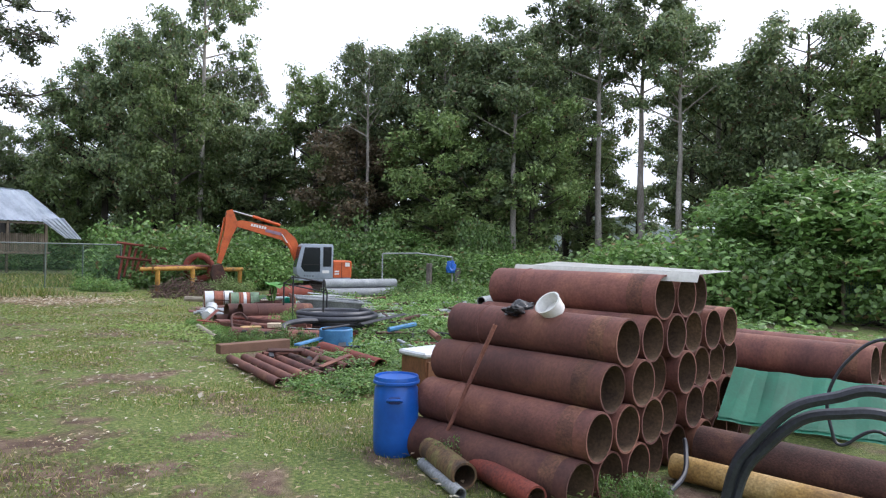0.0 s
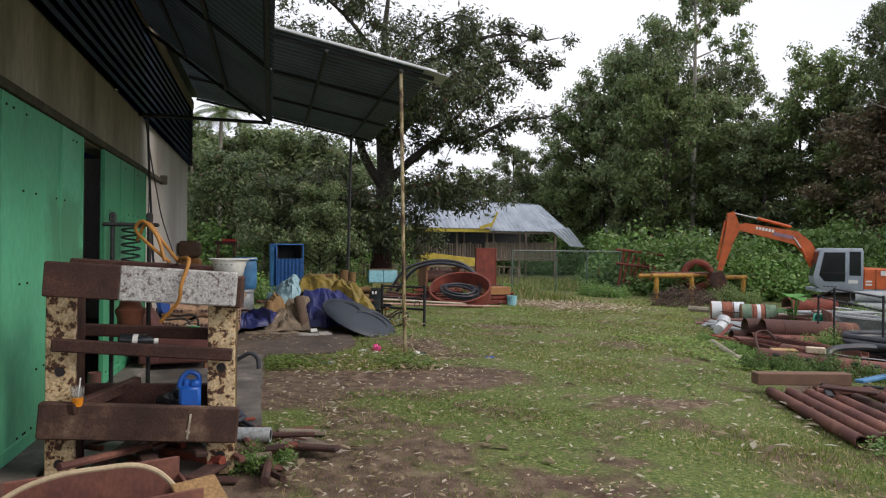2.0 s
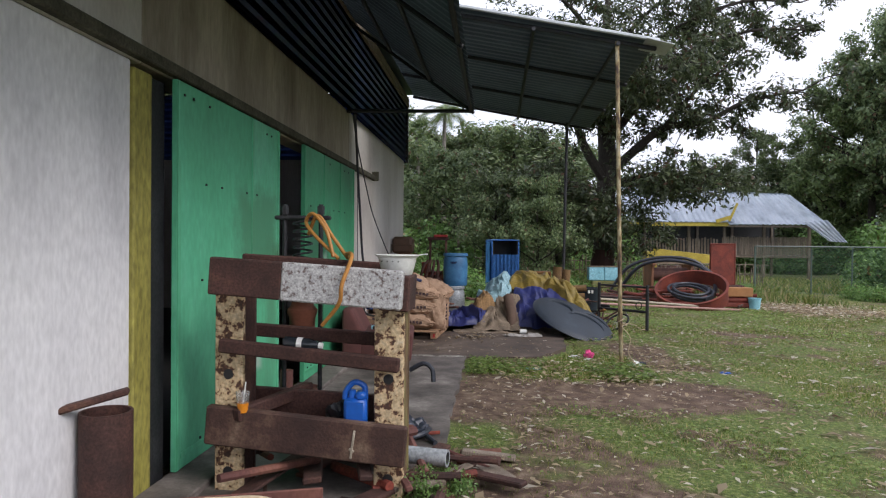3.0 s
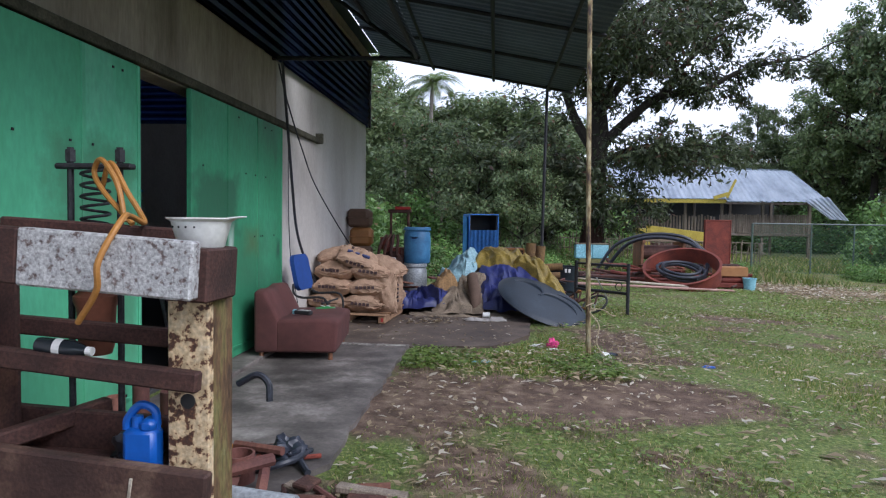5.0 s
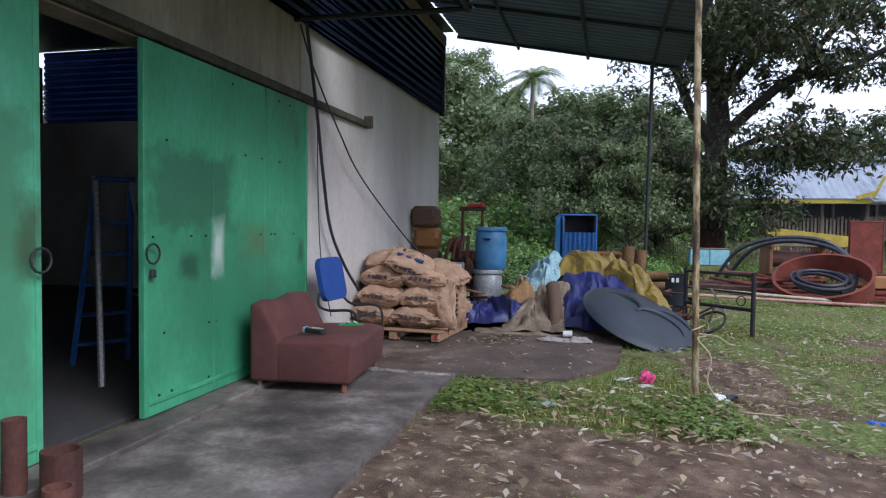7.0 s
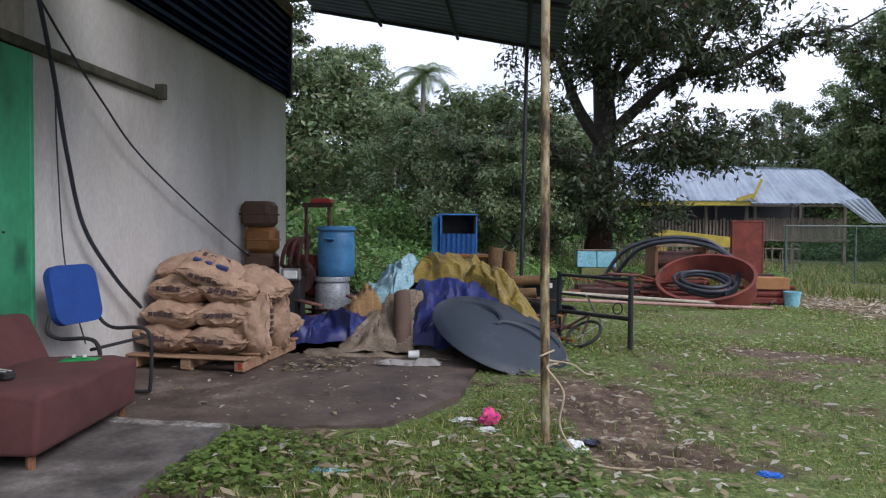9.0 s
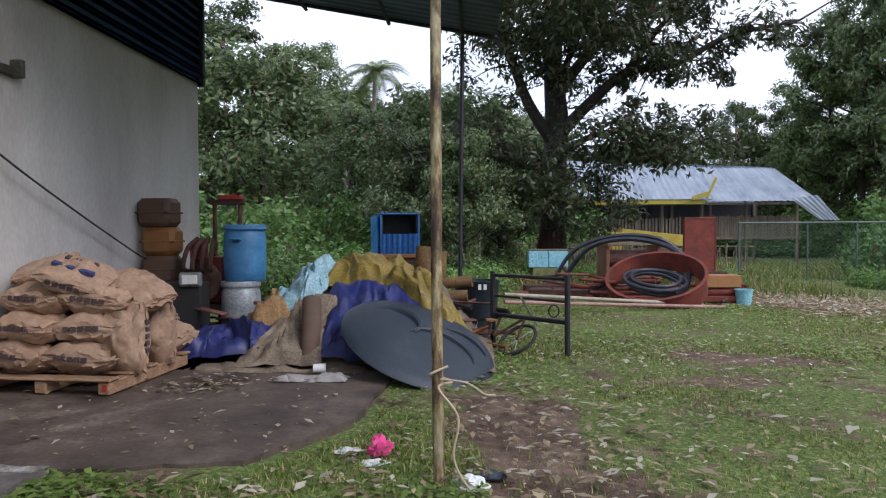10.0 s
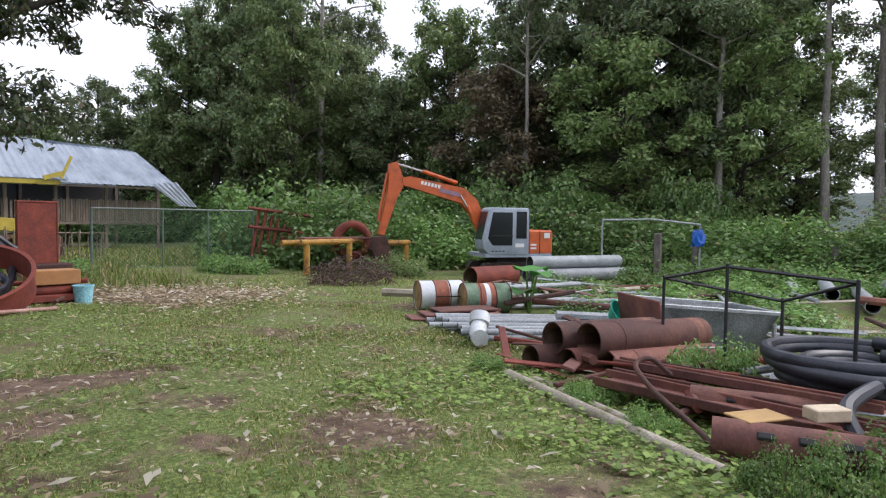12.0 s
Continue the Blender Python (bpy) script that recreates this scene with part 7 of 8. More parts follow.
# ---------- scrap yard on the open side ----------
PD = Vector((0.95, -0.3, 0)).normalized()
def lay(name, label, x, y, z, ln, r, m, dirv=PD, inner=RUST_IN_SHADE, group="", wall=0.012, collar=False):
    p = Vector((x, y, H(x) + z))
    q = p + dirv * ln
    q.z = H(q.x) + z
    return pipe_between(name, label, p, q, r, m, inner, group, wall, collar)
for x, y, z, ln, r, m in ((6.8, 8.36, 0.1, 1.5, 0.14, RUST_DARK), (6.95, 8.03, 0.1, 1.5, 0.14, RUST), (7.1, 7.7, 0.1, 1.5, 0.15, RUST), (6.97, 8.22, 0.31, 1.4, 0.165, RUST_DARK), (7.05, 7.87, 0.32, 1.6, 0.178, RUST)):
    lay("steel_pipe", "short rusted steel pipe stacked in the scrap yard", x, y, z, ln, r, m, group="short rusted pipes", collar=True)
for x, y, ln, r in ((6.35, 8.3, 2.65, 0.05), (6.35, 8.0, 1.5, 0.038)):
    lay("pale_pole", "long pale weathered pole lying at the edge of the grass", x, y, 0.02, ln, r, PALE_PIPE, Vector((-0.45, -0.893, 0)), PALE_PIPE, "pale poles")
gq = random.Random(17)
for i in range(17):
    t = i / 16
    lay("grey_pvc_pipe", "thin grey plastic pipe in a bundle", 8.35 - 0.75 * t + gq.uniform(-0.15, 0.15), 11.25 - 1.45 * t, 0.045 + 0.07 * (i % 2), 2.3 + gq.uniform(-0.3, 0.6), 0.042, GREY_PVC, Vector((0.8, -0.6, 0)), SHADED_INSIDE, "bundle of grey plastic pipes", 0.006)
for i in range(14):
    lay("grey_pvc_pipe", "thin grey plastic pipe lying among weeds", 10.6 + gq.uniform(-0.6, 2.0), 12.6 - 0.28 * i + gq.uniform(-0.2, 0.2), 0.06 + 0.05 * (i % 3), 2.6, 0.05, GREY_PVC, Vector((0.93, -0.36, 0)), SHADED_INSIDE, "loose grey plastic pipes", 0.006)
elb = thing("pvc_elbow", "white plastic pipe elbow lying in the grass", "pipe elbow", 7.5, 9.6, None, 20)
part("bend", hose([(-0.2, -0.1, 0.12), (0, 0, 0.13), (0.18, 0.05, 0.2), (0.25, 0.06, 0.28)], 0.1, 14, 5), WHITE_DIRTY, elb, smooth=True)
part("socket", hose([(0.2, 0.05, 0.22), (0.28, 0.07, 0.32)], 0.125, 14, 3), WHITE_DIRTY, elb, smooth=True)
def lying_drum(x, y, rz, bands, label):
    o = thing("oil_drum", label, "oil drum", x, y, H(x) + 0.25, rz)
    r = 0.25
    for x0, x1, m in bands:
        bm = lathe(bmesh.new(), [(r, x0), (r, x1)] if True else [], 28)
        bmesh.ops.rotate(bm, verts=bm.verts, matrix=Euler((0, radians(90), 0)).to_matrix())
        part("band", bm, m, o, smooth=True)
    for xx in (0.0, 0.26, 0.52, 0.78):
        bm = lathe(bmesh.new(), [(r, xx - 0.012), (r + 0.014, xx), (r, xx + 0.012)], 28)
        bmesh.ops.rotate(bm, verts=bm.verts, matrix=Euler((0, radians(90), 0)).to_matrix())
        part("hoop", bm, RUST, o, smooth=True)
    for xx in (0.01, 0.77):
        bm = lathe(bmesh.new(), [(0, xx), (r, xx)], 28)
        bmesh.ops.rotate(bm, verts=bm.verts, matrix=Euler((0, radians(90), 0)).to_matrix())
        part("end_plate", bm, mat("ochre_end", [(0.3, (0.12, 0.07, 0.03)), (0.7, (0.36, 0.25, 0.10))], 5), o)
OLDGREEN = mat("old_green_paint", [(0.3, (0.06, 0.10, 0.06)), (0.5, (0.13, 0.20, 0.13)), (0.75, (0.22, 0.28, 0.2))], 4)
OLDRED = mat("old_red_paint", [(0.3, (0.14, 0.05, 0.03)), (0.6, (0.30, 0.10, 0.06)), (0.8, (0.4, 0.25, 0.2))], 4)
lying_drum(9.75, 11.75, -32, ((0, 0.22, OLDGREEN), (0.22, 0.34, OLDRED), (0.34, 0.42, WHITE_DIRTY), (0.42, 0.52, OLDRED), (0.52, 0.78, OLDGREEN)), "dented green and red striped oil drum lying on its side")
lying_drum(9.45, 12.5, -30, ((0, 0.25, WHITE_DIRTY), (0.25, 0.5, OLDRED), (0.5, 0.78, WHITE_DIRTY)), "rusty white and red oil drum lying on its side")
st_ = thing("steel_sheet_stack", "rusty flat steel sheets stacked on the grass", "steel stack", 9.0, 11.3, None, -34)
for i in range(3):
    part("plate", boxes(((0.1 * i, 0.05 * i, 0.05 + 0.05 * i), (1.4 - 0.2 * i, 0.5, 0.03), (0, 0, 4 * i))), RUST, st_)
# angle-iron frame
af = thing("angle_iron_frame", "open box frame of dark angle iron standing on scrap", "steel frame", 0, 0, 0)
Q = [Vector((7.9, 7.5, 0)), Vector((7.46, 6.73, 0)), Vector((7.3, 5.7, 0)), Vector((8.15, 6.45, 0))]
QT = (0.66, 0.84, 0.78, 0.5)
for p, tz in zip(Q, QT):
    part("upright", boxes(((p.x, p.y, (tz - 0.22) / 2), (0.03, 0.03, tz + 0.28), (0, 0, 20))), DARK_STEEL, af)
for a_, b_ in ((0, 1), (1, 2), (2, 3), (3, 0)):
    for za, zb in ((QT[a_], QT[b_]), (-0.14, -0.14)):
        part("cross_bar", rod(Q[a_] + Vector((0, 0, za)), Q[b_] + Vector((0, 0, zb)), r=0.015, n=4), DARK_STEEL, af)
# galvanised hopper
hp = thing("steel_hopper", "galvanised steel hopper with rust-brown end plate", "hopper", 9.44, 7.7, H(9.6) - 0.24, -36)
bm = bmesh.new()
t_ = [bm.verts.new(v) for v in ((-0.75, -0.45, 0.86), (0.75, -0.45, 0.74), (0.75, 0.45, 0.74), (-0.75, 0.45, 0.86))]
b_ = [bm.verts.new(v) for v in ((0.1, -0.12, 0.0), (0.5, -0.12, 0.0), (0.5, 0.12, 0.0), (0.1, 0.12, 0.0))]
for i in range(4):
    bm.faces.new((t_[i], t_[(i + 1) % 4], b_[(i + 1) % 4], b_[i]))
bmesh.ops.solidify(bm, geom=bm.faces[:], thickness=0.012)
part("cone", bm, GREY_STEEL, hp)
part("end_plate", boxes(((-0.76, 0, 0.45), (0.03, 1.0, 0.95), (0, -10, 0))), RUST, hp)
part("rim", boxes(((0, -0.46, 0.8), (1.55, 0.03, 0.05), (0, 4.6, 0)), ((0, 0.46, 0.8), (1.55, 0.03, 0.05), (0, 4.6, 0)), ((0.76, 0, 0.74), (0.03, 0.95, 0.05))), GREY_STEEL, hp)
for x, y in ((0.7, -0.42), (0.7, 0.42), (-0.7, -0.42), (-0.7, 0.42)):
    part("leg", rod((x, y, 0), (x, y, 0.62), r=0.025), GREY_STEEL, hp)
tb = thing("teal_bucket", "teal green plastic basin lying on the pipes", "basin", 9.0, 8.6, H(9.0) + 0.3, 0, rx=50)
part("basin_wall", lathe(bmesh.new(), [(0, 0), (0.12, 0), (0.2, 0.14), (0.22, 0.15), (0.19, 0.15), (0.11, 0.015), (0, 0.015)], 26), TEAL_PLASTIC, tb, smooth=True)
for k, (x, y, r) in enumerate(((7.78, 5.72, 0.68), (7.82, 5.68, 0.52), (7.74, 5.76, 0.78))):
    coil_hose("hose_coil", "large coil of thick black hose on the scrap", x, y, H(x) + 0.1 + 0.09 * k, r, 2, 0.055, BLACK_HOSE, 4 + k, 0.8)
coil("hose", "thick black hose end hanging to the ground", [(7.3, 5.5, 0.02), (6.7, 5.5, 0.1), (6.22, 5.55, 0.06), (6.06, 5.45, -0.08), (6.0, 5.32, -0.2)], 0.05, BLACK_HOSE)
coil("hose", "thin rusty bent pipe arching over the scrap", [(5.42, 6.0, -0.2), (5.7, 6.3, -0.12), (5.95, 6.7, 0.0), (6.15, 6.95, 0.12), (6.3, 6.9, 0.16), (6.35, 6.75, 0.05)], 0.02, RUST_DARK)
for (x0, y0, z0), (x1, y1, z1), w, m in (((6.5, 7.35, -0.06), (6.3, 5.3, 0.0), 0.1, RUST), ((6.72, 7.4, -0.02), (6.65, 5.4, 0.06), 0.12, RUST), ((6.3, 7.3, -0.05), (6.1, 5.2, -0.02), 0.3, RUST), ((6.95, 7.2, -0.06), (7.05, 5.4, -0.02), 0.25, RUST_DARK)):
    v = Vector((x1 - x0, y1 - y0, z1 - z0))
    o = thing("steel_channel", "long rusty steel channel lying on the scrap", "steel channel", (x0 + x1) / 2, (y0 + y1) / 2, (z0 + z1) / 2 - 0.05, math.degrees(math.atan2(v.y, v.x)))
    part("web", boxes(((0, 0, 0.0), (v.length, w, 0.02))), m, o)
    part("flange", boxes(((0, w / 2, 0.03), (v.length, 0.02, 0.07))), m, o)
    part("flange", boxes(((0, -w / 2, 0.03), (v.length, 0.02, 0.07))), m, o)
for x0, y0, x1, y1, r in ((5.55, 6.15, 5.85, 5.25, 0.13), (5.95, 5.3, 6.5, 4.7, 0.13), (6.35, 6.6, 6.7, 5.6, 0.13)):
    o = pipe_between("slotted_pipe", "rusted pipe with cut slots half hidden in weeds", (x0, y0, H(x0) + 0.1), (x1, y1, H(x1) + 0.1), r, RUST, RUST_IN_SHADE)
    for k in range(3):
        part("slot", boxes(((0.3 + k * 0.22, -r * 0.8, r * 0.6), (0.1, 0.03, 0.05), (-50, 0, 0))), TYRE, o)
bk2 = thing("timber_block", "pale sawn timber block lying on the steel", "timber block", 6.02, 5.62, 0.02, -40)
part("block_body", boxes(((0, 0, 0.035), (0.24, 0.14, 0.08))), plain("pale_timber", (0.52, 0.43, 0.31), 0.8), bk2)
bd2 = thing("tan_board", "small tan board lying on the steel", "board", 5.78, 5.95, 0.0, -30)
part("board_face", boxes(((0, 0, 0.02), (0.34, 0.22, 0.015))), plain("tan_board", (0.40, 0.25, 0.10), 0.8), bd2)
scatter_bars(60, 6.4, 9.5, 5.0, 9.0, [RUST, RUST_DARK, RUST_RED, RUST, GREY_STEEL], 51, 0.25, 0.4, 1.4, (0.015, 0.05))
scatter_bars(70, 9.5, 16.5, 6.0, 14.5, [GREY_PVC, RUST, RUST_DARK, GREY_STEEL, PALE_PIPE], 52, 0.3, 0.8, 2.6, (0.03, 0.08))
scatter_bars(40, 5.5, 9.5, 1.0, 5.2, [RUST, RUST_DARK, GREY_STEEL, DARK_STEEL, BLUE_FADED], 53, 0.4, 0.4, 1.3, (0.015, 0.05))
# big grey pipes by the excavator
for k, (dx, dz) in enumerate(((0, 0.2), (0.42, 0.2), (0.2, 0.56))):
    pipe_between("concrete_pipe", "large grey pipe stacked near the excavator", (16.9 + dx * 0.5, 15.2 + dx, -0.54 + dz), (19.9 + dx * 0.5, 14.0 + dx, -0.54 + dz), 0.185, GREY_PVC, SHADED_INSIDE, "large grey pipes", 0.02)
pipe_between("red_pipe", "short wide red steel pipe in the grass", (14.6, 15.6, -0.28), (16.2, 15.4, -0.28), 0.27, RUST_RED, RUST_IN_SHADE)
for k in range(5):
    pipe_between("grey_pipe", "grey pipe lying by the weeds", (16.4, 5.6 + k * 0.7, -0.35 + 0.18 * (k % 2)), (20.2, 6.6 + k * 0.7, -0.35 + 0.15 * (k % 2)), 0.14, GREY_PVC, SHADED_INSIDE, "far grey pipes", 0.015)
gl = thing("net_goal_frame", "thin steel tube goal frame among the bushes", "goal frame", 19.5, 14.5, None)
for p in (((0, 0, 0), (0, 0, 1.8)), ((2.0, -2.2, 0), (2.0, -2.2, 1.7)), ((0, 0, 1.8), (1.0, -1.1, 1.84), (2.0, -2.2, 1.7))):
    part("tube", rod(*p, r=0.03), GREY_STEEL, gl)
lump("blue_cloth", "blue cloth hanging on the goal frame", "cloth", 21.46, 12.35, 0.5, (0.2, 0.2, 0.36), BLUE_PLASTIC, 14, 0.4)
for x, y, hh in ((21.9, 13.8, 1.5), (24.6, 18.4, 1.3), (23.0, 13.0, 1.3), (25, 9.4, 1.3)):
    part("post_body", boxes(((0, 0, hh / 2 - 0.1), (0.2, 0.2, hh)), bevel=0.02), CONCRETE, thing("concrete_post", "grey concrete fence post", "post", x, y, None, group="concrete fence posts"))
nt = thing("net_enclosure", "timber frame hung with dark green netting", "enclosure", 21.8, -2.0, None)
for x, y in ((0, 0), (1.3, -1.4), (2.6, -2.8)):
    part("pole", rod((x, y, 0), (x, y, 1.9), r=0.06), WOOD_OLD, nt)
part("top_pole", rod((0, 0, 1.85), (2.6, -2.8, 1.85), r=0.04), WOOD_OLD, nt)
wn_ = bmesh.new()
for i in range(38):
    t = i / 37
    sweep(wn_, [(2.6 * t, -2.8 * t, 0.05), (2.6 * t, -2.8 * t, 1.8)], 0.018, 3, False)
for i in range(18):
    sweep(wn_, [(0, 0, 0.1 * i + 0.05), (2.6, -2.8, 0.1 * i + 0.05)], 0.012, 3, False)
part("netting", wn_, GREEN_WIRE, nt)

# ---------- things beside the big pipe stack ----------
blue_drum(2.03, -0.36, H(2.03) + 0.0, 0.168, 0.58, BLUE_PLASTIC, "bright blue plastic drum with lid standing in the grass", side=215)
pipe_between("leaning_pole", "thin rusty pole leaning against the pipe stack", (2.0, -0.735, H(2.0)), (2.1, -1.17, 0.93), 0.015, RUST, RUST, wall=0.004)
pipe_between("steel_pipe", "moss-green rusty pipe lying in the grass", (1.98, -0.72, H(1.9) + 0.1), (1.62, -1.25, H(1.6) + 0.1), 0.085, MOSS_RUST, RUST_IN_SHADE)
pipe_between("steel_pipe", "orange-brown rusty pipe lying in the grass", (2.0, -1.02, H(1.9) + 0.08), (1.62, -1.75, H(1.7) + 0.08), 0.075, RUST_RED, RUST_IN_SHADE)
pipe_between("pale_pole", "grey pole lying beside the stack", (1.85, -0.75, H(1.8) + 0.03), (1.5, -1.3, H(1.5) + 0.03), 0.04, GREY_PVC, GREY_PVC, wall=0.006)
pipe_between("steel_pipe", "dark brown rusted pipe lying in front of the stack", Vector((3.15, -2.3, 0.06)), Vector((3.15, -2.3, 0.06)) + AX * 1.9, 0.145, RUST_DARK, RUST_IN_SHADE)
pipe_between("steel_pipe", "yellow-brown stained pipe lying on the ground", Vector((2.82, -2.2, -0.02)), Vector((2.82, -2.2, -0.02)) + AX * 1.5, 0.085, mat("yellow_stained_pipe", [(0.3, (0.12, 0.06, 0.025)), (0.5, (0.33, 0.20, 0.06)), (0.75, (0.45, 0.33, 0.16))], 2.5), RUST_IN_SHADE)
for k, (dx, z) in enumerate(((0, 0.55), (-0.19, 0.22), (0.19, 0.22), (0.57, 0.22), (0.38, 0.55), (0.95, 0.22))):
    p = Vector((5.15 + dx, -3.3 - 0.16 * dx, H(5) + z + 0.12))
    pipe_between("steel_pipe", "large rust-brown steel pipe in a second stack", p - AX * 1.6, p, 0.185, RUST, RUST_IN_SHADE, "second stack of rusted pipes", collar=True)
gsx = thing("green_roof_sheet", "green corrugated roofing sheet leaning on the pipes", "roof sheet", 0, 0, 0)
for k, o_ in enumerate((0.0, 0.02)):
    part("sheet", roof((3.4 + o_, -2.35, 0.2 + o_), (4.2 + o_, -3.6, 0.02 + o_), (3.98 + o_, -2.35, 0.5 + o_), (4.85 + o_, -3.6, 0.34 + o_), 4, 0.012), GREEN_SHEET, gsx)
coil("hose", "thick black hose looping beside the pipes", [(2.1, -2.66, -0.08), (2.1, -2.73, 0.25), (2.1, -2.82, 0.41), (2.1, -3.01, 0.63), (2.1, -3.21, 0.72), (2.12, -3.43, 0.77), (2.2, -3.9, 0.6), (2.2, -4.3, -0.08)], 0.03, BLACK_HOSE)
coil("hose", "thick black hose looping beside the pipes", [(2.13, -2.7, -0.08), (2.13, -2.77, 0.22), (2.13, -2.87, 0.38), (2.13, -3.05, 0.57), (2.14, -3.23, 0.63), (2.18, -3.45, 0.64), (2.25, -3.85, 0.5), (2.3, -4.2, -0.08)], 0.03, BLACK_HOSE)
coil("cable", "thin black cable looping over the green sheet", [(2.3, -3.75, 0.95), (2.3, -3.42, 1.02), (2.3, -3.25, 0.89), (2.3, -3.16, 0.69), (2.3, -3.18, 0.51), (2.3, -3.23, 0.43), (2.3, -3.43, 0.52), (2.3, -3.75, 0.1), (2.3, -3.8, -0.1)], 0.009, BLACK_HOSE)
coil("cable", "black cable lying at the foot of the stack", [(2.1, -2.3, -0.05), (2.5, -2.35, 0.02), (2.75, -2.3, 0.12), (2.9, -2.25, 0.15)], 0.016, BLACK_HOSE)
ZT = H(2.3) - 0.05 + D * (1 + 4 * 0.866) + 0.004
ws = thing("white_roof_sheet", "white folded roofing sheet lying on top of the pipe stack", "roof sheet", 0, 0, 0)
wp = P0 + UX * (D * 4.0)
q0, q1 = wp - AX * 1.35, wp + AX * 0.25
part("sheet", roof(tuple(q0 - UX * 0.28 + Vector((0, 0, ZT))), tuple(q1 - UX * 0.28 + Vector((0, 0, ZT))), tuple(q0 + UX * 0.32 + Vector((0, 0, ZT + 0.05))), tuple(q1 + UX * 0.32 + Vector((0, 0, ZT + 0.02))), 2, 0.004), WHITE, ws)
part("folded_edge", roof(tuple(q0 - UX * 0.29 + Vector((0, 0, ZT + 0.03))), tuple(q1 - UX * 0.29 + Vector((0, 0, ZT + 0.02))), tuple(q0 - UX * 0.33 + Vector((0, 0, ZT - 0.05))), tuple(q1 - UX * 0.33 + Vector((0, 0, ZT - 0.05))), 1, 0.0), WHITE, ws)
zr4 = H(2.3) - 0.05 + D * (1 + 3 * 0.866)
wpot = thing("enamel_pot", "white enamel pot lying on the pipes", "pot", 2.45, -1.45, zr4 + 0.0, 70, rx=-48)
part("pot_wall", lathe(bmesh.new(), [(0, 0), (0.085, 0), (0.095, 0.1), (0.1, 0.1), (0.088, 0.1), (0.078, 0.012), (0, 0.012)], 24), WHITE, wpot, smooth=True)
lump("plastic_bag", "black plastic sheet crumpled on the pipes", "bag", 2.5, -1.15, zr4 - 0.05, (0.16, 0.1, 0.06), plain("black_sheet", (0.02, 0.022, 0.025), 0.4), 22, 0.5)
ob_ = thing("wooden_cabinet", "small brown wooden cabinet with a white top", "cabinet", 4.2, 0.9, None, -12)
part("carcass", boxes(((0, 0, 0.21), (0.5, 0.4, 0.42))), WOOD_BROWN, ob_)
part("door_panel", boxes(((-0.1, -0.21, 0.21), (0.24, 0.02, 0.34)), ((0.15, -0.21, 0.21), (0.18, 0.02, 0.34))), WOOD_BROWN, ob_)
part("worktop", boxes(((0, 0, 0.45), (0.56, 0.46, 0.06)), bevel=0.02), WHITE_DIRTY, ob_)
hb = thing("cut_blue_drum", "cut-down blue plastic drum with dents in the scrap", "drum", 5.95, 4.05, None)
part("drum_shell", lathe(bmesh.new(), [(0, 0), (0.25, 0), (0.27, 0.05), (0.27, 0.34), (0.25, 0.36), (0.24, 0.34), (0.24, 0.04), (0, 0.03)], 26), BLUE_FADED, hb, smooth=True)
part("rim_bars", rod((-0.3, 0, 0.37), (0.35, 0.05, 0.38), r=0.02), DARK_STEEL, hb)
LDV = Vector((-0.38, -0.925, 0)).normalized()
for i in range(7):
    lay("thin_steel_pipe", "thin brown steel pipe in a row on the ground", 3.85 + 0.2 * i, 4.0 - 0.06 * i, 0.06 + (0.0 if i < 5 else 0.05), 2.0 - 0.07 * i, 0.055, RUST if i != 4 else RUST_DARK, LDV, group="row of thin brown pipes")
lay("steel_pipe", "darker rusted pipe beside the row of thin pipes", 5.3, 3.7, 0.12, 1.9, 0.1, RUST_RED, LDV)
pl = thing("timber_sleeper", "brown timber sleeper lying across the pipes", "sleeper", 4.3, 4.05, H(4.3) + 0.12, -14)
part("sleeper_body", boxes(((0, 0, 0.07), (1.05, 0.16, 0.13))), plain("sleeper_brown", (0.16, 0.09, 0.06), 0.9), pl)
scatter_bars(16, 4.2, 5.6, 2.2, 4.0, [RUST, RUST_DARK, DARK_STEEL], 61, 0.18, 0.4, 1.0)

# broad-leaved plant beside the drums
bp_ = thing("taro_plant", "green taro plant with very large leaves", "plant", 10.6, 11.0, None)
gt = random.Random(2)
for i in range(6):
    a = i * 1.1
    d = Vector((math.cos(a), math.sin(a), 0))
    hgt = gt.uniform(0.35, 0.75)
    part("leaf_stalk", rod((0, 0, 0), d * 0.12 + Vector((0, 0, hgt)), r=0.018, n=6), LEAF_BRIGHT, bp_)
    s = Vector((-d.y, d.x, 0))
    def lf(u, v, d=d, s=s, hgt=hgt):
        w = 0.17 * math.sin(math.pi * min(1, u * 0.9 + 0.1)) ** 0.7
        return d * (0.1 + 0.4 * u) + s * ((v - 0.5) * 2 * w) + Vector((0, 0, hgt + 0.12 * math.sin(u * 2.4) + 0.25 * abs(v - 0.5) * w - 0.1 * u))
    part("leaf", sheet_mesh("leaf", 8, 4, lf, LEAF_BRIGHT, 0.002), leaf_mat("taro_leaf", (0.07, 0.22, 0.04), (0.10, 0.30, 0.06)), bp_, smooth=True)

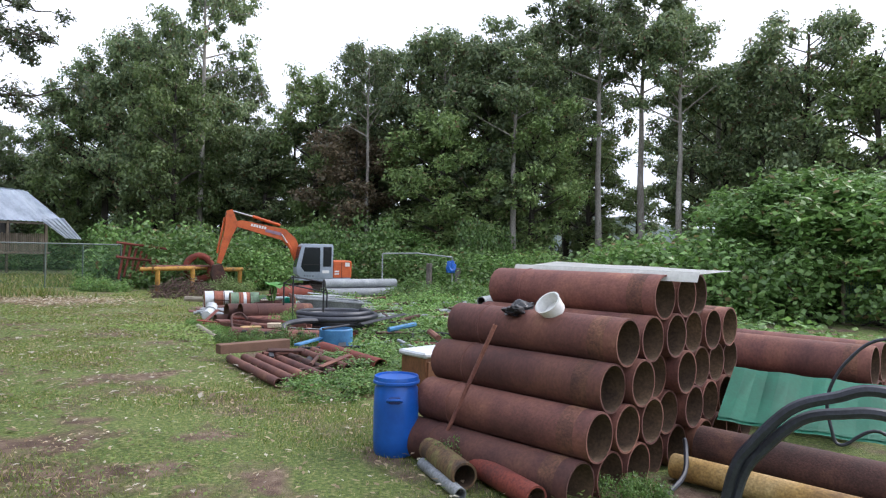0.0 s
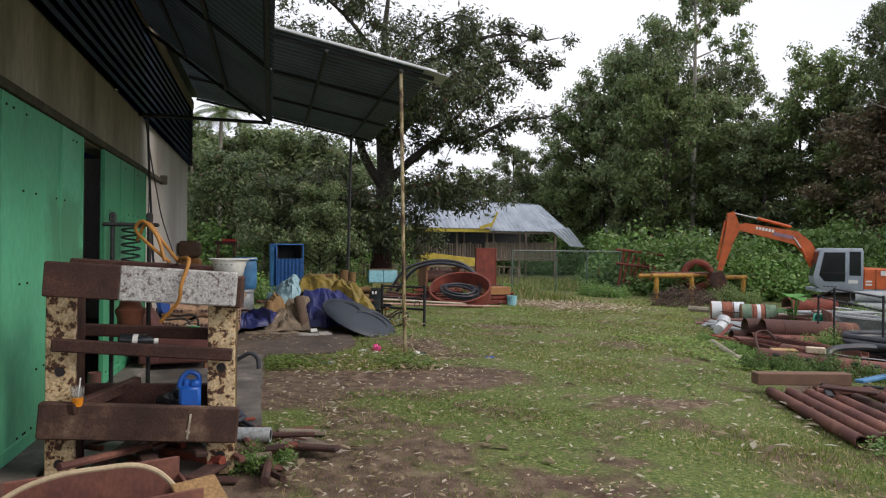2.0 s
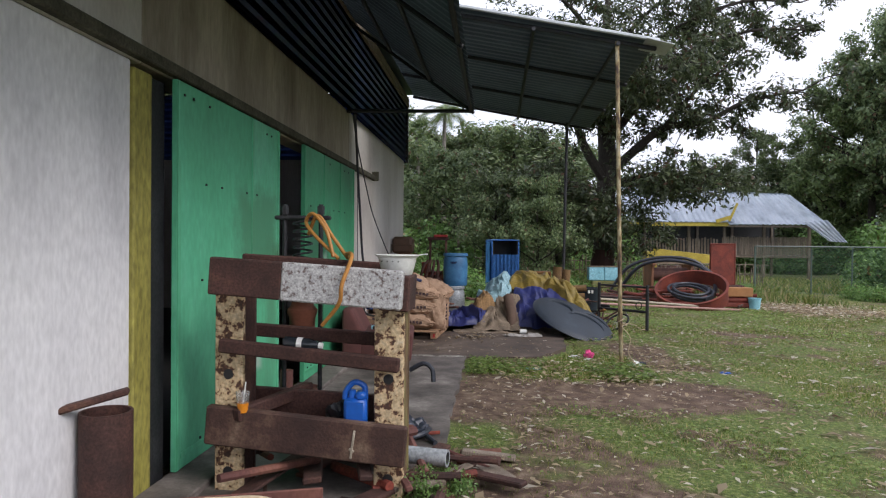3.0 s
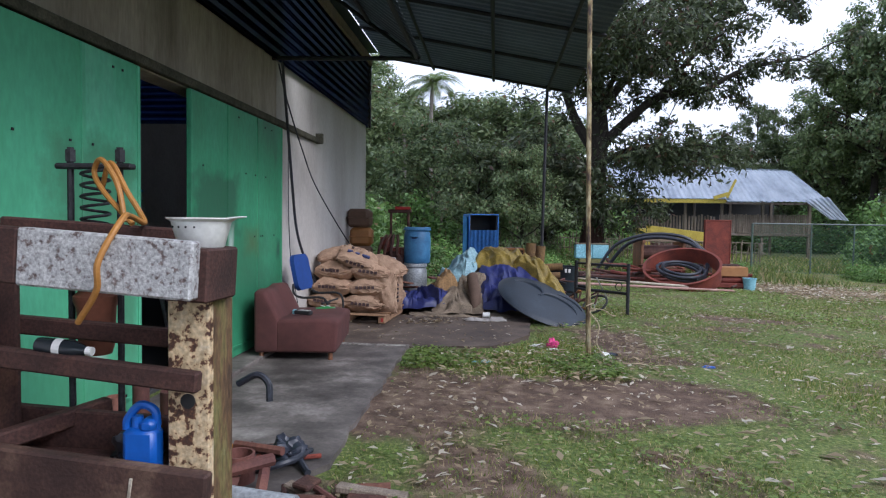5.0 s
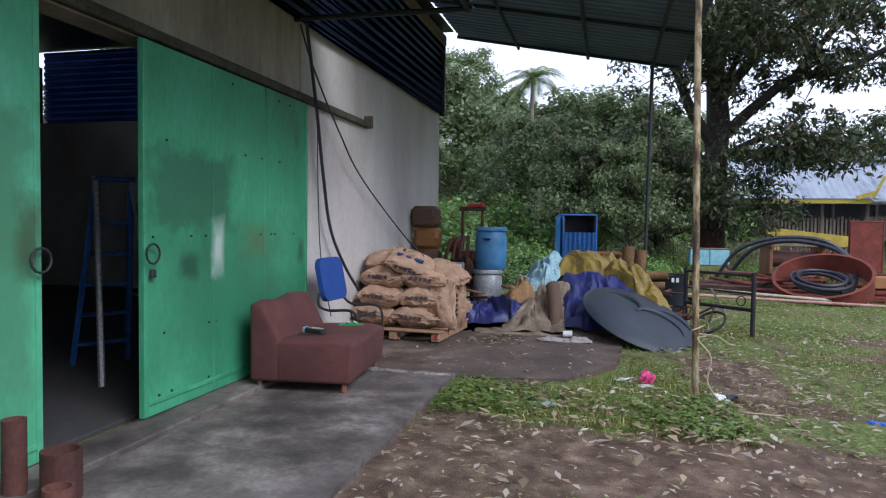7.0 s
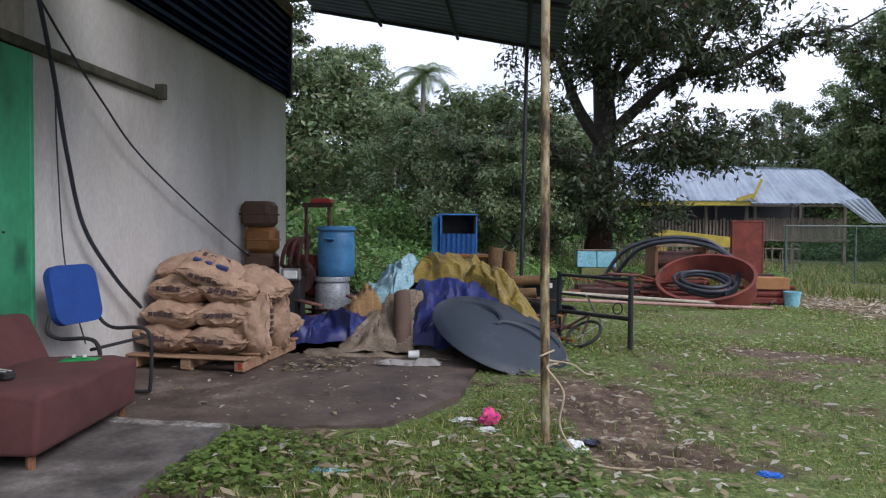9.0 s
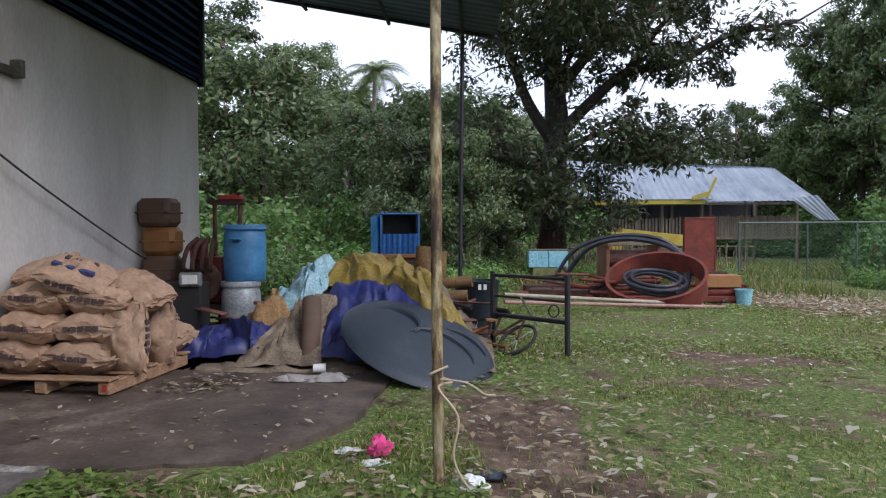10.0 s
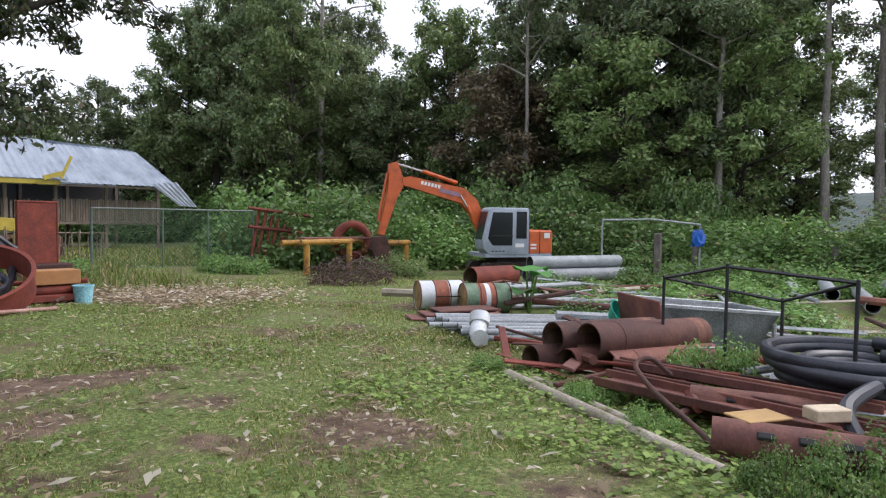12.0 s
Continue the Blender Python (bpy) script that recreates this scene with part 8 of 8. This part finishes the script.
# ---------- the big shade tree ----------
TX, TY = 2.75, 23.3
bt2 = thing("shade_tree", "large dark spreading shade tree with glossy drooping leaves", "tree", TX, TY, None)
tr_pts = [(0, 0, -0.2), (0.02, 0, 0.5), (0.05, 0.1, 1.6), (0.1, 0.1, 3.2), (0.15, 0, 4.6), (0.05, 0.2, 6.2), (0.2, 0.3, 8.0), (0.1, 0.4, 10.0), (0.3, 0.3, 12.0)]
part("trunk", sweep(bmesh.new(), [Vector(p) for p in tr_pts], [0.62, 0.42, 0.36, 0.34, 0.34, 0.27, 0.2, 0.13, 0.05], 14), BARK, bt2, smooth=True)
part("trunk_base_wrap", lathe(bmesh.new(), [(0.47, 0.55), (0.36, 1.3), (0.36, 1.34)], 16), plain("red_brown_bark", (0.05, 0.02, 0.016), 0.9), bt2)
BOUGH_LINES = [[(0.12, 0.05, 4.0), (1.0, -0.6, 4.9), (1.9, -1.2, 5.6), (3.1, -1.6, 5.7), (4.3, -2.0, 6.3), (6.0, -2.2, 6.6)], [(0.1, 0, 3.8), (-0.7, -0.5, 4.9), (-1.3, -1.0, 6.2), (-2.2, -1.3, 7.6), (-3.2, -1.6, 8.6)],
         [(0.1, 0.1, 5.2), (1.2, 0.4, 6.6), (2.6, 0.6, 7.6), (4.4, 0.4, 8.4)], [(0.1, 0.2, 6.4), (-1.2, 0.6, 8.0), (-2.8, 0.8, 9.3)], [(0.2, 0.3, 8), (1.0, -0.6, 9.4), (2.2, -1.4, 10.2)], [(0.1, 0, 5.5), (-0.2, -1.5, 6.6), (-0.6, -3.2, 7.2), (-1.4, -4.6, 7.0)],
         [(0.1, 0, 5.0), (0.4, -1.4, 6.2), (0.9, -3.0, 6.9), (1.6, -4.6, 6.9)], [(0.1, 0.1, 3.4), (-1.4, -0.9, 3.7), (-2.8, -1.6, 3.5), (-3.8, -1.9, 3.1)], [(0.1, 0.1, 3.4), (1.0, -1.2, 3.9), (2.2, -1.8, 3.9), (3.2, -2.2, 3.5)],
         [(0.1, 0, 2.6), (-0.8, -1.4, 2.7), (-1.7, -2.2, 2.3)], [(1.9, -1.2, 5.6), (2.6, -2.0, 6.6), (3.6, -2.6, 7.4)], [(0.2, 0.3, 7.4), (2.2, 1.2, 9.2), (3.8, 1.6, 10.4)], [(0.2, 0.3, 8.0), (2.5, -0.3, 9.3), (4.5, -0.8, 10.0), (6.3, -1.2, 9.8)], [(0.1, 0.2, 6.8), (2.4, -0.8, 8.1), (4.6, -1.4, 8.8), (6.6, -2.0, 8.6)], [(0.2, 0.3, 8.4), (-1.4, -1.2, 9.8), (-3.2, -2.6, 10.6)]]
AIRY = (0, 2, 10, 11, 12, 13)   # boughs with thin foliage
gb_ = random.Random(6)
cs, rs, ps = [], [], 0
for i, lm in enumerate(BOUGH_LINES):
    pts = smooth_path(lm, 5)
    r0 = 0.2 if i in (0, 1, 2) else 0.12
    part("bough", sweep(bmesh.new(), pts, [r0 * (1 - 0.85 * k / (len(pts) - 1)) for k in range(len(pts))], 8), BARK, bt2, smooth=True)
    tw = bmesh.new()
    for k in range(max(2, len(pts) // 3), len(pts)):
        for j in range(2):
            d = Vector((gb_.uniform(-1, 1), gb_.uniform(-1, 1), gb_.uniform(-0.5, 0.6))).normalized() * gb_.uniform(0.5, 1.4)
            e = pts[k] + d
            sweep(tw, [pts[k], pts[k] + d * 0.5 + Vector((0, 0, 0.12)), e], [0.03, 0.02, 0.008], 5)
            cs.append(e)
            rs.append(gb_.uniform(0.5, 0.95) * (0.58 if i in AIRY else 1))
            if gb_.random() < (0.22 if i in AIRY else 0.75):
                cs.append(e + Vector((gb_.uniform(-0.7, 0.7), gb_.uniform(-0.7, 0.7), gb_.uniform(-0.6, 0.3))))
                rs.append(gb_.uniform(0.35, 0.7))
    tagged(part("twig_spray", tw, BARK, bt2), kind="stuff")
for k in range(44):
    a, q = gb_.uniform(0, 6.28), gb_.uniform(0.5, 2.8)
    cs.append(Vector((q * math.cos(a), q * math.sin(a) - 0.8, gb_.uniform(1.3, 3.6))))
    rs.append(gb_.uniform(0.35, 0.7))
child_mesh("crown", leaves_mesh("crown", cs, rs, 100, 0.078, LEAF_BIG, 77, 0.8, 2.6, 0.6), bt2)
for x, y, s, sz in ((-1.2, 21.5, 0.42, 0.42), (0.2, 20.2, 0.34, 0.4), (-3.0, 26, 0.6, 0.6), (1.3, 25.5, 0.4, 0.38)):
    c = copy_thing(protos["low"], pose(x, y, H(x), 0, 0, x * 50))
    c.scale = (s, s, sz)

# ---------- weeds, grass and fallen leaves ----------
for x, y, s, sz in ((5.05, 5.6, 0.16, 0.28), (5.4, 5.35, 0.2, 0.3), (6.1, 7.3, 0.16, 0.2), (6.5, 8.6, 0.15, 0.18), (5.7, 6.6, 0.14, 0.2), (5.9, 5.0, 0.3, 0.35), (7.6, 6.9, 0.3, 0.5), (4.9, 2.4, 0.5, 0.3), (4.3, 1.7, 0.5, 0.28), (3.4, 1.6, 0.4, 0.25), (5.6, 2.6, 0.6, 0.35), (7.5, 3.5, 0.8, 0.5), (8.5, 4.6, 0.7, 0.55),
                    (10.5, 9.5, 0.6, 0.4), (12.5, 8.0, 0.9, 0.5), (13.5, 10.5, 0.9, 0.45), (15, 12.8, 0.8, 0.5), (12, 13.6, 0.6, 0.35), (16.5, 9.5, 1.0, 0.7), (18.5, 12, 1.0, 0.7), (21, 11, 1.3, 1.0), (22, 15.5, 1.2, 0.9), (20.5, 8, 1.2, 0.8), (18.5, 4.5, 1.2, 0.8), (15, 3, 1.0, 0.6), (12, 2.5, 0.9, 0.5), (10, 5.5, 0.6, 0.4),
                    (2.0, -1.0, 0.16, 0.25), (2.2, -2.15, 0.15, 0.2), (-1.5, 2.4, 0.16, 0.2), (11.3, 21.5, 0.7, 0.7), (7.4, 23.6, 0.6, 0.45), (6.9, 21.5, 0.5, 0.45), (5.0, 22.2, 0.8, 0.6), (3.5, 21.2, 0.6, 0.5), (1.2, 21.5, 0.9, 0.7), (0.2, 17.5, 0.7, 0.6), (-1.8, 19.0, 1.1, 0.9), (-3.4, 21, 1.2, 1.0), (6.5, -1.0, 0.7, 0.45), (7.5, -2.4, 0.9, 0.6), (9.0, -0.6, 1.1, 0.6), (8.2, -4.0, 1.0, 0.6), (11.0, -2.5, 1.4, 0.8), (5.4, 0.6, 0.6, 0.35), (7.2, 1.2, 0.8, 0.4), (12.5, 0.2, 1.3, 0.7), (-2.6, 15.6, 0.9, 0.8), (-3.8, 17, 1.2, 1.0), (0.8, 19.3, 0.6, 0.5), (16.6, 20.8, 0.8, 0.6)):
    c = copy_thing(BUSH["low"], pose(x, y, H(x), 0, 0, x * 77 % 360))
    c.scale = (s, s, sz)
for x, y, s, sz in ((16.6, 25.4, 0.6, 0.75), (17.2, 23.3, 0.8, 0.7), (16.6, 27, 1.2, 1.2), (19.5, 21.8, 0.9, 0.7), (21.5, 20.3, 0.8, 0.6), (23.5, 19.4, 0.8, 0.6), (15.2, 18.9, 0.4, 0.35), (-4.8, 24, 1.0, 0.9), (-6.0, 19, 1.0, 0.8), (-4.5, 30, 1.1, 0.9), (0.5, 31, 0.9, 0.7), (26.5, 12, 1.0, 0.8), (27, 6, 1.0, 0.8), (24, 2, 1.0, 0.9)):
    c = copy_thing(BUSH["vine" if s > 0.8 else "mid"], pose(x, y, H(x), 0, 0, x * 77 % 360))
    c.scale = (s, s, sz)


def free_of_slab(x, y):
    return ~((x < -1.45) & (y < 6.85)) & ~((x < -0.1) & (y > 6.7) & (y < 11.5) & (x < -0.6 + (y - 6.7) * 0.5)) & ~((x > 2.0) & (x < 5.2) & (y < -0.6))


def bare_mask(x, y):
    best = np.zeros_like(x)
    for cx, cy, rx, ry, a, s in DIRT:
        dx, dy = x - cx, y - cy
        u, v = (dx * math.cos(a) + dy * math.sin(a)) / rx, (-dx * math.sin(a) + dy * math.cos(a)) / ry
        best = np.maximum(best, s * np.clip(1.6 - u * u - v * v, 0, 1))
    return best


def hx(x):
    return -0.032 * np.clip(x + 0.8, 0, 16.8)


def quads(name, P, ax, sd, up, material, label, kind_cat):
    """Many small pointed leaves in one mesh: base, two sides, tip."""
    V = np.stack([P - sd * 0.35, P + sd * 0.35, P + ax + up], axis=1) if kind_cat == "grass" else np.stack([P - ax, P - sd + up, P + ax, P + sd + up], axis=1)
    k = V.shape[1]
    N = len(P)
    me = bpy.data.meshes.new(name)
    me.vertices.add(N * k)
    me.vertices.foreach_set("co", V.reshape(-1))
    me.loops.add(N * k)
    me.loops.foreach_set("vertex_index", np.arange(N * k))
    me.polygons.add(N)
    me.polygons.foreach_set("loop_start", np.arange(0, N * k, k))
    me.update(calc_edges=True)
    me.materials.append(material)
    return tagged(new(name, me), label, kind_cat, kind="stuff")


def grass(n, x0, x1, y0, y1, h0, h1, w, seed, name="grass", keep=0.75, lab="short trodden grass with worn spots"):
    g = np.random.default_rng(seed)
    x, y = g.uniform(x0, x1, n), g.uniform(y0, y1, n)
    clump = np.sin(x * 2.1 + 1.3 * np.sin(y * 1.7)) * np.sin(y * 1.9 + 0.9 * np.sin(x * 2.6)) * 0.5 + 0.5
    ok = free_of_slab(x, y) & (g.random(n) > bare_mask(x, y) * 1.1) & (g.random(n) < keep - 0.25 + 0.5 * clump)
    x, y = x[ok], y[ok]
    n = len(x)
    P = np.stack([x, y, hx(x) - 0.01], axis=1)
    a = g.uniform(0, math.tau, n)
    ln = g.uniform(h0, h1, n) * (0.7 + 0.6 * clump[ok])
    lean = np.stack([np.cos(a), np.sin(a), np.zeros(n)], axis=1) * (ln * g.uniform(0.3, 1.0, n))[:, None]
    sd = np.stack([-np.sin(a), np.cos(a), np.zeros(n)], axis=1) * (w * g.uniform(0.6, 1.4, n))[:, None]
    up = np.stack([np.zeros(n), np.zeros(n), ln * g.uniform(0.6, 1.0, n)], axis=1)
    return quads(name, P, lean, sd, up, GRASS, lab, "grass")


grass(260000, -1.6, 5.0, -2.2, 9.0, 0.015, 0.045, 0.01, 1)
grass(150000, -0.8, 9.0, 8.5, 17.0, 0.02, 0.055, 0.016, 2)
grass(90000, 4.5, 16.0, -1.0, 24.0, 0.03, 0.075, 0.026, 3)
grass(30000, -6.0, 9.0, 17.0, 40.0, 0.15, 0.45, 0.05, 4, lab="tall rough grass beyond the yard")
grass(25000, 7.5, 20.0, 25.0, 38.0, 0.1, 0.3, 0.07, 5, lab="rough meadow grass beyond the gate")
grass(9000, -1.5, 0.6, 5.8, 7.4, 0.03, 0.075, 0.012, 6, lab="green weeds at the edge of the concrete")


def litter(n, x0, x1, y0, y1, s0, s1, seed, dens=None, lab="scattered pale fallen leaves", slab_ok=False):
    g = np.random.default_rng(seed)
    x, y = g.uniform(x0, x1, n), g.uniform(y0, y1, n)
    if dens is not None:
        cx, cy, rx, ry = dens
        ok = g.random(n) < np.exp(-((x - cx) / rx) ** 2 - ((y - cy) / ry) ** 2)
        x, y = x[ok], y[ok]
    if not slab_ok:
        ok = free_of_slab(x, y)
        x, y = x[ok], y[ok]
    n = len(x)
    a, s = g.uniform(0, math.tau, n), g.uniform(s0, s1, n)
    z = hx(x) + g.uniform(0.02, 0.06, n)
    ax = np.stack([np.cos(a), np.sin(a), g.uniform(-0.25, 0.25, n)], axis=1) * s[:, None]
    sd = np.stack([-np.sin(a), np.cos(a), g.uniform(-0.2, 0.2, n)], axis=1) * (s * 0.42)[:, None]
    up = np.stack([np.zeros(n), np.zeros(n), s * g.uniform(0, 0.25, n)], axis=1)
    return quads("fallen_leaves", np.stack([x, y, z], axis=1), ax, sd, up, LITTER, lab, "leaf litter")


litter(12000, -1.6, 8.0, -2.0, 16.0, 0.01, 0.038, 11)
litter(1100, -1.4, 7.5, 2.0, 13.0, 0.035, 0.075, 31)
litter(1500, -1.45, 0.6, 0.5, 6.6, 0.012, 0.04, 33, (-1.0, 3.6, 0.6, 2.2), "leaf litter along the edge of the concrete")
litter(1600, 1.2, 6.0, 7.5, 13.0, 0.015, 0.045, 34, (3.2, 10.2, 1.8, 1.4))
litter(2600, 0.0, 3.5, 6.2, 10.2, 0.015, 0.05, 12, (0.9, 7.8, 0.8, 1.3))
litter(500, 3.6, 5.2, 7.2, 8.7, 0.015, 0.045, 32, (4.3, 7.9, 0.5, 0.5))
litter(17000, 4.5, 10.5, 13.0, 20.5, 0.03, 0.085, 13, (7.3, 16.6, 1.6, 1.6), "drift of brown fallen leaves on the track")
litter(1100, -1.3, 1.2, 4.6, 6.9, 0.02, 0.06, 14, (-0.2, 6.2, 0.9, 0.6))
litter(160, -1.5, 2.2, 4.0, 6.2, 0.008, 0.03, 15)
litter(420, 1.6, 3.2, 3.2, 4.3, 0.015, 0.04, 16, (2.3, 3.75, 0.6, 0.35))
litter(170, 0.1, 0.9, 1.2, 2.1, 0.012, 0.03, 17, (0.5, 1.65, 0.25, 0.25))
litter(260, -2.6, -0.4, 7.0, 9.3, 0.012, 0.04, 18, None, "dry leaves and scraps on the muddy pad", True)
litter(420, -1.9, -1.1, 8.1, 8.9, 0.015, 0.05, 19, (-1.5, 8.5, 0.22, 0.2), "swept heap of dry leaves on the pad", True)


CLOVER = leaf_mat("clover_leaf", (0.08, 0.14, 0.025), (0.23, 0.32, 0.075), None, 0.0, 0.5)


def clover(n, x0, x1, y0, y1, s0, s1, seed, cut=0.62, lab="low broad-leaved weeds among the grass"):
    """Round little weed leaves in patches."""
    g = np.random.default_rng(seed)
    x, y = g.uniform(x0, x1, n), g.uniform(y0, y1, n)
    f = np.sin(x * 1.3 + 2.2 * np.sin(y * 0.8 + seed)) * np.sin(y * 1.1 + 1.7 * np.sin(x * 0.9)) * 0.5 + 0.5 + g.normal(0, 0.12, n)
    ok = free_of_slab(x, y) & (f > cut) & (g.random(n) > bare_mask(x, y) * 1.1)
    x, y = x[ok], y[ok]
    n = len(x)
    a, s = g.uniform(0, math.tau, n), g.uniform(s0, s1, n)
    ax = np.stack([np.cos(a), np.sin(a), g.uniform(-0.4, 0.4, n)], axis=1) * s[:, None]
    sd = np.stack([-np.sin(a), np.cos(a), g.uniform(-0.4, 0.4, n)], axis=1) * (s * 0.75)[:, None]
    up = np.stack([np.zeros(n), np.zeros(n), s * g.uniform(-0.3, 0.3, n)], axis=1)
    return quads("weed_leaves", np.stack([x, y, hx(x) + g.uniform(0.02, 0.07, n)], axis=1), ax, sd, up, CLOVER, lab, "weeds")


clover(30000, -1.5, 4.5, -2.0, 9.0, 0.008, 0.02, 21)
clover(30000, -0.5, 9.0, 8.5, 18.0, 0.012, 0.03, 22)
clover(8000, -1.5, 0.6, 5.75, 7.35, 0.008, 0.03, 23, 0.6)
clover(11000, 3.0, 12.0, 0.0, 14.0, 0.01, 0.042, 24, 0.74)
clover(5500, 4.7, 6.6, 4.6, 9.0, 0.01, 0.035, 25, 0.55)
